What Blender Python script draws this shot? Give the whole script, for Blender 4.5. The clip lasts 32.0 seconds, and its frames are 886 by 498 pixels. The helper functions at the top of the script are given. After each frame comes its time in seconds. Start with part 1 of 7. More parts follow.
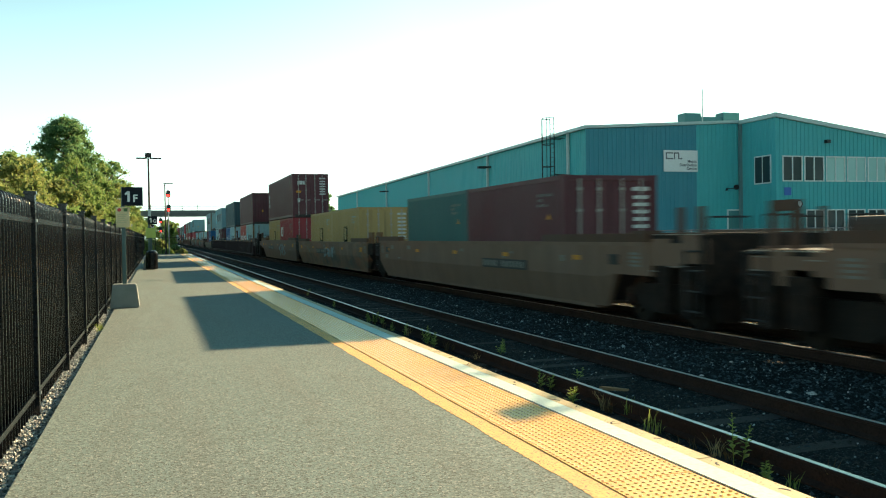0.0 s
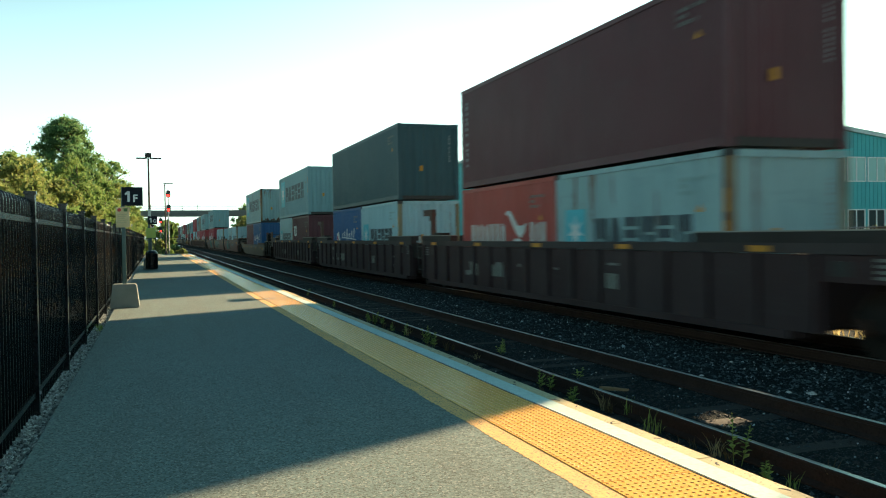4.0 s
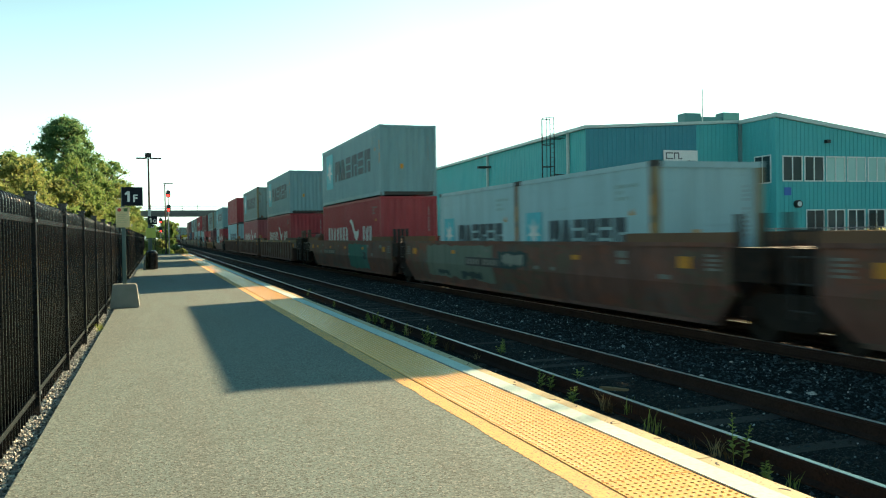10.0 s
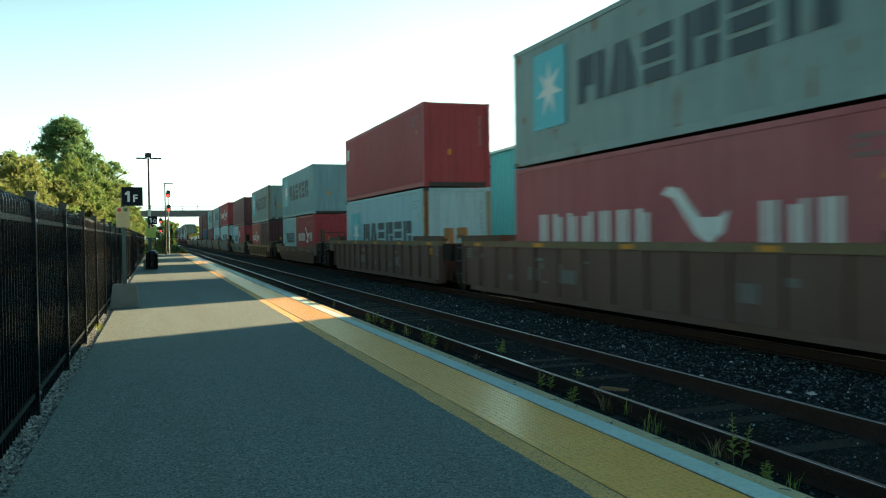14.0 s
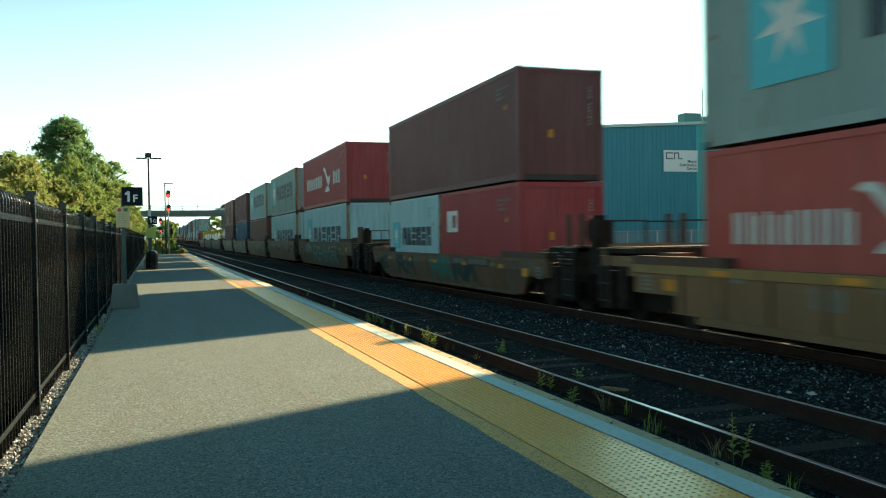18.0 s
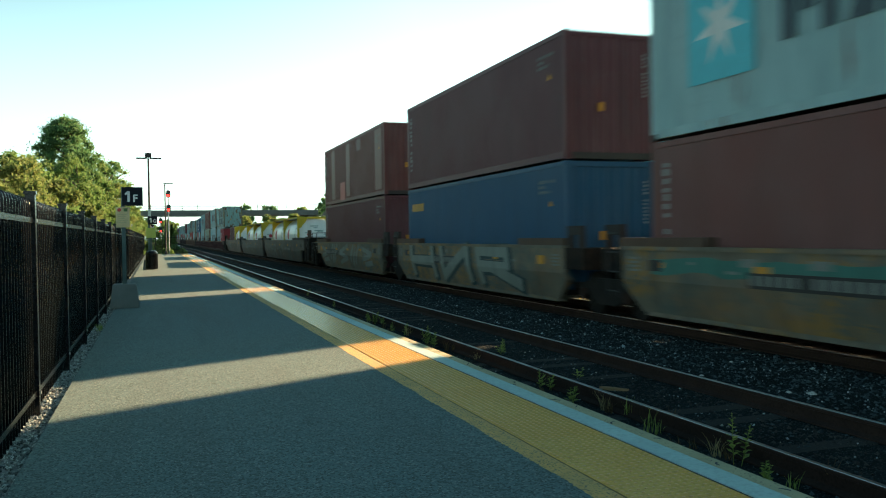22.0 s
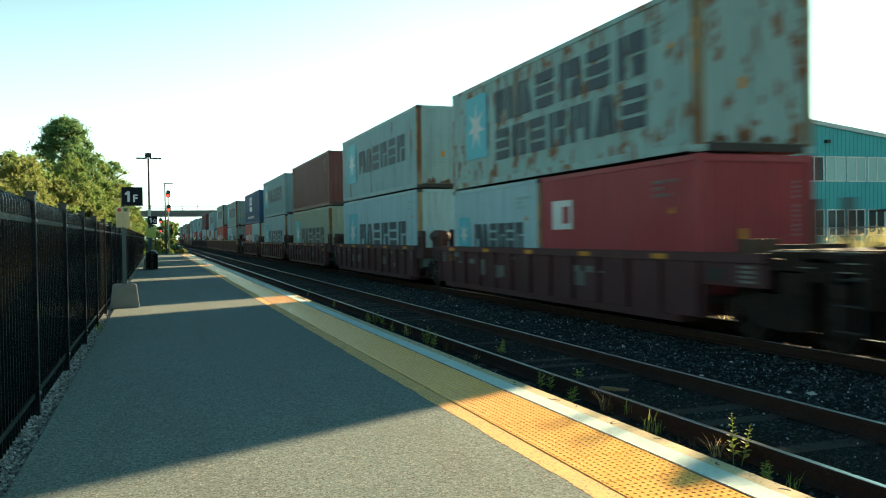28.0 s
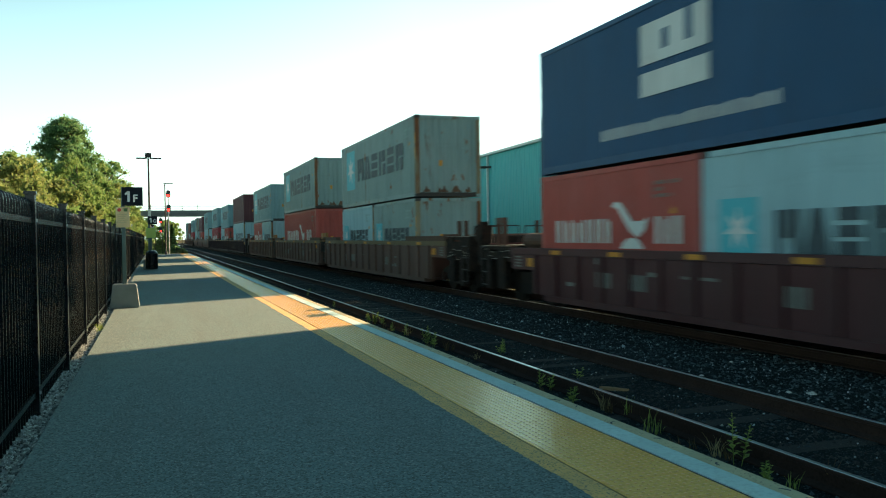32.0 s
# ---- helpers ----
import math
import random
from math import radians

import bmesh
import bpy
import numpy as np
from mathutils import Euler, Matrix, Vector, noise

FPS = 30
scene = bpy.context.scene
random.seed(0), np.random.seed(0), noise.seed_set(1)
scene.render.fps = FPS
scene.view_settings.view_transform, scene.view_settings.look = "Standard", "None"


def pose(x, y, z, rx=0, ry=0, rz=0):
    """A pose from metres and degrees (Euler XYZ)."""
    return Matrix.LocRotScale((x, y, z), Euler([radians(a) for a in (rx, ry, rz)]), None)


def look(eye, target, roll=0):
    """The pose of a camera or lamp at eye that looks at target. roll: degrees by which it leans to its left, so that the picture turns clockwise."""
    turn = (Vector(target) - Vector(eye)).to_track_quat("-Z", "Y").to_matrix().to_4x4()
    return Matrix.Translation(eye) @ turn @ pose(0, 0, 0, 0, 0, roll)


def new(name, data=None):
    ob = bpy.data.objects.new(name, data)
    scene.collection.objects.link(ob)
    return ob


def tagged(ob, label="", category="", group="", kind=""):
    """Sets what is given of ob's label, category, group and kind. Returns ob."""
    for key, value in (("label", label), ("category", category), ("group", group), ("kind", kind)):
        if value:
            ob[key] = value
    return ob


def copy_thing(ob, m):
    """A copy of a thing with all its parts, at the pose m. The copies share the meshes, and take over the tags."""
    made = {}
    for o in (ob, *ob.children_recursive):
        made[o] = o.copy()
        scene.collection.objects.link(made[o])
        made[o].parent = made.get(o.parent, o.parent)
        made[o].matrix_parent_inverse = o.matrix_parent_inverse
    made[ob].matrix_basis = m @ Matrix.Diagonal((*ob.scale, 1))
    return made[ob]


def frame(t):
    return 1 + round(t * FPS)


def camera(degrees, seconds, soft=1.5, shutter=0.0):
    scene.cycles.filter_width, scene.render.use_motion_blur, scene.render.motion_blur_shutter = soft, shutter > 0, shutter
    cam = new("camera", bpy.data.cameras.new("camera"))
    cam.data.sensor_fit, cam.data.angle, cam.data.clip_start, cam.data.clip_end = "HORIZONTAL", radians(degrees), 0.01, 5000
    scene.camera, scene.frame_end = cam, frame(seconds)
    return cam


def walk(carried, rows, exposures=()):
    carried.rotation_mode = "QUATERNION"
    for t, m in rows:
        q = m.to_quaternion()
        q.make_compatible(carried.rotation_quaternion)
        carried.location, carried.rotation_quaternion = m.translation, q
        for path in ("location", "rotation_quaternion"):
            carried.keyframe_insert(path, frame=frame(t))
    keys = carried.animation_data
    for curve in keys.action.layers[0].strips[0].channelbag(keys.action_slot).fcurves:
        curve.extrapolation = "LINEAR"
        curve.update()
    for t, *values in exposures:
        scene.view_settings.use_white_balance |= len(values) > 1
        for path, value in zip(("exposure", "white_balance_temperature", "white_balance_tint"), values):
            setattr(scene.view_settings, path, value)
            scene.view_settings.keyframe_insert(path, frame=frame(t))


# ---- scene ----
# World: y runs along the track, x to the right, z = 0 at the rail head.
cam = camera(56.09, 32.0, soft=1.1, shutter=0.5)
EYE = pose(0, 0, 1.762, 90 - 0.953, 0.859, -19.08)
walk(cam, [(0, EYE), (32, EYE)], exposures=((0, 1.80, 6950, 6), (32, 1.80, 6950, 6)))

SPEED = 17.165          # train, metres a second
TRAIN_X = 9.907         # centre of the far track
NEAR_X = 5.44           # centre of the near track
PLAT_Z = 0.10           # platform surface

# ---- light ----
SUN_TO = Vector((8.05, 4.05, 3.0)).normalized()
world = bpy.data.worlds.new("sky")
scene.world = world
world.use_nodes = True
wn = world.node_tree
bg = wn.nodes["Background"]
sky = wn.nodes.new("ShaderNodeTexSky")
sky.sky_type = "NISHITA"
sky.sun_disc = False
sky.sun_elevation = radians(19.0)
sky.sun_rotation = radians(63.3)
sky.air_density, sky.dust_density, sky.ozone_density = 1.0, 2.0, 1.5
air = wn.nodes.new("ShaderNodeMix")                # clear air with a slight cyan cast
air.data_type, air.blend_type = "RGBA", "MULTIPLY"
air.inputs[0].default_value = 1.0
air.inputs[7].default_value = (0.50, 1.11, 1.13, 1)
wn.links.new(sky.outputs[0], air.inputs[6])
wn.links.new(air.outputs[2], bg.inputs[0])
bg.inputs[1].default_value = 0.036
haze = wn.nodes.new("ShaderNodeBackground")       # pale haze, brightest at the horizon and gone high up
haze.inputs[0].default_value = (0.80, 1.0, 0.99, 1)
where = wn.nodes.new("ShaderNodeTexCoord")
split = wn.nodes.new("ShaderNodeSeparateXYZ")
fade = wn.nodes.new("ShaderNodeMapRange")
fade.interpolation_type = "SMOOTHSTEP"
for key, value in (("From Min", 0.0), ("From Max", 0.54), ("To Min", 0.44), ("To Max", 0.0)):
    fade.inputs[key].default_value = value
wn.links.new(where.outputs["Generated"], split.inputs[0])
glare = wn.nodes.new("ShaderNodeVectorMath")       # the haze is thinnest square to the sun
glare.operation = "DOT_PRODUCT"
glare.inputs[1].default_value = SUN_TO
wn.links.new(where.outputs["Generated"], glare.inputs[0])
thin = glare.outputs["Value"]
for op, value in (("MAXIMUM", -0.28), ("SUBTRACT", 0.12), ("POWER", 2.0), ("MULTIPLY", -0.28), ("ADD", 0.10), ("MAXIMUM", 0.0)):
    step = wn.nodes.new("ShaderNodeMath")
    step.operation = op
    step.inputs[1].default_value = value
    wn.links.new(thin, step.inputs[0])
    thin = step.outputs[0]
rise = wn.nodes.new("ShaderNodeMath")
wn.links.new(split.outputs[2], rise.inputs[0])
wn.links.new(thin, rise.inputs[1])
wn.links.new(rise.outputs[0], fade.inputs["Value"])
wn.links.new(fade.outputs[0], haze.inputs[1])
both = wn.nodes.new("ShaderNodeAddShader")
wn.links.new(bg.outputs[0], both.inputs[0])
wn.links.new(haze.outputs[0], both.inputs[1])
wn.links.new(both.outputs[0], wn.nodes["World Output"].inputs[0])
sun_data = bpy.data.lights.new("sun", "SUN")
sun_data.energy, sun_data.angle, sun_data.color = 5.0, radians(0.53), (1.0, 0.75, 0.485)
sun = new("sun", sun_data)
sun.matrix_world = look(SUN_TO * 200, (0, 0, 0))

# ---- materials ----
def material(name, rough=0.6, metal=0.0):
    m = bpy.data.materials.new(name)
    m.use_nodes = True
    b = m.node_tree.nodes["Principled BSDF"]
    b.inputs["Roughness"].default_value = rough
    b.inputs["Metallic"].default_value = metal
    return m, m.node_tree, b


def node(t, kind, **inputs):
    n = t.nodes.new(kind)
    for k, v in inputs.items():
        n.inputs[k.replace("_", " ")].default_value = v
    return n


def mix(t, fac, a, b, mode="MIX"):
    n = t.nodes.new("ShaderNodeMix")
    n.data_type, n.blend_type = "RGBA", mode
    for sock, v in ((0, fac), (6, a), (7, b)):
        if isinstance(v, bpy.types.NodeSocket):
            t.links.new(v, n.inputs[sock])
        elif sock == 0:
            n.inputs[0].default_value = v
        else:
            n.inputs[sock].default_value = (*v, 1)
    return n.outputs[2]


def coords(t, scale=(1, 1, 1), space="Object", shift=False):
    tc = t.nodes.new("ShaderNodeTexCoord")
    mp = node(t, "ShaderNodeMapping")
    mp.inputs["Scale"].default_value = scale
    t.links.new(tc.outputs[space], mp.inputs["Vector"])
    if shift:
        oi = t.nodes.new("ShaderNodeObjectInfo")
        mul = t.nodes.new("ShaderNodeVectorMath")
        mul.operation = "SCALE"
        mul.inputs[0].default_value = (37.0, 53.0, 19.0)
        t.links.new(oi.outputs["Random"], mul.inputs["Scale"])
        t.links.new(mul.outputs[0], mp.inputs["Location"])
    return mp.outputs[0]


def ramp(t, src, lo, hi):
    r = t.nodes.new("ShaderNodeMapRange")
    r.inputs["From Min"].default_value, r.inputs["From Max"].default_value = lo, hi
    t.links.new(src, r.inputs["Value"])
    return r.outputs[0]


def noise_of(t, vec, scale, detail=4.0, rough=0.55):
    n = node(t, "ShaderNodeTexNoise", Scale=scale, Detail=detail, Roughness=rough)
    t.links.new(vec, n.inputs["Vector"])
    return n.outputs["Fac"]


def bump(t, b, src, strength, dist=0.01):
    n = node(t, "ShaderNodeBump", Strength=strength, Distance=dist)
    t.links.new(src, n.inputs["Height"])
    t.links.new(n.outputs[0], b.inputs["Normal"])


def surface(name, c1, c2, scale=3.0, rough=0.7, fine=60.0, relief=0.3, metal=0.0, stretch=(1, 1, 1), dist=0.01, speck=None, speck_at=0.62):
    """Two-scale surface: patches between two colours, fine grain, small relief."""
    m, t, b = material(name, rough, metal)
    v = coords(t, stretch, shift=True)
    big, small = noise_of(t, v, scale), noise_of(t, v, fine, 3.0)
    col = mix(t, ramp(t, big, 0.3, 0.7), c1, c2)
    dark = tuple(x * 0.72 for x in c1)
    col = mix(t, ramp(t, small, 0.45, 0.8), col, dark)
    if speck:
        col = mix(t, ramp(t, noise_of(t, v, fine * 2.3, 1.0), speck_at, speck_at + 0.06), col, speck)
    t.links.new(col, b.inputs["Base Color"])
    if relief:
        bump(t, b, small, relief, dist)
    return m


def paint(name, col, rust=0.25, fade=0.25, rough=0.5, rust_col=(0.16, 0.065, 0.03), grime=0.45, spots=0.0):
    """Weathered sheet-metal paint: faded patches, grime streaks running down, rust spots."""
    m, t, b = material(name, rough)
    v = coords(t, (1, 1, 1), shift=True)
    streak = coords(t, (1.0, 1.0, 0.12), shift=True)
    pale = tuple(min(1, x * 0.75 + 0.12) for x in col)
    c = mix(t, ramp(t, noise_of(t, v, 0.45), 0.35, 0.75), col, tuple(x * (1 - fade) + y * fade for x, y in zip(col, pale)))
    g = node(t, "ShaderNodeMath")
    g.operation = "MULTIPLY"
    t.links.new(ramp(t, noise_of(t, streak, 3.2, 6.0, 0.65), 0.42, 0.78), g.inputs[0])
    g.inputs[1].default_value = grime
    c = mix(t, g.outputs[0], c, tuple(x * 0.35 + 0.01 for x in col))
    r1 = noise_of(t, streak, 1.7, 8.0, 0.72)
    c = mix(t, ramp(t, r1, 0.71 - 0.24 * rust, 0.76 - 0.22 * rust), c, rust_col)
    if spots:
        drip = coords(t, (1.0, 1.0, 0.45), shift=True)
        c = mix(t, ramp(t, noise_of(t, drip, 3.4, 3.0, 0.6), 0.70 - 0.2 * spots, 0.74 - 0.2 * spots), c, tuple(x * 1.25 for x in rust_col))
    scuff = coords(t, (0.6, 0.5, 5.0), shift=True)     # long level scrapes and dusty smears
    k = node(t, "ShaderNodeMath")
    k.operation = "MULTIPLY"
    t.links.new(ramp(t, noise_of(t, scuff, 1.1, 7.0, 0.7), 0.56, 0.74), k.inputs[0])
    k.inputs[1].default_value = grime * 0.8
    c = mix(t, k.outputs[0], c, tuple(x * 0.55 + 0.035 for x in col))
    t.links.new(c, b.inputs["Base Color"])
    b.inputs["Specular IOR Level"].default_value = 0.22
    bump(t, b, noise_of(t, v, 9.0, 3.0), 0.12, 0.01)
    return m


def plain(name, col, rough=0.6, metal=0.0, var=0.2, scale=8.0):
    return surface(name, col, tuple(min(1, x * (1 + var)) for x in col), scale, rough, 45.0, 0.08, metal)


M = {}


def asphalt_mat():
    """Rolled asphalt: fine stones of several greys, long faint lanes, stains and pale specks."""
    m, t, b = material("asphalt", 0.9)
    b.inputs["Specular IOR Level"].default_value = 0.2
    v, lane = coords(t), coords(t, (1.0, 0.10, 1.0))
    c = mix(t, ramp(t, noise_of(t, v, 0.55, 5.0), 0.3, 0.7), (0.148, 0.202, 0.190), (0.174, 0.230, 0.214))
    c = mix(t, ramp(t, noise_of(t, lane, 1.6, 4.0), 0.46, 0.66), c, (0.150, 0.182, 0.168))
    vo = node(t, "ShaderNodeTexVoronoi", Scale=64.0)
    t.links.new(v, vo.inputs["Vector"])
    hs = t.nodes.new("ShaderNodeSeparateColor")
    t.links.new(vo.outputs["Color"], hs.inputs[0])
    c = mix(t, ramp(t, hs.outputs[0], 0.55, 0.95), c, (0.098, 0.116, 0.104))
    c = mix(t, ramp(t, hs.outputs[1], 0.86, 1.0), c, (0.255, 0.28, 0.25))
    blot = noise_of(t, v, 1.9, 6.0, 0.7)
    c = mix(t, ramp(t, blot, 0.60, 0.74), c, (0.138, 0.156, 0.142))
    c = mix(t, ramp(t, noise_of(t, v, 14.0, 1.0), 0.765, 0.79), c, (0.07, 0.085, 0.075))
    pit = node(t, "ShaderNodeTexVoronoi", Scale=80.0)
    t.links.new(v, pit.inputs["Vector"])
    ps = t.nodes.new("ShaderNodeSeparateColor")
    t.links.new(pit.outputs["Color"], ps.inputs[0])
    c = mix(t, ramp(t, ps.outputs[2], 0.84, 0.90), c, (0.085, 0.098, 0.088))
    c = mix(t, ramp(t, ps.outputs[1], 0.93, 0.97), c, (0.29, 0.31, 0.28))
    sp = node(t, "ShaderNodeTexVoronoi", Scale=5.0)
    t.links.new(v, sp.inputs["Vector"])
    c = mix(t, ramp(t, sp.outputs["Distance"], 0.035, 0.025), c, (0.42, 0.43, 0.39))
    t.links.new(c, b.inputs["Base Color"])
    bump(t, b, vo.outputs["Distance"], 0.26, 0.006)
    return m


M["asphalt"] = asphalt_mat()
M["yellow"] = surface("tactile_yellow", (1.0, 0.51, 0.12), (1.0, 0.57, 0.16), 1.2, 0.27, 30.0, 0.03)
M["yellow"].node_tree.nodes["Principled BSDF"].inputs["Specular IOR Level"].default_value = 0.4
# Domes darker than the tile: their shaded sides are put into the colour.
M["dome"] = surface("shade_dome_yellow", (0.88, 0.40, 0.08), (0.90, 0.45, 0.11), 1.2, 0.38, 30.0, 0.1)
M["yellow_edge"] = surface("worn_yellow_paint", (0.90, 0.48, 0.15), (0.70, 0.40, 0.15), 2.6, 0.85, 26.0, 0.4, speck=(0.14, 0.13, 0.10), speck_at=0.60)
M["white_line"] = surface("edge_white", (0.58, 0.74, 0.68), (0.50, 0.64, 0.59), 2.0, 0.8, 25.0, 0.2)
M["white_line"].node_tree.nodes["Principled BSDF"].inputs["Specular IOR Level"].default_value = 0.15
M["concrete"] = surface("concrete", (0.27, 0.285, 0.26), (0.20, 0.215, 0.195), 1.5, 0.9, 40.0, 0.35)
M["edge_board"] = surface("edge_board", (0.60, 0.50, 0.28), (0.46, 0.38, 0.22), 1.8, 0.85, 22.0, 0.3, speck=(0.12, 0.10, 0.07), speck_at=0.66)
M["joint"] = plain("black_edge_strip", (0.03, 0.03, 0.03), 0.9)
M["crack"] = surface("grimy_crack", (0.22, 0.14, 0.05), (0.07, 0.05, 0.03), 6.0, 0.9, 40.0, 0.3)
M["ballast"] = surface("ballast_bed", (0.014, 0.018, 0.017), (0.024, 0.030, 0.028), 1.4, 0.95, 22.0, 1.0, dist=0.05, speck=(0.10, 0.115, 0.12))
M["stone"] = surface("ballast_stone", (0.10, 0.098, 0.095), (0.16, 0.155, 0.15), 1.1, 0.9, 30.0, 0.4)
M["pale_stone"] = surface("pale_gravel", (0.30, 0.28, 0.25), (0.17, 0.16, 0.145), 1.1, 0.9, 30.0, 0.3)
M["soil"] = surface("dry_soil", (0.085, 0.068, 0.042), (0.06, 0.056, 0.028), 0.35, 0.95, 14.0, 0.6, dist=0.04)
for key in ("soil", "ballast", "stone"):
    M[key].node_tree.nodes["Principled BSDF"].inputs["Specular IOR Level"].default_value = 0.04
M["tie"] = surface("creosoted_tie", (0.014, 0.012, 0.010), (0.026, 0.023, 0.018), 2.0, 0.9, 40.0, 0.5, stretch=(0.3, 3, 3))
M["rail_side"] = surface("rusty_rail", (0.034, 0.020, 0.016), (0.054, 0.030, 0.022), 3.0, 0.85, 40.0, 0.3)
M["rail_side"].node_tree.nodes["Principled BSDF"].inputs["Specular IOR Level"].default_value = 0.1
M["rail_head"] = plain("polished_rail", (0.36, 0.39, 0.41), 0.42, 1.0, 0.1)
M["dull_head"] = plain("dull_rail_top", (0.40, 0.43, 0.44), 0.30, 1.0, 0.3, 2.0)
M["black_paint"] = plain("black_fence_paint", (0.006, 0.008, 0.010), 0.22)
M["black_paint"].node_tree.nodes["Principled BSDF"].inputs["Specular IOR Level"].default_value = 0.3
M["steel"] = plain("galvanised_steel", (0.36, 0.37, 0.38), 0.45, 0.8)
M["dark_steel"] = plain("dark_steel", (0.022, 0.021, 0.02), 0.6, 0.3)
M["truck"] = surface("oily_truck_steel", (0.014, 0.012, 0.011), (0.028, 0.022, 0.017), 3.0, 0.75, 30.0, 0.2)
M["truck"].node_tree.nodes["Principled BSDF"].inputs["Specular IOR Level"].default_value = 0.15
M["teal"] = paint("teal_siding", (0.060, 0.405, 0.425), 0.0, 0.15, 0.5, grime=0.18)
M["teal_blue"] = paint("blue_teal_siding", (0.042, 0.235, 0.300), 0.0, 0.15, 0.5, grime=0.18)
M["teal_dark"] = paint("teal_trim", (0.07, 0.22, 0.22), 0.0, 0.1, 0.5, grime=0.15)
M["roof_edge"] = plain("pale_roof_flashing", (0.42, 0.52, 0.50), 0.5)
M["window_frame"] = plain("white_window_frame", (0.62, 0.66, 0.64), 0.5)
M["sign_white"] = plain("white_sign", (0.78, 0.78, 0.76), 0.5, 0, 0.05)
M["sign_black"] = plain("black_sign", (0.004, 0.007, 0.014), 0.5)
M["sign_black"].node_tree.nodes["Principled BSDF"].inputs["Specular IOR Level"].default_value = 0.15
M["sign_yellow"] = plain("tan_notice", (0.66, 0.50, 0.27), 0.6, 0, 0.05)
M["sign_green"] = plain("lime_notice", (0.45, 0.55, 0.12), 0.6, 0, 0.05)
M["sign_red"] = plain("red_mark", (0.55, 0.05, 0.04), 0.6, 0, 0.05)
M["grey_ink"] = plain("grey_ink", (0.10, 0.10, 0.11), 0.6)
M["blue_sign"] = plain("blue_sign", (0.03, 0.12, 0.42), 0.6)
M["bridge"] = surface("bridge_concrete", (0.15, 0.16, 0.155), (0.11, 0.12, 0.115), 0.4, 0.9, 12.0, 0.2)
M["bark"] = surface("bark", (0.07, 0.052, 0.036), (0.11, 0.085, 0.06), 3.0, 0.95, 20.0, 0.6)


def leaf_mat(name, c1, c2):
    m, t, b = material(name, 0.6)
    g = t.nodes.new("ShaderNodeNewGeometry")
    col = mix(t, g.outputs["Random Per Island"], c1, c2)
    t.links.new(col, b.inputs["Base Color"])
    b.inputs["Specular IOR Level"].default_value = 0.25
    tr = t.nodes.new("ShaderNodeBsdfTranslucent")
    t.links.new(col, tr.inputs["Color"])
    ms = t.nodes.new("ShaderNodeMixShader")
    ms.inputs[0].default_value = 0.5
    out = t.nodes["Material Output"]
    t.links.new(b.outputs[0], ms.inputs[1])
    t.links.new(tr.outputs[0], ms.inputs[2])
    t.links.new(ms.outputs[0], out.inputs[0])
    return m


M["leaf"] = leaf_mat("green_leaf", (0.115, 0.205, 0.055), (0.255, 0.325, 0.10))
M["leaf_dark"] = leaf_mat("dark_leaf", (0.085, 0.19, 0.075), (0.185, 0.285, 0.11))
M["leaf_gold"] = leaf_mat("yellowing_leaf", (0.115, 0.18, 0.05), (0.30, 0.31, 0.10))
M["weed"] = leaf_mat("weed_leaf", (0.17, 0.24, 0.05), (0.42, 0.48, 0.12))
M["straw"] = leaf_mat("dry_straw", (0.36, 0.27, 0.12), (0.55, 0.44, 0.22))
M["straw_wood"] = surface("split_pale_wood", (0.36, 0.22, 0.10), (0.26, 0.15, 0.07), 6.0, 0.8, 60.0, 0.4, stretch=(0.3, 3, 3))
M["gold_grass"] = leaf_mat("golden_tall_grass", (0.42, 0.40, 0.16), (0.72, 0.66, 0.33))
M["dead_weed"] = leaf_mat("dead_weed", (0.10, 0.06, 0.025), (0.20, 0.13, 0.06))

glass, gt, gb = material("window_glass", 0.08)
gb.inputs["Base Color"].default_value = (0.03, 0.05, 0.055, 1)
gb.inputs["Specular IOR Level"].default_value = 0.25
M["glass"] = glass
blind, bt, bb = material("window_blind_glass", 0.12)
bb.inputs["Base Color"].default_value = (0.29, 0.52, 0.50, 1)
M["blind"] = blind


def glow(name, col, strength):
    m, t, b = material(name, 0.4)
    b.inputs["Base Color"].default_value = (*col, 1)
    b.inputs["Emission Color"].default_value = (*col, 1)
    b.inputs["Emission Strength"].default_value = strength
    return m


M["red_light"] = glow("red_signal_lens", (1.0, 0.025, 0.018), 1.6)

# ---- building blocks ----
def box(bm, x0, x1, y0, y1, z0, z1):
    v = [bm.verts.new(c) for c in ((x0, y0, z0), (x1, y0, z0), (x1, y1, z0), (x0, y1, z0), (x0, y0, z1), (x1, y0, z1), (x1, y1, z1), (x0, y1, z1))]
    for f in ((3, 2, 1, 0), (4, 5, 6, 7), (0, 1, 5, 4), (1, 2, 6, 5), (2, 3, 7, 6), (3, 0, 4, 7)):
        bm.faces.new([v[i] for i in f])


def bar(bm, a, b, r, seg=8, r2=None):
    """A round bar from a to b."""
    a, b = Vector(a), Vector(b)
    d = b - a
    q = d.to_track_quat("Z", "Y")
    rings = []
    for c, rr in ((a, r), (b, r if r2 is None else r2)):
        rings.append([bm.verts.new(c + q @ Vector((rr * math.cos(k * math.tau / seg), rr * math.sin(k * math.tau / seg), 0))) for k in range(seg)])
    for k in range(seg):
        j = (k + 1) % seg
        bm.faces.new((rings[0][k], rings[0][j], rings[1][j], rings[1][k]))
    bm.faces.new(rings[0][::-1])
    bm.faces.new(rings[1])


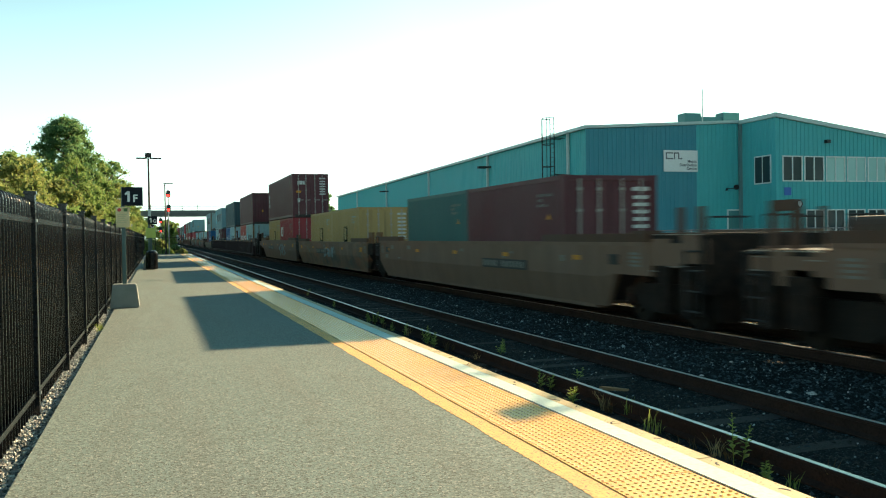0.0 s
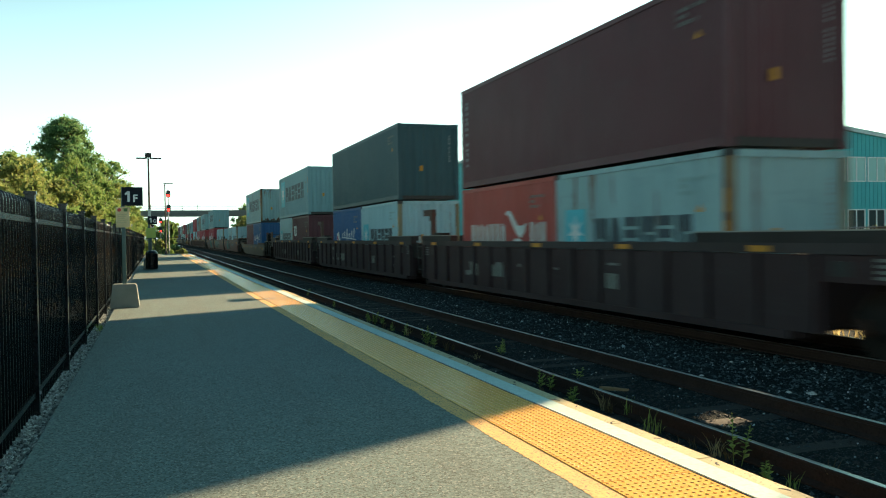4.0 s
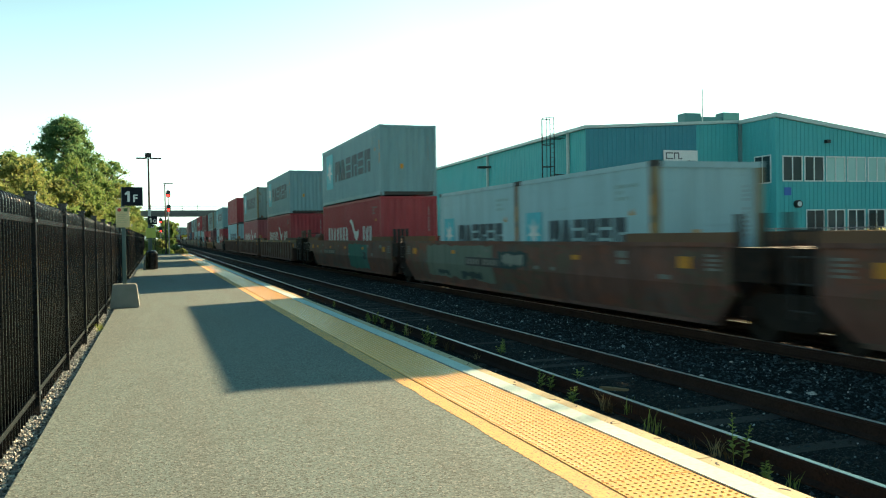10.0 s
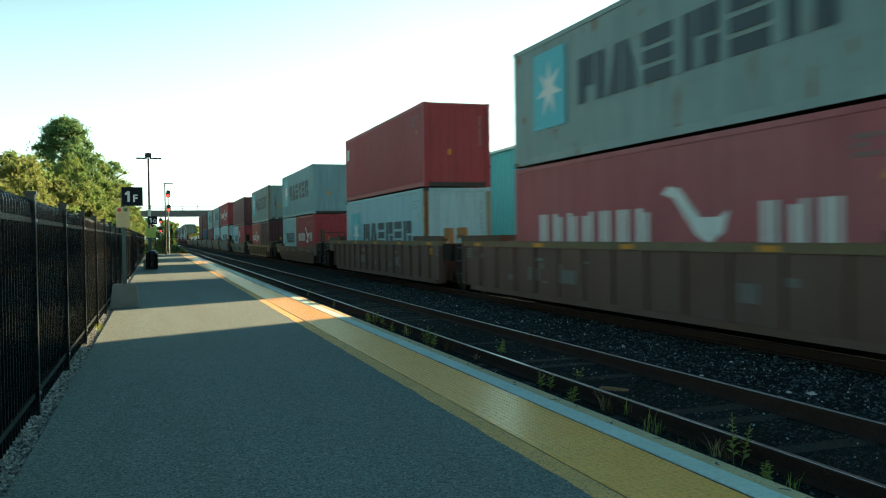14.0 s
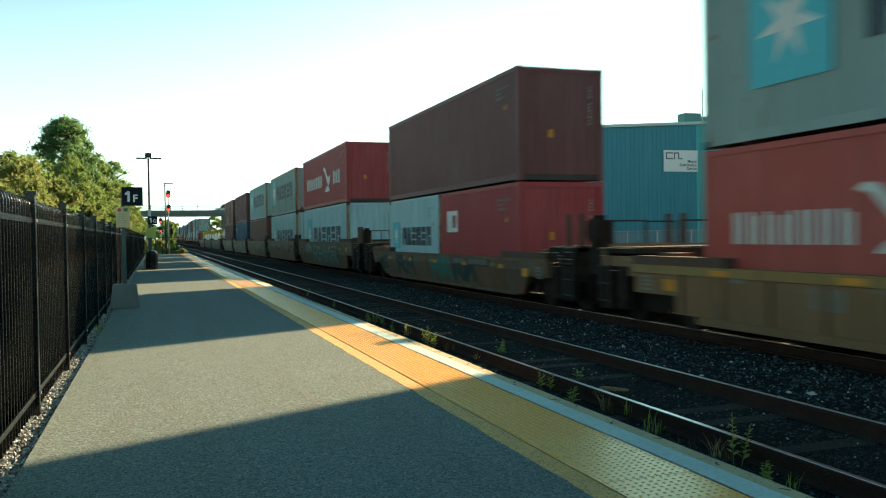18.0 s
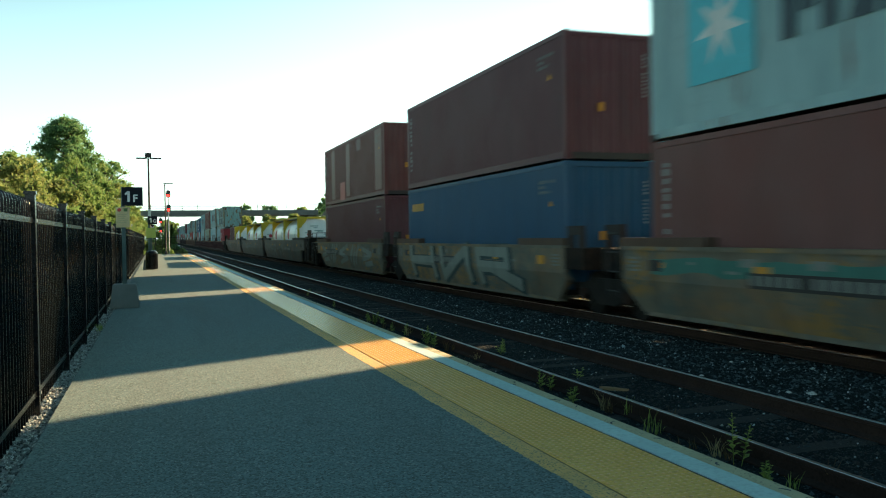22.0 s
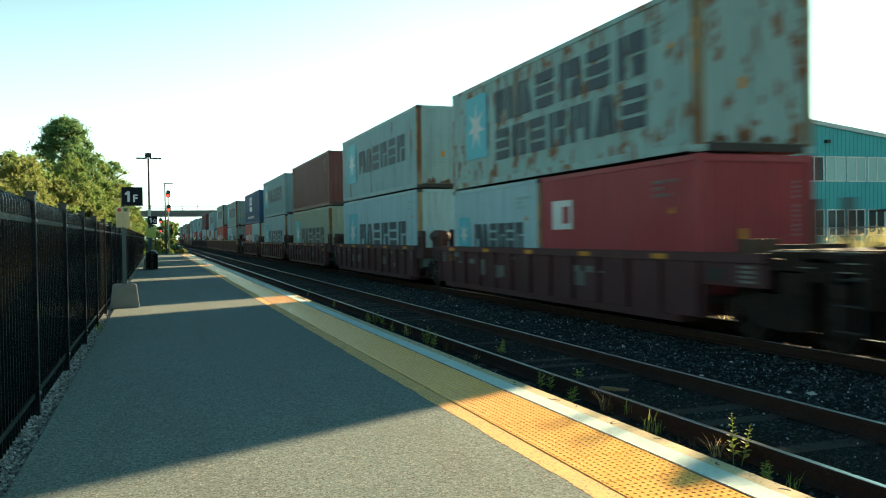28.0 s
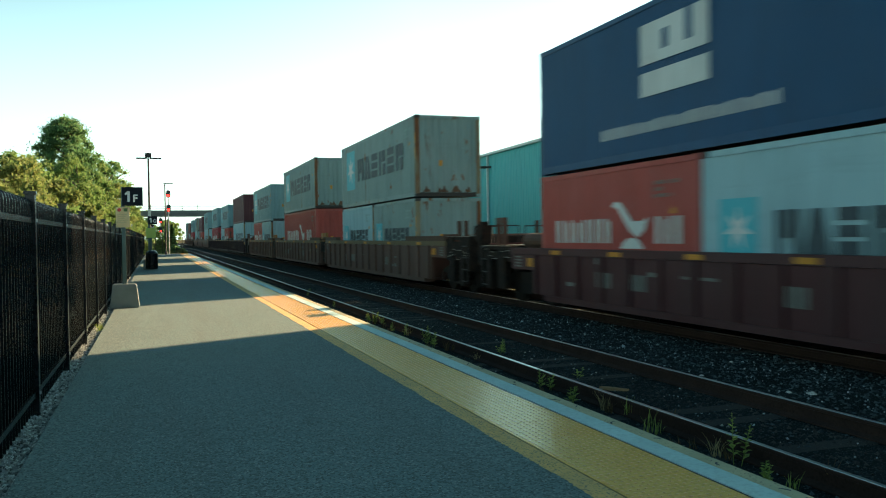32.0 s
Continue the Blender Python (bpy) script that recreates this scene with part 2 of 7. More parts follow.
def extrude(bm, pts, axis, a, b):
    """A polygon (2D points) drawn out along an axis from a to b."""
    def at(p, c):
        return {"x": (c, p[0], p[1]), "y": (p[0], c, p[1]), "z": (p[0], p[1], c)}[axis]
    r0, r1 = [bm.verts.new(at(p, a)) for p in pts], [bm.verts.new(at(p, b)) for p in pts]
    n = len(pts)
    for k in range(n):
        j = (k + 1) % n
        bm.faces.new((r0[k], r0[j], r1[j], r1[k]))
    bm.faces.new(r0[::-1])
    bm.faces.new(r1)
    bmesh.ops.recalc_face_normals(bm, faces=bm.faces)


def bevel(bm, width=0.01, seg=1):
    bmesh.ops.bevel(bm, geom=bm.edges[:], offset=width, segments=seg, affect="EDGES")


def mesh_of(name, bm, mat):
    me = bpy.data.meshes.new(name)
    bm.to_mesh(me)
    bm.free()
    if mat:
        me.materials.append(mat)
    return me


def part(name, bm, mat, parent=None, label=""):
    me = bm if isinstance(bm, bpy.types.Mesh) else mesh_of(name, bm, mat)
    ob = new(name, me)
    if parent:
        ob.parent = parent
    if label:
        ob["label"] = label
    return ob


def B(*boxes):
    bm = bmesh.new()
    for b in boxes:
        box(bm, *b)
    return bm


def thing(name, m=None, label="", category="", group="", kind=""):
    ob = new(name)
    ob.empty_display_size = 0.2
    if m is not None:
        ob.matrix_basis = m
    return tagged(ob, label, category, group, kind)


def words(text, size, mat, parent, m, align="CENTER", name="lettering"):
    cu = bpy.data.curves.new(name, "FONT")
    cu.body, cu.size, cu.extrude, cu.align_x = text, size, 0.002, align
    cu.offset = size * 0.022
    cu.materials.append(mat)
    ob = new(name, cu)
    ob.parent = parent
    ob.matrix_basis = m
    return ob


def smooth(ob):
    for f in ob.data.polygons:
        f.use_smooth = True
    return ob

# ---- ground and setting ----
def sheet(bm, x0, x1, y0, y1, z, n=(1, 1)):
    xs, ys = np.linspace(x0, x1, n[0] + 1), np.linspace(y0, y1, n[1] + 1)
    g = [[bm.verts.new((x, y, z)) for x in xs] for y in ys]
    for j in range(n[1]):
        for i in range(n[0]):
            bm.faces.new((g[j][i], g[j][i + 1], g[j + 1][i + 1], g[j + 1][i]))


bm = bmesh.new()
sheet(bm, -1500, 1500, -400, 2600, -0.62)
tagged(part("ground", bm, M["soil"]), "dry earth and rough grass beside the railway", "ground", kind="structure")

bm = bmesh.new()
extrude(bm, [(2.5, -0.62), (2.5, -0.178), (3.55, -0.178), (12.6, -0.178), (13.8, -0.62)], "y", -60, 420)
tagged(part("ballast_bed", bm, M["ballast"]), "dark crushed-stone ballast under two tracks", "ballast", kind="structure")

# platform
P0, P1 = -14.0, 100.0
bm = B((-0.96, 2.750, P0, P1, -0.6, PLAT_Z))
tagged(part("platform", bm, M["asphalt"]), "grey asphalt railway platform", "platform", kind="structure")
rag = random.Random(21)
bm = bmesh.new()
edge, y = [], P0
while y < P1:
    edge.append((2.575 + rag.gauss(0, 0.005) + 0.008 * math.sin(y * 1.7) * math.sin(y * 5.3), y))
    y += 0.022 if 2 < y < 16 else 0.08 if -1 < y < 30 else 0.5
edge.append((2.575, P1))
for (xa, ya), (xb, yb) in zip(edge, edge[1:]):
    q = [bm.verts.new(c) for c in ((xa, ya, PLAT_Z + 0.002), (2.7495, ya, PLAT_Z + 0.002), (2.7495, yb, PLAT_Z + 0.002), (xb, yb, PLAT_Z + 0.002), (xa, ya, PLAT_Z), (xb, yb, PLAT_Z))]
    bm.faces.new(q[:4])
    bm.faces.new((q[0], q[3], q[5], q[4]))
bmesh.ops.remove_doubles(bm, verts=bm.verts, dist=0.0001)
tagged(part("trim_yellow_margin", bm, M["yellow_edge"]), "worn yellow painted margin on the platform", "trim", kind="structure")
bm = B((2.750, 2.762, P0, P1, -0.6, PLAT_Z + 0.001))
tagged(part("trim_tile_joint", bm, M["crack"]), "dark gap along the tactile strip", "trim", kind="structure")
# Joint drawn wide and dark: the shade beside the white line is included.
bm = B((3.462, 3.492, P0, P1, -0.6, PLAT_Z - 0.002))
tagged(part("trim_joint", bm, M["joint"]), "dark rubber joint and shade line in the platform edge", "trim", kind="structure")
bm = B((3.492, 3.688, P0, P1, -0.6, PLAT_Z + 0.006))
tagged(part("trim_white_line", bm, M["white_line"]), "white painted platform edge line", "trim", kind="structure")
# Plain black base under the boards; it shows in their gaps and below.
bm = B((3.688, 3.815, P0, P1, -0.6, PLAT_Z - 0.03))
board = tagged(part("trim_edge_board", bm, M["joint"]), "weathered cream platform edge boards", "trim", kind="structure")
rag = random.Random(8)
bm = B((3.690, 3.840, 0.004, 1.216, -0.06, 0.0))
bevel(bm, 0.006)
plank = mesh_of("board", bm, M["edge_board"])
for k in range(-8, 58):
    o = part("board", plank, None, board)
    o.location = (rag.uniform(-0.004, 0.004), 1.22 * k - 2.2, PLAT_Z - 0.002 + rag.uniform(-0.003, 0.003))

# tracks
def track(cx, y0, y1, name, head, label):
    t = thing(name, pose(cx, 0, 0), "steel rails on dark wooden ties in ballast", "railway track", kind="structure")
    prof = [(-0.07, -0.17), (0.07, -0.17), (0.07, -0.155), (0.012, -0.13), (0.012, -0.045), (0.035, -0.035), (0.034, -0.016), (-0.034, -0.016), (-0.035, -0.035), (-0.012, -0.045), (-0.012, -0.13), (-0.07, -0.155)]
    for sx in (-0.7525, 0.7525):
        b = bmesh.new()
        extrude(b, [(sx + px, pz) for px, pz in prof], "y", y0, y1)
        r = part("rail", b, M["rail_side"], t)
        b = bmesh.new()
        extrude(b, [(sx - 0.035, -0.018), (sx + 0.035, -0.018), (sx + 0.034, -0.010), (sx + 0.026, -0.003), (sx + 0.012, -0.001), (sx - 0.012, -0.001), (sx - 0.026, -0.003), (sx - 0.034, -0.010)], "y", y0, y1)
        part("rail_head", b, M["rail_side"], r, "rusty rail head")
        b = bmesh.new()
        extrude(b, [(sx - 0.026, -0.004), (sx + 0.024, -0.004), (sx + 0.022, 0.0005), (sx - 0.024, 0.0005)], "y", y0, y1)
        part("running_surface", b, head, r, label)
    tie = mesh_of("tie", B((-1.3, 1.3, -0.115, 0.115, -0.33, -0.168)), M["tie"])
    rng = random.Random(5)
    k = 0
    far = bmesh.new()
    y = y0
    while y < y1:
        if 0 < y < 56:
            o = part("tie", tie, None, t)
            o.location = (rng.uniform(-0.04, 0.04), y, rng.uniform(-0.022, -0.006))
            o.rotation_euler = (0, 0, rng.uniform(-0.015, 0.015))
        else:
            box(far, -1.3, 1.3, y - 0.115, y + 0.115, -0.33, -0.168)
        y += 0.56
    tagged(part("tie_row", far, M["tie"], t), kind="stuff")
    return t


track(NEAR_X, -40, 400, "track_near", M["dull_head"], "dull brown-grey running band")
track(TRAIN_X, -40, 400, "track_far", M["rail_head"], "bright polished running band")

# ---- train ----
MOVING = []             # (thing, x, start y, z)

PAINT = {
    "grey": paint("container_grey", (0.18, 0.32, 0.34), 0.16, 0.2),
    "grey_rust": paint("container_grey_rusty", (0.24, 0.375, 0.385), 0.5, 0.3),
    "beige": paint("container_grey_beige", (0.20, 0.285, 0.275), 0.45, 0.3, spots=0.22),
    "yellowed": paint("container_yellowed", (0.275, 0.325, 0.25), 0.32, 0.3),
    "white": paint("container_pale", (0.29, 0.455, 0.49), 0.22, 0.2),
    "red": paint("container_red", (0.31, 0.034, 0.042), 0.05, 0.22),
    "faded_red": paint("container_faded_red", (0.34, 0.078, 0.088), 0.08, 0.35),
    "orange_red": paint("container_orange_red", (0.37, 0.058, 0.045), 0.10, 0.3),
    "maroon": paint("container_maroon", (0.092, 0.024, 0.031), 0.08, 0.18),
    "brown": paint("container_brown", (0.132, 0.042, 0.038), 0.15, 0.25),
    "plum": paint("container_plum", (0.108, 0.032, 0.040), 0.08, 0.2),
    "dark_brown": paint("container_dark_brown", (0.132, 0.042, 0.043), 0.10, 0.2),
    "green": paint("container_dark_green", (0.026, 0.075, 0.088), 0.06, 0.15),
    "teal": paint("container_teal", (0.022, 0.105, 0.105), 0.06, 0.15),
    "blue": paint("container_blue", (0.004, 0.060, 0.125), 0.08, 0.15),
    "bright_blue": paint("container_bright_blue", (0.010, 0.088, 0.225), 0.1, 0.2),
    "spotted": paint("container_rust_spotted", (0.25, 0.39, 0.365), 0.5, 0.3, spots=0.7),
    "navy": paint("container_navy", (0.006, 0.066, 0.15), 0.03, 0.1),
    "yellow": paint("container_yellow", (0.37, 0.25, 0.10), 0.08, 0.15),
    "faded": paint("container_faded_brown", (0.168, 0.066, 0.057), 0.1, 0.3),
    "tank_white": paint("tank_white", (0.80, 0.82, 0.80), 0.02, 0.1, 0.3, grime=0.2),
    "tank_yellow": paint("tank_frame_yellow", (0.56, 0.40, 0.03), 0.05, 0.1),
}
INK = {
    "dark": plain("dark_blue_lettering", (0.022, 0.042, 0.055), 0.6),
    "white": paint("white_lettering", (0.58, 0.60, 0.58), 0.1, 0.1),
    "sky": plain("light_blue_panel", (0.035, 0.36, 0.43), 0.55),
    "yellow": plain("yellow_marking", (0.50, 0.20, 0.015), 0.7),
    "worn": plain("worn_pale_marking", (0.15, 0.155, 0.14), 0.8),
    "faint": plain("grey_green_lettering", (0.20, 0.30, 0.28), 0.6),
    "teal_tag": paint("teal_spray_paint", (0.045, 0.15, 0.125), 0.25, 0.2, 0.8),
    "pale_tag": paint("pale_grey_spray_paint", (0.21, 0.225, 0.195), 0.3, 0.2, 0.8),
    "blue_tag": paint("pale_blue_spray_paint", (0.20, 0.29, 0.31), 0.2, 0.2, 0.8),
    "sage_tag": paint("sage_spray_paint", (0.125, 0.165, 0.135), 0.3, 0.25, 0.8, grime=0.6),
    "dark_tag": paint("dark_teal_spray_paint", (0.03, 0.055, 0.055), 0.15, 0.2, 0.8),
    "print": plain("dull_white_lettering", (0.22, 0.225, 0.22), 0.7),
    "gold": plain("yellow_lettering", (0.46, 0.26, 0.06), 0.7),
    "red": plain("red_logo", (0.50, 0.04, 0.05), 0.6),
}
CAST = plain("corner_casting_steel", (0.035, 0.030, 0.027), 0.8)
RUSTY = paint("rusty_corner_post", (0.24, 0.20, 0.12), 0.95, 0.3, 0.8)
STAIN = surface("rust_stain", (0.15, 0.07, 0.035), (0.09, 0.045, 0.03), 6.0, 0.9, 40.0, 0.2)
ROD = plain("lock_rod_steel", (0.30, 0.29, 0.27), 0.5, 0.5)


def wavy(length, z0, z1, place, pitch=0.278, depth=0.036):
    """A trapezoid-corrugated sheet; place(u, d, z) gives the point at u along it and d inwards."""
    n = max(2, round(length / pitch))
    p = length / n
    cols = [(0.0, 0.0)]
    for k in range(n):
        cols += [(k * p + p * 0.26, 0.0), (k * p + p * 0.5, depth), (k * p + p * 0.76, depth), ((k + 1) * p, 0.0)]
    bm = bmesh.new()
    prev = None
    for u, d in cols:
        cur = bm.verts.new(place(u, d, z0)), bm.verts.new(place(u, d, z1))
        if prev:
            bm.faces.new((prev[0], cur[0], cur[1], prev[1]))
        prev = cur
    return bm


def patch(rects, x, thick=0.004):
    """Flat marks on the left side of a thing: rectangles (y0, y1, z0, z1) standing proud of x."""
    return B(*[(x - thick, x, y0, y1, z0, z1) for y0, y1, z0, z1 in rects])


def poly_mark(loops, x, thick=0.004):
    bm = bmesh.new()
    for pts in loops:
        extrude(bm, pts, "x", x - thick, x)
    return bm


def bars(y0, y1, z0, z1, n, seed=1):
    """Plain upright bars with the size and weight of n block letters, two close together for each."""
    rng = random.Random(seed)
    out, w = [], (y1 - y0) / n
    for k in range(n):
        a = y0 + k * w + w * 0.05
        f = rng.uniform(0.26, 0.42)
        out += [(a, a + w * f, z0, z1), (a + w * (f + 0.055), a + w * 0.80, z0, z1)]
    return out


def bold_shapes(y0, y1, z0, z1, kinds):
    """Bold plain shapes (upright bars, wedges, stacked slabs), read from y1 down to y0."""
    w, h = (y1 - y0) / len(kinds), z1 - z0
    def at(k, pts):
        return [(y1 - (k + 0.06 + 0.86 * u) * w, z0 + v * h) for u, v in pts]
    loops = []
    for k, kind in enumerate(kinds):
        if kind == "bars":
            cells = [[(0.0, 0), (0.28, 0), (0.28, 1), (0.0, 1)], [(0.72, 0), (1.0, 0), (1.0, 1), (0.72, 1)], [(0.36, 0.35), (0.64, 0.35), (0.64, 1.0), (0.36, 1.0)]]
        elif kind == "wedge":
            cells = [[(0.0, 0), (0.44, 0), (0.50, 1), (0.28, 1)], [(1.0, 0), (0.54, 0), (0.56, 1), (0.74, 1)]]
        elif kind == "slabs":
            cells = [[(0.04, 0), (0.94, 0), (0.94, 0.28), (0.04, 0.28)], [(0.04, 0.37), (0.94, 0.37), (0.94, 0.62), (0.04, 0.62)], [(0.04, 0.72), (0.94, 0.72), (0.94, 1), (0.04, 1)]]
        else:
            cells = [[(0.04, 0), (0.32, 0), (0.32, 1), (0.04, 1)], [(0.40, 0.54), (0.94, 0.54), (0.94, 1), (0.40, 1)], [(0.56, 0), (0.94, 0), (0.94, 0.46), (0.56, 0.46)]]
        loops += [at(k, c) for c in cells]
    return loops


def thin_bars(y0, y1, z0, z1, n, seed=1):
    """Like bars, but thin and of uneven height."""
    rng = random.Random(seed)
    w = (y1 - y0) / n
    return [(y0 + w * (k + q), y0 + w * (k + q + f), z0, z1 - (z1 - z0) * rng.choice((0, 0, 0.12))) for k in range(n) for q, f in ((0.08, 0.2), (0.40, 0.26))]


def star_loop(cy, cz, r, r2, n=7):
    return [(cy + (r if k % 2 == 0 else r2) * math.sin(math.pi * k / n), cz + (r if k % 2 == 0 else r2) * math.cos(math.pi * k / n)) for k in range(2 * n)]


def swoosh(cy, cz, h):
    """A white leaping shape: a pale bent blade with two trailing arms."""
    k = h / 1.6
    def p(*pts):
        return [(cy + a * k, cz + b * k) for a, b in pts]
    return [p((0.92, 0.48), (0.74, 0.60), (0.46, 0.55), (0.18, 0.30), (-0.08, 0.07), (-0.54, 0.07), (-0.77, 0.17), (-0.63, -0.16), (-0.31, -0.34), (0.01, -0.20), (0.28, 0.07), (0.60, 0.39)),
            p((0.50, -0.62), (0.32, -0.45), (0.10, -0.36), (-0.14, -0.34), (-0.36, -0.40), (-0.58, -0.62))]


def mark_print(c):
    """Lettering too small to pick apart stays one part of kind stuff."""
    for o in c.children_recursive:
        if o.name.split(".")[0] in ("lettering", "small_print"):
            tagged(o, kind="stuff")
    return c


BOLD = ("bars", "wedge", "slabs", "block", "slabs", "block")


def decorate(c, L, H, logo, col):
    x = -1.2195
    big = L > 8
    if logo in ("star", "star_low", "star_double"):
        if big:
            y1, side, t0, t1, z0, z1 = L - 1.15, 1.65, L - 10.75, L - 3.3, 1.10, 2.08
        else:
            y1, side, t0, t1, z0, z1 = L - 0.45, 0.90, L - 5.15, L - 1.70, 0.92, 1.56
        if logo == "star_low":
            z0, z1 = z0 - 0.28, z1 - 0.28
        zc = (z0 + z1) / 2 + (0.10 if big else 0.05)
        pn = part("logo_panel", patch([(y1 - side, y1, zc - side * 0.54, zc + side * 0.54)], x), INK["sky"], c, "light blue painted square")
        part("star_mark", poly_mark([star_loop(y1 - side / 2, zc, side * 0.40, side * 0.14)], x - 0.004), INK["white"], pn, "white seven-pointed star")
        if logo == "star_double":
            part("lettering", poly_mark(bold_shapes(t0, t1, 1.62, 2.45, BOLD), x), INK["dark"], c, "dark bold plain shapes")
            part("lettering", poly_mark(bold_shapes(t0, t1, 0.62, 1.42, BOLD[2:] + BOLD[:3]), x), INK["dark"], c, "dark bold plain shapes")
        else:
            part("lettering", poly_mark(bold_shapes(t0, t1, z0, z1, BOLD), x), INK["dark"], c, "dark bold plain shapes")
    elif logo == "swoosh":
        f = 1.0 if big else 0.52
        part("lettering", patch(thin_bars(L - 6.1 * f, L - 1.2 * f, 1.05, 1.05 + 0.66 * max(f, 0.75), 7, 6), x), INK["white"], c, "white block lettering")
        part("lettering", patch(thin_bars(L - 10.7 * f, L - 8.9 * f, 1.05, 1.05 + 0.66 * max(f, 0.75), 3, 7), x), INK["white"], c, "white block lettering")
        part("swoosh_mark", poly_mark(swoosh(L - 7.5 * f, 1.42, 1.75 * max(f, 0.7)), x), INK["white"], c, "white leaping shape")
    elif logo == "square":
        part("logo_panel", patch([(L - 1.55, L - 0.6, 1.35, 2.0)] if not big else [(L - 0.75, L - 0.35, 1.9, 2.4)], x), INK["white"], c, "white painted square")
        if not big:
            part("logo_stripe", patch([(L - 1.42, L - 1.10, 1.48, 1.86)], x - 0.004), PAINT[col], c)
    elif logo in ("column", "patched"):
        part("lettering", patch([(L - 0.52, L - 0.39 + 0.02 * (k % 2), 0.62 + k * 0.15, 0.62 + k * 0.15 + 0.075 + 0.02 * (k % 3)) for k in range(13) if k != 5], x), INK["print"], c, "white lettering in an upright column")
    elif logo == "doorword":
        part("lettering", patch([(L - 0.72, L - 0.40, 1.72 - 0.36 * k, 1.98 - 0.36 * k) for k in range(3)], x), INK["white"], c, "white lettering in an upright column")
    elif logo == "window":
        part("fork_pocket", patch([(L * 0.40, L * 0.52, 1.0, 1.75)], x, 0.02), M["black_paint"], c, "dark square opening frame")
        part("opening_cover", patch([(L * 0.43, L * 0.49, 1.12, 1.68)], x - 0.02), PAINT["yellow"], c)
    elif logo == "wave":
        part("lettering", poly_mark([[(4.05 - 0.5 * k, 1.18 + 0.04 * (k % 2)), (3.95 - 0.5 * k, 1.18), (3.72 - 0.5 * k, 1.42 + 0.1 * (k % 3)), (3.84 - 0.5 * k, 1.44 + 0.1 * (k % 3))] for k in range(6)] + [[(4.0, 1.22), (0.95, 1.10), (0.95, 1.14), (4.0, 1.27)], [(2.95, 0.75), (2.82, 0.75), (2.72, 1.62), (2.80, 1.62)]], x), INK["white"], c, "white slanting script strokes")
        part("logo_panel", poly_mark([[(5.12, 1.05), (4.4, 1.0), (4.75, 1.50), (5.12, 1.42)]], x), INK["white"], c, "white emblem")
        part("logo_stripe", poly_mark([[(5.05, 1.12), (4.78, 1.08), (5.0, 1.38)]], x - 0.004), INK["red"], c, "red emblem stripe")
    elif logo == "block":
        part("logo_panel", patch([(L - 6.35, L - 4.3, 1.75, 2.5), (L - 6.35, L - 4.3, 1.16, 1.6)], x), INK["white"], c, "white square emblem")
        part("emblem_gap", patch([(L - 5.9, L - 5.7, 1.95, 2.5), (L - 5.2, L - 5.0, 1.95, 2.3)], x - 0.004), PAINT["navy"], c)
        part("lettering", patch(thin_bars(L - 8.0, L - 2.75, 0.50, 0.72, 20, 11), x), INK["white"], c, "small white lettering")
    elif logo == "corner":
        part("lettering", patch(bars(L - 1.75, L - 0.42, 2.10, 2.36, 4, 12), x), INK["gold"], c, "yellow lettering in the upper corner")
    if logo == "patched":
        for k, (ya, yb, za, zb) in enumerate(((7.3, 8.35, 0.12, 0.98), (4.0, 4.8, 2.2, 2.7))):
            part("repair_patch", patch([(ya, yb, za, zb)], x), PAINT["orange_red"] if k == 0 else PAINT["maroon"], c, "repainted repair patch")
        for ya, yb in ((0.4, 1.5), (6.2, 7.0), (9.6, 10.4)):
            part("repair_patch", patch([(ya, yb, 0.25, 2.72)], x, 0.003), PAINT["faded"], c, "faded repair patch")
    # small data marks near the front corner
    part("small_print", patch([(0.56 + 0.075 * q, 0.60 + 0.075 * q, H - 0.46 - 0.12 * k, H - 0.39 - 0.12 * k) for k, n in enumerate((11, 4, 8)) for q in range(11 - n, 11) if q not in (4,)], x),
         INK["faint"] if logo in ("star", "star_low", "star_double", "window") else INK["worn"], c, "small lettering")
    if logo in ("star", "star_low", "star_double", "block"):
        part("warning_mark", patch([(0.03, 0.10, H - 1.02, H - 0.64), (0.03, 0.10, H - 1.56, H - 1.16)], x), INK["yellow"], c, "yellow warning stripes on the corner post")
    part("warning_mark", poly_mark([[(0.66, H - 1.00), (0.86, H - 1.00), (0.76, H - 0.86)]], x), INK["yellow"], c, "yellow warning triangle")


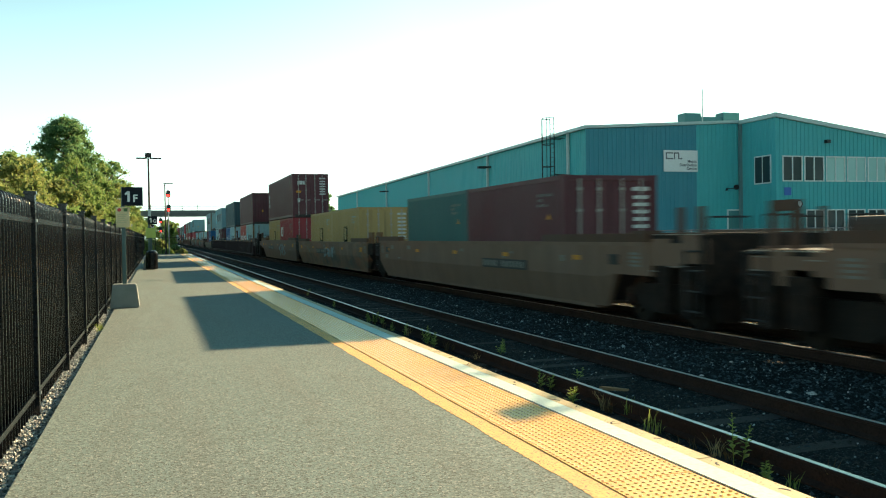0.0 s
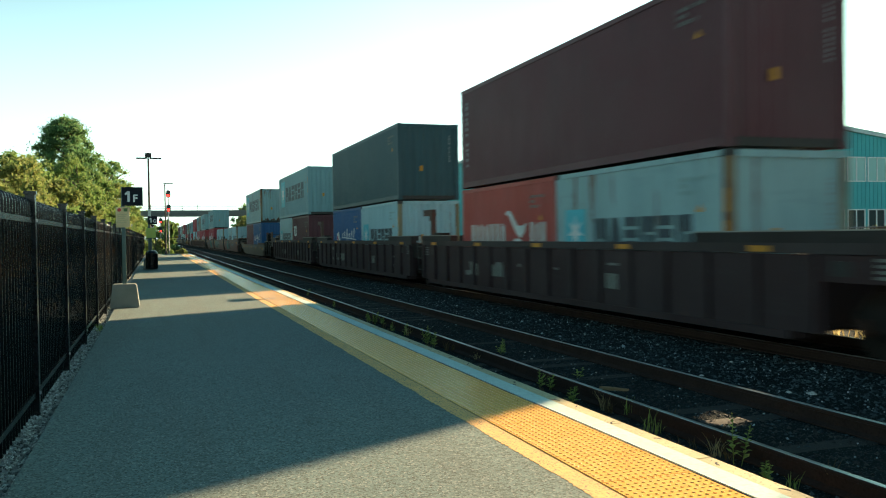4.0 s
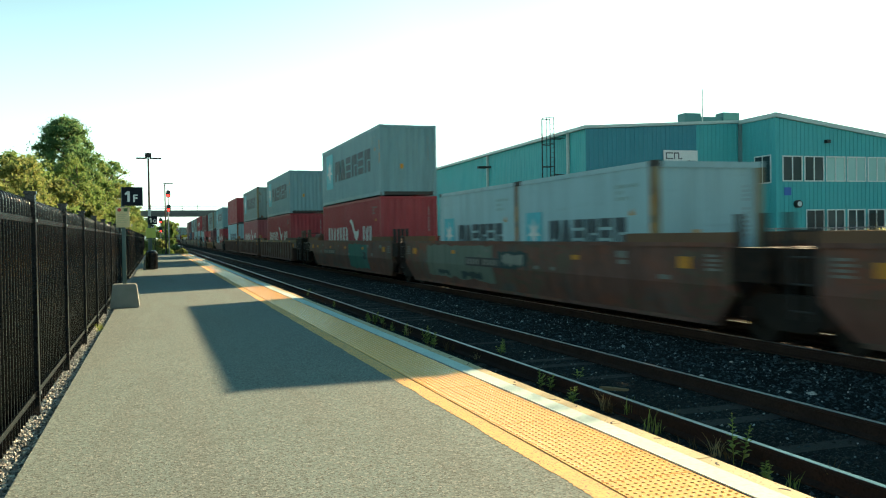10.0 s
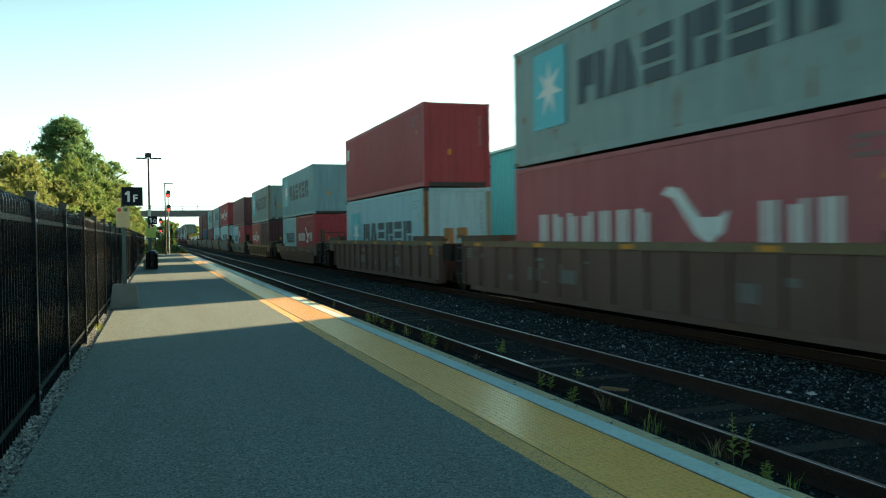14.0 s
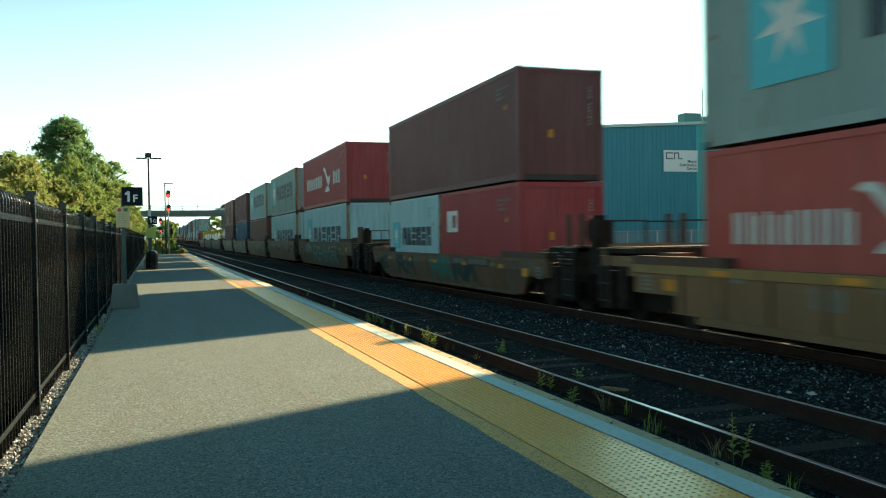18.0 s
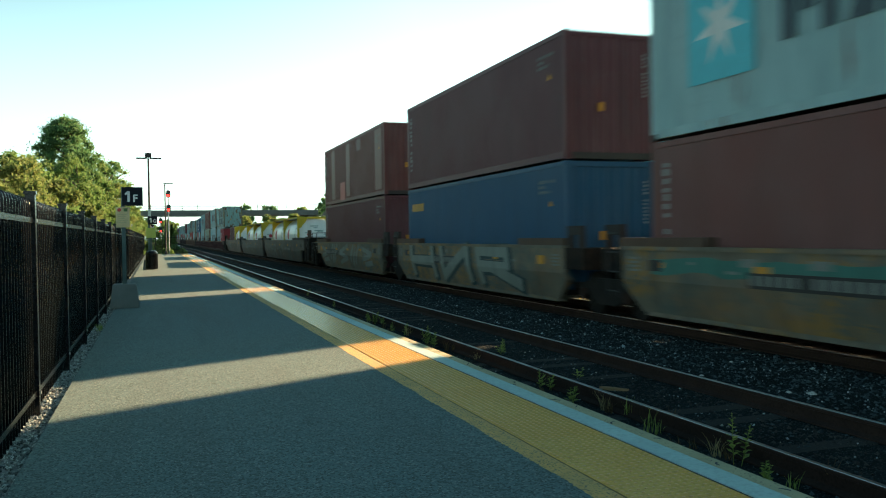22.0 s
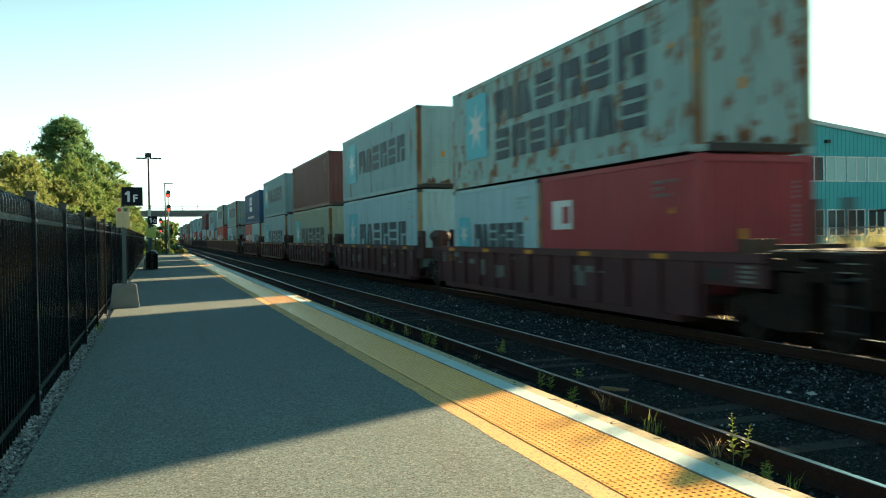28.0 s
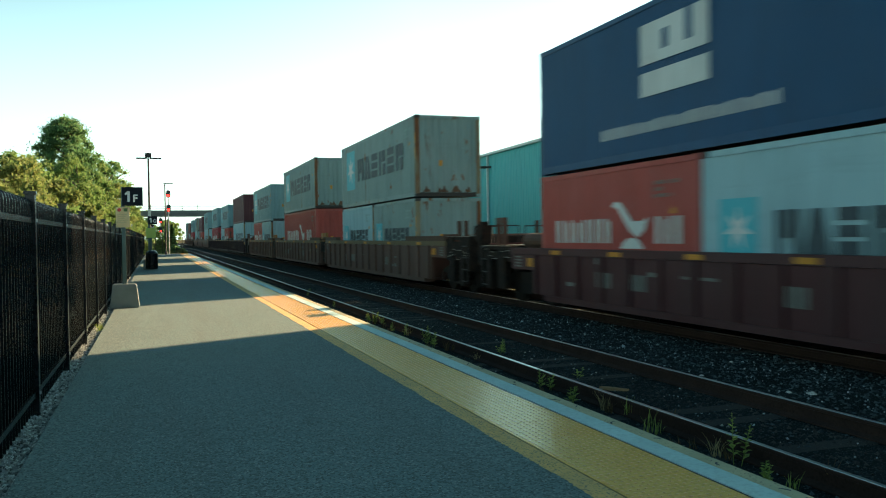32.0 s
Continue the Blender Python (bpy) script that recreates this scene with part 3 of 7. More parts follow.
def container(key, L, H, col, doors, logo, label):
    c = thing("shipping_container", None, label, "shipping container", "containers on the train")
    m = PAINT[col]
    W = 1.219
    part("side_panel", wavy(L - 0.3, 0.16, H - 0.11, lambda u, d, z: (-W + 0.006 + d, L - 0.15 - u, z)), m, c)
    part("side_panel", wavy(L - 0.3, 0.16, H - 0.11, lambda u, d, z: (W - 0.006 - d, 0.15 + u, z)), m, c)
    part("rear_panel", wavy(2 * W - 0.3, 0.16, H - 0.11, lambda u, d, z: (W - 0.15 - u, L - 0.03 - d, z)), m, c)
    part("roof_panel", wavy(L - 0.2, -W + 0.05, W - 0.05, lambda u, d, z: (z, 0.1 + u, H - 0.02 - d * 0.6)), m, c)
    if doors:
        for s in (-1, 1):
            bm = B((min(s * 0.012, s * 1.07), max(s * 0.012, s * 1.07), 0.05, 0.1, 0.17, H - 0.13))
            for k in range(5):
                z = 0.3 + k * (H - 0.5) / 5
                box(bm, min(s * 0.07, s * 1.02), max(s * 0.07, s * 1.02), 0.035, 0.05, z, z + (H - 0.5) / 5 * 0.62)
            d = part("door", bm, m, c)
            for rx in (0.30, 0.80):
                bm = bmesh.new()
                bar(bm, (s * rx, 0.015, 0.12), (s * rx, 0.015, H - 0.08), 0.021, 8)
                for z in (0.3, 1.0, 1.75, H - 0.35):
                    box(bm, s * rx - 0.05, s * rx + 0.05, -0.008, 0.035, z, z + 0.06)
                box(bm, s * rx - 0.03, s * rx + 0.33, -0.01, 0.012, 1.12, 1.16)
                part("lock_rod", bm, ROD, d, "galvanised lock rod")
        part("small_print", B(*[(0.62, 1.0, 0.028, 0.034, H - 0.55 - 0.17 * k, H - 0.47 - 0.17 * k) for k in range(6)], (0.60, 1.02, 0.028, 0.034, H - 0.36, H - 0.27)), INK["white"], c, "small lettering")
        if logo == "doorword":
            part("lettering", B(*[(-0.86 + 0.17 * k, -0.72 + 0.17 * k, 0.026, 0.034, H - 0.72, H - 0.48) for k in range(3)]), INK["white"], c, "white lettering")
            part("warning_plate", B((-0.95, -0.62, 0.026, 0.034, H - 1.28, H - 1.13)), INK["yellow"], c, "yellow plate")
            part("data_plate", B((-0.87, -0.70, 0.026, 0.034, H - 1.9, H - 1.65)), INK["white"], c, "white data plate")
    else:
        part("end_panel", wavy(2 * W - 0.3, 0.16, H - 0.11, lambda u, d, z: (-W + 0.15 + u, 0.03 + d, z)), m, c)
        part("small_print", B(*[(0.82, 0.865 + 0.02 * (k % 2), 0.016, 0.026, H - 0.5 - 0.085 * k, H - 0.45 - 0.085 * k) for k in range(12) if k != 4]), INK["print"], c, "small lettering in a column")
        part("warning_plate", B((-0.35, -0.22, 0.018, 0.027, 1.1, 1.3)), INK["yellow"], c, "yellow plate")
    if col in ("grey_rust", "spotted", "white", "beige") and not doors:
        rr = random.Random(len(label) + int(L * 10))
        for k in range(4):
            x0 = -1.0 + 0.52 * k + rr.uniform(0, 0.15)
            w = rr.uniform(0.18, 0.42)
            pts = [(x0, 0.175), (x0 + w, 0.175)] + [(x0 + w * (1 - q / 5), 0.2 + rr.uniform(0.02, 0.28) * math.sin(math.pi * (q + 0.5) / 6)) for q in range(6)]
            bm = bmesh.new()
            extrude(bm, pts, "y", 0.022, 0.028)
            part("rust_stain", bm, STAIN, c, "rust-brown stain along the lower edge")
    for sx in (-1, 1):
        for ya, yb in ((0.0, 0.15), (L - 0.15, L)):
            x0, x1 = sorted((sx * W, sx * (W - 0.14)))
            part("corner_post", B((x0, x1, ya, yb, 0.118, H - 0.118)), RUSTY if ya == 0 and col in ("grey_rust", "beige", "white", "yellowed", "spotted") else m, c)
            for z in (0.0, H - 0.118):
                x2, x3 = sorted((sx * (W + 0.004), sx * (W - 0.165)))
                part("corner_casting", B((x2, x3, ya - (0.004 if ya == 0 else 0.02), yb + (0.02 if ya == 0 else 0.004), z, z + 0.118)), CAST if sx < 0 and col in ("grey_rust", "beige", "white") else m, c)
        x0, x1 = sorted((sx * W, sx * (W - 0.06)))
        part("top_rail", B((x0, x1, 0.15, L - 0.15, H - 0.11, H - 0.01)), m, c)
        part("bottom_rail", B((x0, x1, 0.15, L - 0.15, 0.03, 0.18)), m, c)
    for ya, yb in ((0.01, 0.11), (L - 0.11, L - 0.01)):
        part("end_header", B((-W + 0.14, W - 0.14, ya, yb, H - 0.13, H - 0.01)), m, c)
        # Front sill takes the dark casting colour to draw the shaded recess there.
        part("end_sill", B((-W + 0.14, W - 0.14, ya + (0.04 if ya < 1 else 0), yb, 0.02, 0.17)), CAST if ya < 1 else m, c)
    part("underframe", B((-W + 0.05, W - 0.05, 0.15, L - 0.15, 0.10, 0.13)), CAST, c, "dark floor underside")
    decorate(c, L, H, logo, col)
    return c


def tank(key):
    c = thing("tank_container", None, "white tank container in a yellow steel frame", "tank container", "tank containers on the train")
    L, W, H, y = 6.058, 1.219, 2.591, PAINT["tank_yellow"]
    walk_on = key == "tank"
    AXIS = 1.37 if walk_on else 1.32
    for e in (0, 1):
        ya = 0.0 if e == 0 else L - 0.13
        for sx in (-1, 1):
            x0, x1 = sorted((sx * W, sx * (W - 0.13)))
            part("corner_post", B((x0, x1, ya, ya + 0.13, 0, H)), y, c)
        part("end_header", B((-W + 0.13, W - 0.13, ya, ya + 0.13, H - 0.13, H)), y, c)
        part("end_sill", B((-W + 0.13, W - 0.13, ya, ya + 0.13, 0, 0.14)), y, c)
        for sx in (-1, 1):
            for za, zb in ((H - 0.13, H - 0.72), (0.14, 0.72)):
                bm = bmesh.new()
                extrude(bm, [(sx * (W - 0.13), za), (sx * (W - 0.13), zb), (sx * (W - 0.22), zb), (sx * 0.60, za + (0.08 if za < 1 else -0.08)), (sx * 0.60, za)], "y", ya + 0.035, ya + 0.095)
                part("corner_gusset", bm, y, c)
    for sx in (-1, 1):
        x0, x1 = sorted((sx * W, sx * (W - 0.08)))
        part("top_rail", B((x0, x1, 0.13, L - 0.13, H - 0.08, H - 0.002)), y, c)
        part("bottom_rail", B((x0, x1, 0.13, L - 0.13, 0.04, 0.16)), y, c)
    bm = bmesh.new()
    R_, n = (1.20 if walk_on else 1.12), 32
    prof = [(0.145, 0.0), (0.147, 0.55), (0.15, 0.90), (0.155, R_ - 0.10), (0.185, R_ - 0.02), (0.26, R_)]
    prof = prof + [(L - a, r) for a, r in reversed(prof)]
    rings = []
    for a, r in prof:
        if r == 0:
            rings.append([bm.verts.new((0, a, AXIS))])
        else:
            rings.append([bm.verts.new((r * math.cos(k * math.tau / n), a, AXIS + r * math.sin(k * math.tau / n))) for k in range(n)])
    for r0, r1 in zip(rings, rings[1:]):
        for k in range(n):
            j = (k + 1) % n
            if len(r0) == 1:
                bm.faces.new((r0[0], r1[j], r1[k]))
            elif len(r1) == 1:
                bm.faces.new((r0[k], r0[j], r1[0]))
            else:
                bm.faces.new((r0[k], r0[j], r1[j], r1[k]))
    bmesh.ops.recalc_face_normals(bm, faces=bm.faces)
    tk = smooth(part("tank", bm, PAINT["tank_white"], c, "white insulated pressure vessel"))
    def curved(y0, y1, a0, a1, rad):
        b = bmesh.new()
        prev = None
        for a in np.linspace(a0, a1, 9):
            cur = [b.verts.new((-rad * math.cos(a), yy, AXIS + rad * math.sin(a))) for yy in (y0, y1)]
            if prev:
                b.faces.new((prev[0], cur[0], cur[1], prev[1]))
            prev = cur
        return b
    def disc(yc, ac, r0, rad):
        b = bmesh.new()
        rings = []
        for q in (0.0, 0.33, 0.66, 1.0):
            rings.append([b.verts.new((-rad * math.cos(ac + r0 * q / rad * math.sin(k * math.tau / 24)), yc + r0 * q * math.cos(k * math.tau / 24), AXIS + rad * math.sin(ac + r0 * q / rad * math.sin(k * math.tau / 24)))) for k in range(24)])
        for ra, rb in zip(rings, rings[1:]):
            for k in range(24):
                j = (k + 1) % 24
                b.faces.new((ra[k], ra[j], rb[j], rb[k]))
        bmesh.ops.remove_doubles(b, verts=b.verts, dist=0.0005)
        return b
    part("round_logo", disc(4.05, 0.10, 0.36, R_ + 0.012), INK["red"], tk, "red round logo")
    part("logo_stripe", curved(3.97, 4.13, -0.05, 0.0, R_ + 0.016), INK["white"], tk, "white stroke in the logo")
    part("logo_stripe", curved(3.92, 4.02, 0.10, 0.15, R_ + 0.016), INK["white"], tk, "white stroke in the logo")
    part("warning_mark", curved(5.15, 5.40, 0.12, 0.30, R_ + 0.010), INK["faint"], tk, "grey hazard marks")
    for k in range(8):
        part("lettering", curved(0.75 + 0.12 * (k % 3), 1.45, -0.12 + 0.085 * k, -0.085 + 0.085 * k, R_ + 0.008), INK["faint"], tk, "small lettering")
    if walk_on:
        bm = bmesh.new()
        extrude(bm, star_loop(-0.42, 1.42, 0.19, 0.13, 8), "y", 0.138, 0.156)
        part("round_logo", bm, INK["red"], tk, "red round logo")
        rows = ((-0.35, 0.15, 1.96), (-0.15, 0.1, 1.84), (-0.1, 0.5, 1.66), (0.1, 0.45, 1.58), (-0.7, -0.5, 1.52), (0.5, 0.66, 1.42))
    else:
        rows = ((-0.2, 0.1, 1.98), (0.2, 0.45, 1.98), (-0.05, 0.4, 1.80), (-0.1, 0.55, 1.68), (0.2, 0.4, 1.56), (0.2, 0.4, 1.48), (-0.2, 0.0, 1.50))
    part("lettering", B(*[(xa, xb, 0.138, 0.158, z, z + 0.055) for xa, xb, z in rows]), INK["faint"], tk, "small lettering")
    part("spill_box", B((-0.24 if walk_on else -0.62, 0.62, L / 2 - 0.42, L / 2 + 0.42, H - 0.36, H - 0.05)), ROD, c, "grey spill box round the manhole")
    if walk_on:
        part("walkway", B((-1.13, -0.26, 0.13, 2.2, H - 0.10, H - 0.06), (-1.13, -0.26, 2.35, 4.4, H - 0.10, H - 0.06), (-1.13, -0.26, 4.5, L - 0.13, H - 0.10, H - 0.06)), ROD, c, "grey grating walkway")
        bm = bmesh.new()
        for q in (-0.98, -0.86):
            bar(bm, (q, 0.4, H - 0.15), (q, L - 0.4, H - 0.15), 0.03, 6)
        part("drain_pipe", bm, CAST, c, "dark pipes along the tank top")
    return c


H8, H9, L20, L40 = 2.591, 2.896, 6.058, 12.192
STYLE = {
    "G": (L40, H9, "grey", False, "star", "light grey forty-foot container with star emblem and dark lettering"),
    "Gd": (L40, H9, "beige", False, "star", "beige-grey forty-foot container with star emblem, stained end"),
    "Gr": (L40, H9, "grey_rust", False, "star", "rust-streaked grey forty-foot container with star emblem"),
    "Gs": (L40, H9, "spotted", False, "star_double", "heavily rusted grey container with two lettering rows"),
    "Gw": (L40, H9, "white", False, "star_low", "pale grey forty-foot container with star emblem"),
    "Gk": (L40, H9, "white", True, "star_low", "pale grey forty-foot container, doors with lock rods"),
    "Gy": (L40, H9, "yellowed", False, "star_low", "yellowed grey forty-foot container with star emblem"),
    "g": (L20, H8, "white", False, "star", "pale twenty-foot container with star emblem"),
    "gr": (L20, H8, "grey_rust", False, "star", "rust-marked pale twenty-foot container with star emblem"),
    "gb": (L20, H8, "beige", False, "star", "beige-grey twenty-foot container with star emblem"),
    "H": (L40, H9, "red", False, "swoosh", "red forty-foot container with white leaping shape"),
    "Hf": (L40, H9, "faded_red", False, "swoosh", "faded pinkish-red forty-foot container with white leaping shape"),
    "Ho": (L40, H9, "orange_red", False, "swoosh", "orange-red forty-foot container with white leaping shape"),
    "h": (L20, H8, "orange_red", False, "swoosh", "orange-red twenty-foot container with white lettering"),
    "hr": (L20, H8, "red", False, "swoosh", "red twenty-foot container with white lettering"),
    "R": (L40, H9, "red", False, "square", "plain red forty-foot container with small white square"),
    "c": (L20, H8, "red", False, "square", "red twenty-foot container with white square emblem"),
    "cd": (L20, H8, "red", True, "square", "red twenty-foot container with white square, doors shown"),
    "T": (L40, H9, "plum", True, "doorword", "dark maroon forty-foot container with doors and white marks"),
    "O": (L40, H9, "maroon", False, "column", "maroon forty-foot container with small white upright lettering"),
    "Ob": (L40, H9, "brown", False, "column", "red-brown forty-foot container with upright lettering"),
    "Op": (L40, H9, "brown", False, "patched", "red-brown forty-foot container with faded repair patches"),
    "Od": (L40, H9, "dark_brown", False, "none", "plain dark brown forty-foot container"),
    "o": (L20, H8, "maroon", False, "square", "maroon twenty-foot container with white square"),
    "od": (L20, H8, "maroon", True, "none", "maroon twenty-foot container with pale lock rods"),
    "ov": (L20, H8, "maroon", False, "column", "plum-red twenty-foot container with upright lettering"),
    "E": (L40, H9, "green", False, "none", "dark green-grey forty-foot container"),
    "e": (L20, H8, "teal", False, "none", "dark teal twenty-foot container"),
    "b": (L20, H8, "bright_blue", False, "wave", "bright blue twenty-foot container with white lettering"),
    "Bb": (L40, H9, "blue", False, "corner", "blue forty-foot container with yellow corner lettering"),
    "N": (L40, H9, "navy", False, "block", "navy blue forty-foot container with white square emblem"),
    "y": (L20, H8, "yellow", False, "window", "dull yellow twenty-foot container with dark opening"),
    "yd": (L20, H8, "yellow", True, "window", "dull yellow twenty-foot container with doors and opening"),
}
PROTO = {}


def load(key, s, z):
    """Put a container of a style on the train, its front end at s."""
    m = pose(TRAIN_X, s, z)
    if key in PROTO:
        ob = copy_thing(PROTO[key], m)
    else:
        ob = PROTO[key] = mark_print(tank(key) if key in ("tank", "tankb") else container(key, *STYLE[key]))
        ob.matrix_basis = m
    MOVING.append((ob, TRAIN_X, s, z))
    return ob


def graffiti(name, col, tags):
    """Weathered well-car paint with sprayed patches in several colours."""
    m, t, b = material(name, 0.65)
    v, st = coords(t, shift=True), coords(t, (1, 1, 0.2), shift=True)
    c = mix(t, ramp(t, noise_of(t, v, 0.9, 6.0, 0.65), 0.35, 0.7), tuple(x * 1.08 for x in col), tuple(x * 0.58 for x in col))
    # soft rust bloom and overpainted grey-green patches
    for k, (size, lo, hi, ink) in enumerate(((0.75, 0.50, 0.64, (col[0] * 1.35, col[1] * 0.86, col[2] * 0.6)), (0.55, 0.53, 0.64, (0.060, 0.088, 0.082)))):
        sh = node(t, "ShaderNodeMapping")
        sh.inputs["Location"].default_value = (5.0 + 9.0 * k, 2.0 + 13.0 * k, 1.0)
        sh.inputs["Scale"].default_value = (1, 0.8, 1.4)
        t.links.new(v, sh.inputs["Vector"])
        soft = t.nodes.new("ShaderNodeMath")
        soft.operation = "MULTIPLY"
        soft.inputs[1].default_value = 0.7
        t.links.new(ramp(t, noise_of(t, sh.outputs[0], size, 7.0, 0.68), lo, hi), soft.inputs[0])
        c = mix(t, soft.outputs[0], c, ink)
    for k, tag in enumerate(tags):
        w = node(t, "ShaderNodeTexNoise", Scale=1.5 + 0.5 * k, Detail=3.0, Roughness=0.45, Distortion=2.6)
        sh = node(t, "ShaderNodeMapping")
        sh.inputs["Location"].default_value = (11.0 * k, 7.0 * k, 3.0)
        sh.inputs["Scale"].default_value = (1, 1, 1.5)
        t.links.new(v, sh.inputs["Vector"])
        t.links.new(sh.outputs[0], w.inputs["Vector"])
        zone = t.nodes.new("ShaderNodeMath")
        zone.operation = "MULTIPLY"
        t.links.new(ramp(t, w.outputs["Fac"], 0.50, 0.53), zone.inputs[0])
        t.links.new(ramp(t, noise_of(t, sh.outputs[0], 0.30, 1.0), 0.50, 0.56), zone.inputs[1])
        c = mix(t, zone.outputs[0], c, tag)
    c = mix(t, ramp(t, noise_of(t, st, 2.6, 7.0, 0.7), 0.48, 0.85), c, tuple(x * 0.35 for x in col))
    c = mix(t, ramp(t, noise_of(t, v, 1.3, 8.0, 0.75), 0.66, 0.72), c, (0.10, 0.045, 0.022))
    t.links.new(c, b.inputs["Base Color"])
    b.inputs["Specular IOR Level"].default_value = 0.22
    bump(t, b, noise_of(t, v, 12.0), 0.15, 0.01)
    return m


CARP = {
    "tan": paint("well_tan", (0.165, 0.100, 0.068), 0.35, 0.2, 0.7),
    "tan_tag": graffiti("well_tan_tagged", (0.20, 0.128, 0.09), [(0.18, 0.10, 0.05)]),
    "tan_dark": paint("well_dull_tan", (0.105, 0.084, 0.060), 0.35, 0.2, 0.7),
    "black": paint("well_black_brown", (0.036, 0.018, 0.019), 0.25, 0.15, 0.7),
    "red": graffiti("well_red_brown", (0.15, 0.072, 0.056), [(0.10, 0.072, 0.05)]),
    "ochre": paint("well_ochre", (0.20, 0.110, 0.052), 0.35, 0.2, 0.7),
    "brown": paint("well_brown", (0.122, 0.066, 0.050), 0.35, 0.2, 0.7),
    "tag": graffiti("well_tagged", (0.150, 0.090, 0.056), [(0.15, 0.09, 0.045), (0.10, 0.10, 0.085)]),
    "pale_tag": graffiti("well_pale_tagged", (0.170, 0.142, 0.105), [(0.25, 0.14, 0.05), (0.12, 0.115, 0.095)]),
    "grey_tag": graffiti("well_grey_tagged", (0.100, 0.090, 0.078), [(0.14, 0.095, 0.06), (0.10, 0.11, 0.095)]),
    "faded": graffiti("well_faded_brown", (0.23, 0.155, 0.118), [(0.17, 0.12, 0.09), (0.09, 0.085, 0.07)]),
    "maroon": paint("well_maroon", (0.064, 0.019, 0.021), 0.2, 0.15, 0.6),
}
CHORD = {"black": (0.035, 0.024, 0.023), "ochre": (0.25, 0.155, 0.055), "brown": (0.15, 0.105, 0.055)}
TOPS = {k: paint("chord_" + k, v, 0.2, 0.2, 0.7) for k, v in CHORD.items()}


GUIDE = paint("orange_brown_guide", (0.16, 0.075, 0.030), 0.4, 0.2, 0.7)
ORANGE = paint("orange_load_stop", (0.27, 0.125, 0.035), 0.25, 0.2, 0.7)
RED_GUIDE = paint("dark_red_guide", (0.050, 0.022, 0.020), 0.2, 0.2, 0.7)
DARK_GUIDE = paint("dark_rusty_guide", (0.018, 0.013, 0.011), 0.08, 0.2, 0.7)
END_GUIDE = paint("brown_load_stop", (0.085, 0.045, 0.030), 0.3, 0.2, 0.7)
GEAR = surface("oily_rusty_gear", (0.007, 0.006, 0.006), (0.034, 0.021, 0.014), 5.0, 0.8, 40.0, 0.3)
GEAR.node_tree.nodes["Principled BSDF"].inputs["Specular IOR Level"].default_value = 0.15
# Pale steel for glints drawn on step edges and lit cap tops.
GLINT = plain("glint_steel", (0.20, 0.19, 0.165), 0.6, 0.2, 0.6, 5.0)
RUST_CAP = paint("orange_rust_cap", (0.135, 0.068, 0.034), 0.3, 0.2, 0.7)
CAP = paint("rust_brown_cap", (0.080, 0.042, 0.026), 0.3, 0.2, 0.7)


def truck_mesh():
    bm = B((-1.05, 1.05, -0.22, 0.22, 0.42, 0.72))
    return bm


WHEELSETS = []


def truck(parent, y):
    tr = part("truck", truck_mesh(), M["truck"], parent, "four-wheeled bogie")
    tr.location = (0, y, 0)
    part("brake_rigging", B((-0.66, 0.66, -1.45, 1.45, 0.24, 0.60)), M["truck"], tr)
    for sx in (-1, 1):
        bm = bmesh.new()
        x0, x1 = sorted((sx * 0.92, sx * 1.08))
        extrude(bm, [(-1.12, 0.50), (-1.12, 0.66), (-0.55, 0.80), (0.55, 0.80), (1.12, 0.66), (1.12, 0.50), (0.75, 0.44), (0.42, 0.26), (-0.42, 0.26), (-0.75, 0.44)], "x", x0, x1)
        part("side_frame", bm, M["truck"], tr)
        bm = bmesh.new()
        for k in (-0.22, 0.0, 0.22):
            bar(bm, (sx * 1.0, k, 0.30), (sx * 1.0, k, 0.62), 0.075, 10)
        part("spring_group", bm, M["truck"], tr)
        for yy in (-0.89, 0.89):
            bm = bmesh.new()
            bar(bm, (sx * 1.06, yy, 0.46), (sx * 1.17, yy, 0.46), 0.12, 12)
            part("bearing_cap", bm, M["rail_side"], tr)
    for yy in (-0.89, 0.89):
        bm = bmesh.new()
        bar(bm, (-1.05, 0, 0), (1.05, 0, 0), 0.08, 10)
        for sx in (-1, 1):
            a, b = sorted((sx * 0.70, sx * 0.82))
            bar(bm, (a, 0, 0), (b, 0, 0), 0.455, 28)
            a, b = sorted((sx * 0.67, sx * 0.70))
            bar(bm, (a, 0, 0), (b, 0, 0), 0.485, 28)
            for k in range(5):
                an = k * math.tau / 5
                bar(bm, (sx * 0.815, 0.25 * math.cos(an), 0.25 * math.sin(an)), (sx * 0.845, 0.25 * math.cos(an), 0.25 * math.sin(an)), 0.05, 8)
        w = part("wheelset", bm, M["truck"], tr)
        w.location = (0, yy, 0.46)
        WHEELSETS.append(w)
    return tr


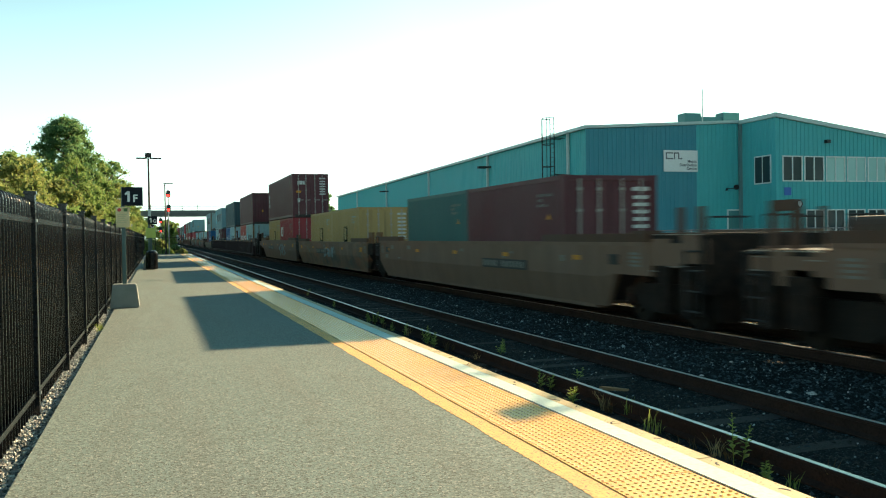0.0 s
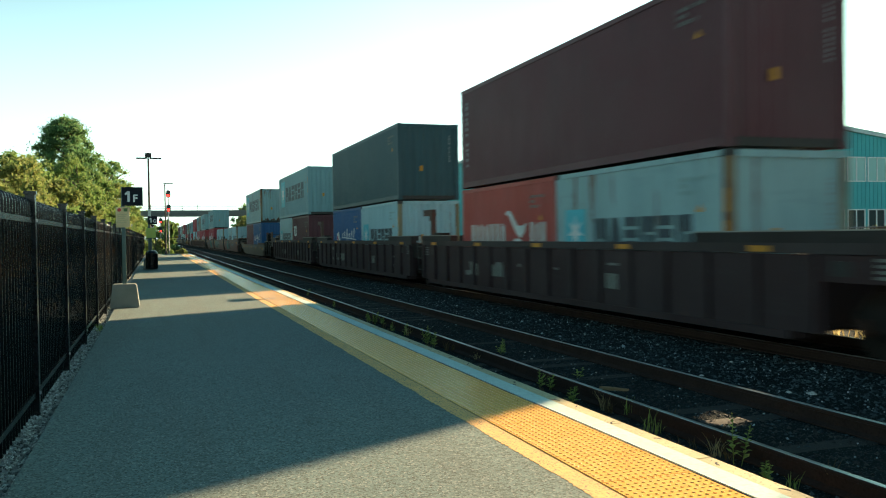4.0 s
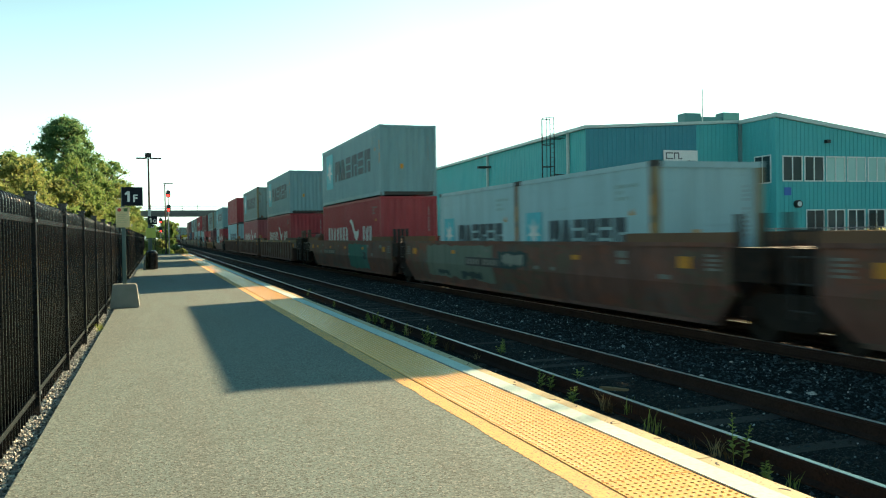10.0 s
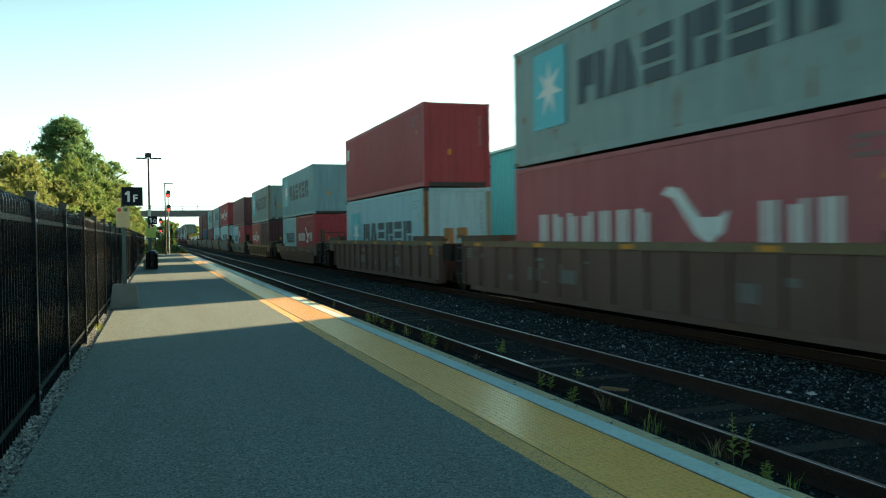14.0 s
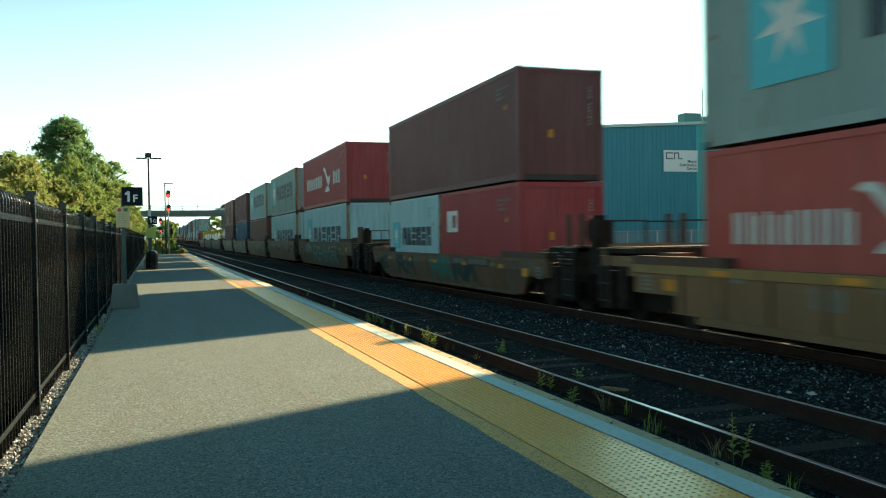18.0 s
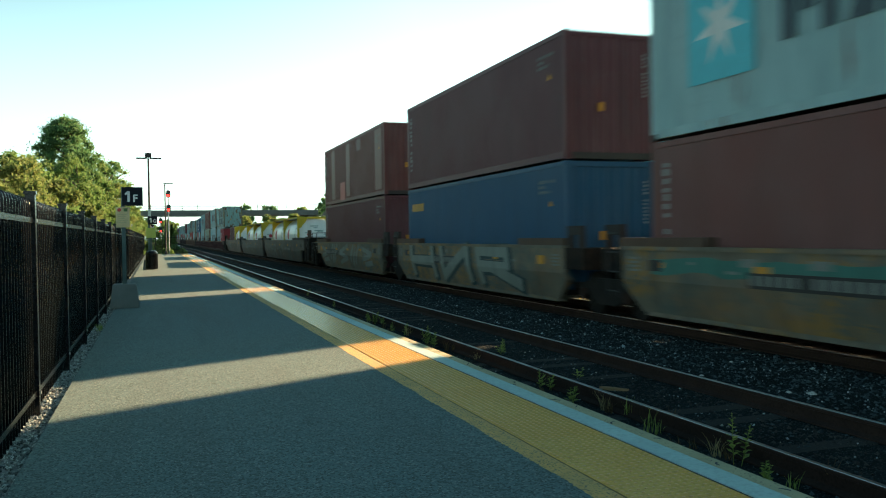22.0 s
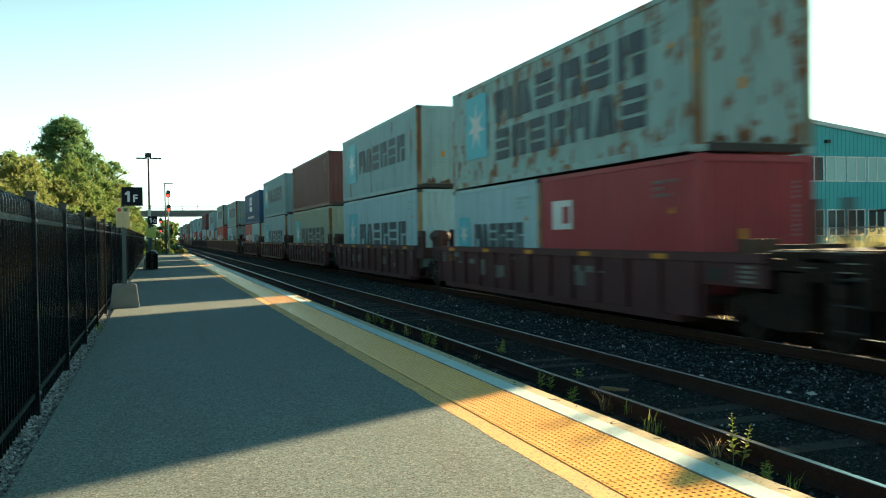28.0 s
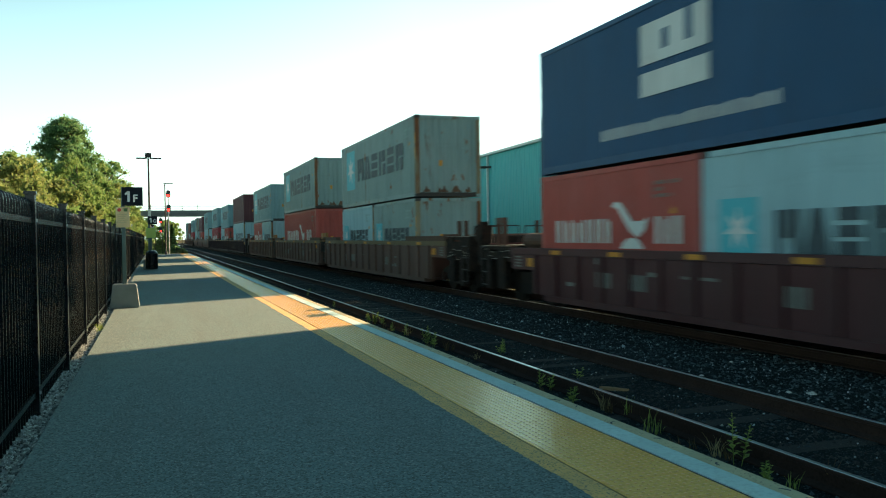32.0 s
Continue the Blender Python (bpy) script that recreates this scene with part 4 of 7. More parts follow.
def end_platform(parent, yw, ya, yb, m, handbrake, zd, zo, posts, column, rng):
    """Deck over an end truck with its gear: from the well end yw over the wall end ya out to the coupler face yb; zd, zo: inner and outer deck."""
    d = 1 if yb > ya else -1
    ye = yb - d * 0.42
    gear = m if m in (CARP["tan"], CARP["ochre"]) else GEAR
    part("end_deck", B((-1.30, 1.30, *sorted((yw - d * 0.1, ya)), zd - 0.13, zd)), M["truck"], parent)
    part("end_deck", B((-1.36, 1.36, *sorted((ya, ye)), zo - 0.12, zo - 0.023)), M["truck"], parent)
    part("draft_sill", B((-0.55, 0.55, *sorted((yw, ya)), 0.40, zd - 0.13)), M["truck"], parent)
    part("draft_sill", B((-0.55, 0.55, *sorted((ya, ye)), 0.45, zo - 0.12)), M["truck"], parent)
    for x0, x1 in ((-1.42, -1.36), (1.36, 1.42)):
        yy, far = sorted((ya, ye))
        upper, lower = [], []
        while yy < far - 0.05:
            step = min(rng.uniform(0.22, 0.55), far - yy)
            zt, zb = zo - 0.03 - rng.choice((0, 0, 0.06, 0.14)), rng.uniform(0.90, 1.22)
            upper += [(yy, zt), (yy + step - 0.002, zt)]
            lower += [(yy, zb), (yy + step - 0.002, zb)]
            yy += step
        bm = bmesh.new()
        extrude(bm, lower + upper[::-1], "x", x0, x1)
        part("side_sill", bm, gear, parent)
    lo, far = sorted((ya + d * 0.12, ye - d * 0.1))
    # Broken pale bits draw the sun glints along the steps.
    for z, x in ((zo - 0.026, -1.44), (1.30, -1.45), (1.10, -1.46)):
        bits, yy = [], lo
        while yy < far - 0.12:
            step = min(rng.uniform(0.15, 0.6), far - yy)
            if z > 1.35 or rng.random() < 0.5:
                zz = z + (0 if z > 1.35 else rng.uniform(-0.09, 0.09))
                bits.append((x, x + 0.05, yy, yy + step * rng.uniform(0.5, 0.95), zz, zz + 0.016))
            yy += step
        if bits:
            tagged(part("step_edge", B(*bits), GLINT, parent, "pale broken strips drawn as sun glints on the step edges"), kind="stuff")
    for q in (0.3, 0.72):
        yy, w = ya + (ye - ya) * q, rng.uniform(0.14, 0.26)
        part("brake_gear", B((-1.47, -1.30, yy - w, yy + w, rng.uniform(0.26, 0.42), rng.uniform(0.95, 1.2)), (-1.49, -1.47, yy - w * 0.5, yy + w * 0.1, 0.80, 0.86)), GEAR, parent, "dark rusty brake gear")
    part("deck_grating", B((-1.30, 1.30, *sorted((ya + d * 0.06, ye - d * 0.06)), zo - 0.018, zo)), M["truck"], parent, "dark walkway grating")
    # The sill's lower plate is added to hide sunlit ground under the coupler.
    part("end_sill", B((-1.44, 1.44, *sorted((ye, ye - d * 0.16)), 0.72, zo - 0.04), (-1.15, 1.15, *sorted((ye - d * 0.02, ye - d * 0.12)), 0.24, 0.72)), GEAR, parent)
    part("coupler", B((-0.11, 0.11, *sorted((ye, yb)), 0.74, 0.98), (-0.2, 0.16, *sorted((yb - d * 0.02, yb - d * 0.26)), 0.70, 1.02)), M["truck"], parent)
    for xa, xb in ((0.5, 0.30), (-0.45, -0.30)):
        bm = bmesh.new()
        bar(bm, (xa, ye, 0.85), (xb, yb, 0.45), 0.032, 6)
        part("air_hose", bm, M["dark_steel"], parent)
    for sx in (-1, 1):
        bm = bmesh.new()
        for yy in (ye - d * 0.12, ye - d * 0.52):
            bar(bm, (sx * 1.47, yy, 0.35), (sx * 1.47, yy, 1.46), 0.02, 6)
        for z in (0.42, 0.76, 1.10, 1.43):
            bar(bm, (sx * 1.47, ye - d * 0.12, z), (sx * 1.47, ye - d * 0.52, z), 0.018, 6)
        part("ladder", bm, M["dark_steel"], parent)
    # load stops over the deck
    g = ya + d * (1.45 if posts == "frame" else 0.72)
    for sx in (-1, 1):
        x0, x1 = sorted((sx * 1.34, sx * 1.22))
        if posts == "frame":
            part("load_guide", B((x0, x1, *sorted((g, g + d * 0.36)), zo, 2.17), (x0, x1, *sorted((g + d * 0.86, g + d * 1.02)), zo, 2.17), (x0, x1, *sorted((g + d * 0.36, g + d * 0.86)), 2.05, 2.17)), END_GUIDE, parent)
            part("load_guide", B((x0, x1, *sorted((g - d * 0.35, g + d * 0.3)), 1.17, zo - 0.04)), ORANGE, parent, "orange-brown load stop block")
        elif posts == "goal":
            part("load_guide", B((x0, x1, *sorted((g, g + d * 0.09)), zo, 2.20), (x0, x1, *sorted((g + d * 0.42, g + d * 0.51)), zo, 2.20), (x0, x1, *sorted((g + d * 0.09, g + d * 0.42)), 2.04, 2.20)), END_GUIDE, parent)
        elif posts == "stakes":
            for off in (0.05, 0.62):
                part("stake_post", B((x0, x1, *sorted((g + d * off, g + d * (off + 0.07))), zo, 2.18)), END_GUIDE, parent)
    rail = part("railing", B((-1.25, 1.25, *sorted((ye - d * 0.19, ye - d * 0.23)), zo + 0.01, zo + 0.05)), m, parent)
    for x in (-1.2, 0.4):
        bm = bmesh.new()
        bar(bm, (x, ye - d * 0.21, zo + 0.05), (x, ye - d * 0.21, 2.0), 0.02, 6)
        bar(bm, (x, ye - d * 0.21, 2.0), (x + 0.8, ye - d * 0.21, 2.0), 0.02, 6)
        bar(bm, (x + 0.8, ye - d * 0.21, 2.0), (x + 0.8, ye - d * 0.21, zo + 0.05), 0.02, 6)
        part("handrail", bm, M["dark_steel"], rail)
    yt = (yw + ya) / 2
    if column:
        y0, y1 = sorted((ye - d * 0.06, ye + d * 0.34))
        bm = B((-1.40, -1.12, y0, y1, 0.92, 2.02), (-1.38, -1.2, y0 + 0.1, y1 - 0.06, 2.02, 2.12), (-1.45, -1.40, y0 + 0.05, y0 + 0.12, 1.0, 1.9))
        bar(bm, (-1.47, ye + d * 0.14, 1.80), (-1.41, ye + d * 0.14, 1.80), 0.25, 18)
        part("handbrake", bm, GEAR, parent, "dark rusty handbrake column")
    if handbrake and posts:
        bm = bmesh.new()
        bar(bm, (-0.95, yt - 0.62, zd + 0.26), (-0.95, yt + 0.62, zd + 0.26), 0.19, 16)
        bar(bm, (-0.95, yt - 0.68, zd + 0.26), (-0.95, yt - 0.62, zd + 0.26), 0.11, 16, 0.19)
        bar(bm, (-0.95, yt + 0.62, zd + 0.26), (-0.95, yt + 0.68, zd + 0.26), 0.19, 16, 0.11)
        for q in (-0.4, 0.4):
            box(bm, -1.12, -0.78, yt + q - 0.03, yt + q + 0.03, zd, zd + 0.15)
        part("air_tank", bm, CAP, parent, "rust-brown air reservoir")
        part("brake_valve", B((-0.70, -0.35, yt - 0.15, yt + 0.25, zd, zd + 0.48)), M["truck"], parent)
    else:
        part("valve_box", B((-1.22, -0.82, yt - 0.3, yt + 0.15, zd, zd + 0.3)), CAP, parent, "rusty brown valve box")
        part("hose_tray", B((-0.7, 0.7, yt - 0.1, yt + 0.1, zd, zd + 0.2)), DARK_GUIDE, parent)


FRONT_GEAR = {165.2: "", 228.4: "frame", 308.5: ""}     # tall gear on the end decks
REAR_GEAR = {141.95: "", 267.3: "", 288.4: "", 308.5: "", 328.2: "", 409.8: ""}


def well(s, span, top_z, col, ribbed, joined_front, joined_rear, gap_front, gap_rear, seed):
    """A well-car unit. span: outer wall ends and, over end trucks, where the deep part of the wall stops; top_z: wall top."""
    b0, y0, y1, b1 = span
    m = CARP[col]
    top = TOPS.get(col, m)
    u = thing("well_car", None, {"tan": "tan", "tan_dark": "dull grimy tan", "tan_tag": "tan graffiti-marked", "black": "black-brown ribbed", "red": "red-brown", "ochre": "ochre ribbed", "brown": "brown ribbed",
              "tag": "tan graffiti-covered", "pale_tag": "pale tan graffiti-covered", "grey_tag": "grey graffiti-marked", "maroon": "maroon ribbed", "faded": "faded brown graffiti-marked"}[col] + " articulated container well car", "rail car", "well cars of the train")
    rng = random.Random(seed)
    for sx in (-1, 1):
        xo, xi = sx * 1.44, sx * 1.32
        a, b = sorted((xo, xi))
        bm = bmesh.new()
        if ribbed:
            box(bm, a, b, y0, y1, 0.34, top_z - 0.16)
            for ya, yb in ((b0, y0), (y1, b1)):
                if yb - ya > 0.2:
                    box(bm, a, b, ya, yb, top_z - 0.52, top_z - 0.16)
        else:
            low = max(0.74, top_z - 0.62)
            # upright above, leaning inwards below; the bottom sweeps up over the trucks
            front = ((b0, low), (y0 - 0.38, low), (y0 + 0.15, 0.28)) if not joined_front else ((y0, 0.74), (y0 + 0.5, 0.28))
            rear = ((y1 - 0.15, 0.28), (y1 + 0.38, low), (b1, low)) if not joined_rear else ((y1 - 0.5, 0.28), (y1, 0.74))
            rows = []
            for yy, zb in front + rear:
                zk = max(0.88, zb + 0.02)
                rows.append([bm.verts.new(c) for c in ((xo, yy, top_z - 0.07), (xo, yy, zk), (sx * (1.44 - 0.24 * max(0.0, 0.88 - zb)), yy, zb), (sx * (1.22 if zb < 0.88 else 1.32), yy, zb), (xi, yy, max(0.9, zb + 0.01)), (xi, yy, top_z - 0.07))])
            for r0, r1 in zip(rows, rows[1:]):
                for k in range(6):
                    j = (k + 1) % 6
                    bm.faces.new((r0[k], r0[j], r1[j], r1[k]))
            bm.faces.new(rows[0])
            bm.faces.new(rows[-1][::-1])
            bmesh.ops.recalc_face_normals(bm, faces=bm.faces)
        side = part("side_wall", bm, m, u)
        a, b = sorted((sx * 1.475, sx * 1.27))
        part("top_chord", B((a, b, b0, b1, top_z - (0.15 if ribbed else 0.07), top_z)), top, u)
        a, b = sorted((sx * (1.47 if ribbed else 1.30), sx * 1.10))
        part("bottom_chord", B((a, b, y0 + 0.6, y1 - 0.6, 0.22, 0.34)), m, u)
        if sx < 0:
            n = 16 if y1 - y0 > 15 else 13
            if ribbed:
                for k in range(n):
                    yy = y0 + 0.15 + (y1 - y0 - 0.3) * k / (n - 1)
                    part("stake", B((xo - 0.075, xo, yy - 0.065, yy + 0.065, 0.36, top_z - 0.15)), m, side)
            for k in range(5):
                yy = y0 + 1.2 + (y1 - y0 - 2.4) * k / 4
                part("reflector", B((xo - 0.045, xo - 0.035, yy - 0.22, yy + 0.22, top_z - 0.13, top_z - 0.04) if ribbed else (xo - 0.012, xo, yy - 0.16, yy + 0.16, max(0.885, top_z - 0.38), max(0.985, top_z - 0.28))), INK["yellow"], side, "yellow reflector strip")
            if ribbed:
                for yy, w_ in ((y0 + (y1 - y0) * 0.30, 0.34), (y0 + (y1 - y0) * 0.62, 0.7), (y0 + (y1 - y0) * 0.72, 0.5)):
                    tagged(part("number_mark", B(*[(xo - 0.012, xo, yy + q, yy + q + 0.09, 0.66, 0.96) for q in np.arange(0, w_, 0.15)]), INK["pale_tag" if col == "black" else "worn"], side, "pale number marks"), kind="stuff")
            else:
                yy = 1.5 if not joined_front else 8.1 if not joined_rear else 6.4
                part("number_plate", B((xo - 0.01, xo, yy, yy + 2.9, 0.885, 1.13)), M["dark_steel"], side, "dark marking panel")
                marks = [yy + 0.18 + 0.21 * q for q in range(13) if q not in (7,)]
                tagged(part("number_mark", B(*[(xo - 0.016, xo - 0.01, q, q + 0.13, 0.935, 1.085) for q in marks]), INK["worn"], side, "pale number marks"), kind="stuff")
                sprayed(s, side, xo)
            for yy in (b0 + 1.0, b1 - 1.3):
                part("end_plate", B((xo - 0.02, xo, yy, yy + 0.34, top_z - 0.44, top_z - 0.24)), INK["yellow"] if rng.random() < 0.6 else M["dark_steel"], side, "square end plate")
            for yy in (b0 + 0.25, b1 - 0.6):
                part("data_stencil", B(*[(xo - 0.012, xo, yy + 0.04 * (q % 2), yy + 0.34, top_z - 0.46 + 0.075 * q, top_z - 0.42 + 0.075 * q) for q in range(4)]), INK["worn"], side, "rows of pale stencilled marks")
            marks = []
            for q in range(9):
                yy, w_ = rng.uniform(y0 + 0.9, y1 - 1.2), rng.uniform(0.14, 0.4)
                zz = rng.choice((top_z - 0.42, top_z - 0.30, 0.93)) if not ribbed else rng.choice((0.95, 1.12, 0.62))
                zz = max(0.90, zz) if not ribbed else zz
                marks.append((xo - 0.007, xo, yy, yy + w_, zz, zz + rng.choice((0.05, 0.08, 0.13))))
            tagged(part("data_stencil", B(*marks), INK["worn"], side, "small pale stencilled patches"), kind="stuff")
        if col != "maroon":
            a, b = sorted((sx * 1.47, sx * 1.24))
            for ya, yb in ((b0 - 0.02, max(0.6, b0 + 2.4)), (min(12.6, b1 - 2.6), b1 + 0.02)):
                part("end_cap", B((a, b, ya, yb, top_z, top_z + 0.16)), DARK_GUIDE if col in ("black", "grey_tag") else RUST_CAP if col == "red" else CAP, u, "rusty end cap")
                # Pale strip colours in the light on the cap's top.
                if col == "black" and sx < 0:
                    part("cap_edge", B((a, b, ya, yb, top_z + 0.16, top_z + 0.18)), GLINT, u, "pale strip for the sky-lit top of the cap")
    part("floor_pan", B((-1.1, 1.1, y0 + 0.8, y1 - 0.8, 0.26, 0.32)), m, u)
    for yy, d, joined, gap in ((y0, 1, joined_front, gap_front), (y1, -1, joined_rear, gap_rear)):
        if joined:
            wide = min(0.62, gap / 2 - 0.16)
            for sx in (-1, 1):
                g0, g1 = sorted((yy - d * 0.08, yy - d * (0.08 + wide)))
                x0, x1 = sorted((sx * 1.40, sx * 1.29))
                tall = 1.92 if col == "maroon" or not ribbed else 2.05
                ink = GUIDE if s < 40 else RED_GUIDE if col == "maroon" else DARK_GUIDE
                if col == "black":
                    if sx < 0 and d < 0:
                        for q, e, lift, foot in ((14.55, -1, 0.0, 1.70), (15.76, 1, 0.12, 1.45)):
                            boxes = ((1.27, 1.40, q, q + 0.17, foot, 2.40 + lift), (1.26, 1.41, q, q + 0.90, 2.40 + lift, 2.60 + lift), (1.28, 1.39, q + 0.17, q + 0.34, 2.22 + lift, 2.40 + lift))
                            part("load_guide", B(*[(*sorted((e * v[0], e * v[1])), *v[2:]) for v in boxes]), END_GUIDE, u, "tall brown hooked load stop")
                        part("valve_box", B((-1.38, -1.1, 13.7, 14.4, 1.74, 1.84)), DARK_GUIDE, u)
                elif col == "red":
                    for q in (g0, g1 - 0.06):
                        part("stake_post", B((x0, x1, q, q + 0.06, 1.15, 2.02)), DARK_GUIDE, u)
                elif col in ("brown", "ochre"):
                    part("load_guide", B((x0, x1, g0, g1, 1.66, 1.98), (x0, x1, g0, g0 + 0.2, 1.15, 1.66)), ORANGE, u, "orange-brown load stop block")
                else:
                    part("load_guide", B((x0, x1, g0, g0 + 0.13, 1.15, tall), (x0, x1, g1 - 0.13, g1, 1.15, tall), (x0, x1, g0 + 0.13, g1 - 0.13, tall - 0.2, tall)), ink, u)
        part("bulkhead", B((-1.22, 1.22, *sorted((yy + d * 0.75, yy + d * 1.0)), 0.34, top_z - 0.17)), m if ribbed else DARK_GUIDE, u)
    def link(y, d, gap):
        q = gap / 2 - 0.03
        part("articulation", B((-0.45, 0.45, *sorted((y, y + d * q)), 0.75, 1.05), (-1.42, 1.42, *sorted((y, y + d * min(0.8, q))), 0.98, 1.34 if col == "maroon" else min(1.50, top_z - 0.06))), RED_GUIDE if col == "maroon" else GEAR, u)
    if joined_front:
        link(y0, -1, gap_front)
    else:
        end_platform(u, y0, b0, b0 - gap_front / 2 + 0.03, m, False, top_z - 0.09, 1.73 if top_z > 1.56 else 1.478, FRONT_GEAR.get(s, "stakes"), False, rng)
        truck(u, y0 - 1.30)
    if joined_rear:
        link(y1, 1, gap_rear)
        truck(u, y1 + gap_rear / 2)
        if col == "maroon":
            yt = y1 + gap_rear / 2
            bm = bmesh.new()
            bar(bm, (-1.0, yt - 0.55, 1.72), (-1.0, yt + 0.5, 1.72), 0.19, 16)
            bar(bm, (-1.0, yt - 0.62, 1.72), (-1.0, yt - 0.55, 1.72), 0.11, 16, 0.19)
            bar(bm, (-1.0, yt + 0.5, 1.72), (-1.0, yt + 0.57, 1.72), 0.19, 16, 0.11)
            for q in (-0.35, 0.3):
                box(bm, -1.16, -0.84, yt + q - 0.03, yt + q + 0.03, 1.30, 1.60)
            part("air_tank", bm, RED_GUIDE, u, "dark red air reservoir")
            part("brake_valve", B((-0.62, -0.3, yt - 0.2, yt + 0.15, 1.30, 1.95)), M["truck"], u)
        bm = bmesh.new()
        for z in (0.62, 1.0, 1.38, 1.75):
            bar(bm, (-1.47, y1 + 0.08, z), (-1.47, y1 + 0.48, z), 0.018, 6)
        for yy in (y1 + 0.08, y1 + 0.48):
            bar(bm, (-1.47, yy, 0.5), (-1.47, yy, 1.75), 0.02, 6)
        part("ladder", bm, M["dark_steel"], u)
    else:
        end_platform(u, y1, b1, b1 + gap_rear / 2 - 0.03, m, True, top_z - 0.09, 1.478, REAR_GEAR.get(s, "goal"), s in (55.7, 118.35, 308.5, 328.2, 470.6, 555.0), rng)
        truck(u, y1 + 1.30)
    u.matrix_basis = pose(TRAIN_X, s, 0)
    MOVING.append((u, TRAIN_X, s, 0))
    return u


STROKES = (             # loose spray-painted strokes in a unit cell
    ((0, 0, 0, 1), (0, 0.5, 1, 0.5), (1, 0, 1, 1)), ((0, 1, 0, 0), (0, 0, 1, 1), (1, 0, 1, 1)),
    ((0, 0, 0, 1), (0, 0.95, 0.8, 0.95), (0.85, 0.95, 0.85, 0.5), (0.8, 0.48, 0, 0.48), (0.35, 0.45, 1.1, 0)),
    ((0, 0.2, 0.35, 1), (0.3, 0, 0.65, 0.9), (0.6, 0.1, 1, 1)), ((0, 0.85, 1, 0.6), (0.1, 0.3, 0.9, 0.5), (0.3, 0.05, 1, 0.15)), ((0, 0, 1, 0.3), (1, 0.3, 0, 0.6), (0, 0.6, 1, 0.95)))


def on_wall(bm):
    """Lay flat marks over the wall's fold: below it the wall leans inwards."""
    bmesh.ops.bisect_plane(bm, geom=bm.verts[:] + bm.edges[:] + bm.faces[:], plane_co=(0, 0, 0.88), plane_no=(0, 0, 1))
    for v in bm.verts:
        if v.co.z < 0.88:
            v.co.x += 0.24 * (0.88 - v.co.z)
    return bm


def tag(side, xo, y1, y0, z0, z1, ink, picks, thick=0.22, slant=0.0):
    """Broad sprayed strokes on a wall: shapes from y1 (leading edge) to y0."""
    w = (y1 - y0) / len(picks)
    out = None
    for k, g in enumerate(picks):
        bm = bmesh.new()
        for i, (a, b, c, d) in enumerate(STROKES[g]):
            p = [Vector((0, y1 - (k + 0.12 + 0.72 * u) * w + slant * v, z0 + (z1 - z0) * (0.1 + 0.8 * v))) for u, v in ((a, b), (c, d))]
            n = (p[1] - p[0]).cross(Vector((1, 0, 0))).normalized() * thick / 2
            e = (p[1] - p[0]).normalized() * thick * 0.35
            extrude(bm, [(q.y, q.z) for q in (p[0] - e + n, p[1] + e + n * 1.15, p[1] + e - n, p[0] - e - n * 0.85)], "x", xo - 0.006 - 0.002 * i, xo)
        out = part("graffiti_letter", on_wall(bm), ink, side, "spray-painted graffiti shape")
    return out


def spray(side, xo, y1, y0, z0, z1, ink, seed):
    """A sprayed panel with an uneven outline."""
    r = random.Random(seed)
    n, pts = 14, []
    for k in range(n + 1):
        pts.append((y1 + (y0 - y1) * k / n, z1 - r.uniform(0, 0.08)))
    for k in range(n + 1):
        pts.append((y0 + (y1 - y0) * k / n, z0 + r.uniform(0, 0.12)))
    bm = bmesh.new()
    extrude(bm, pts, "x", xo - 0.004, xo)
    part("graffiti_panel", on_wall(bm), ink, side, "spray-painted colour field")


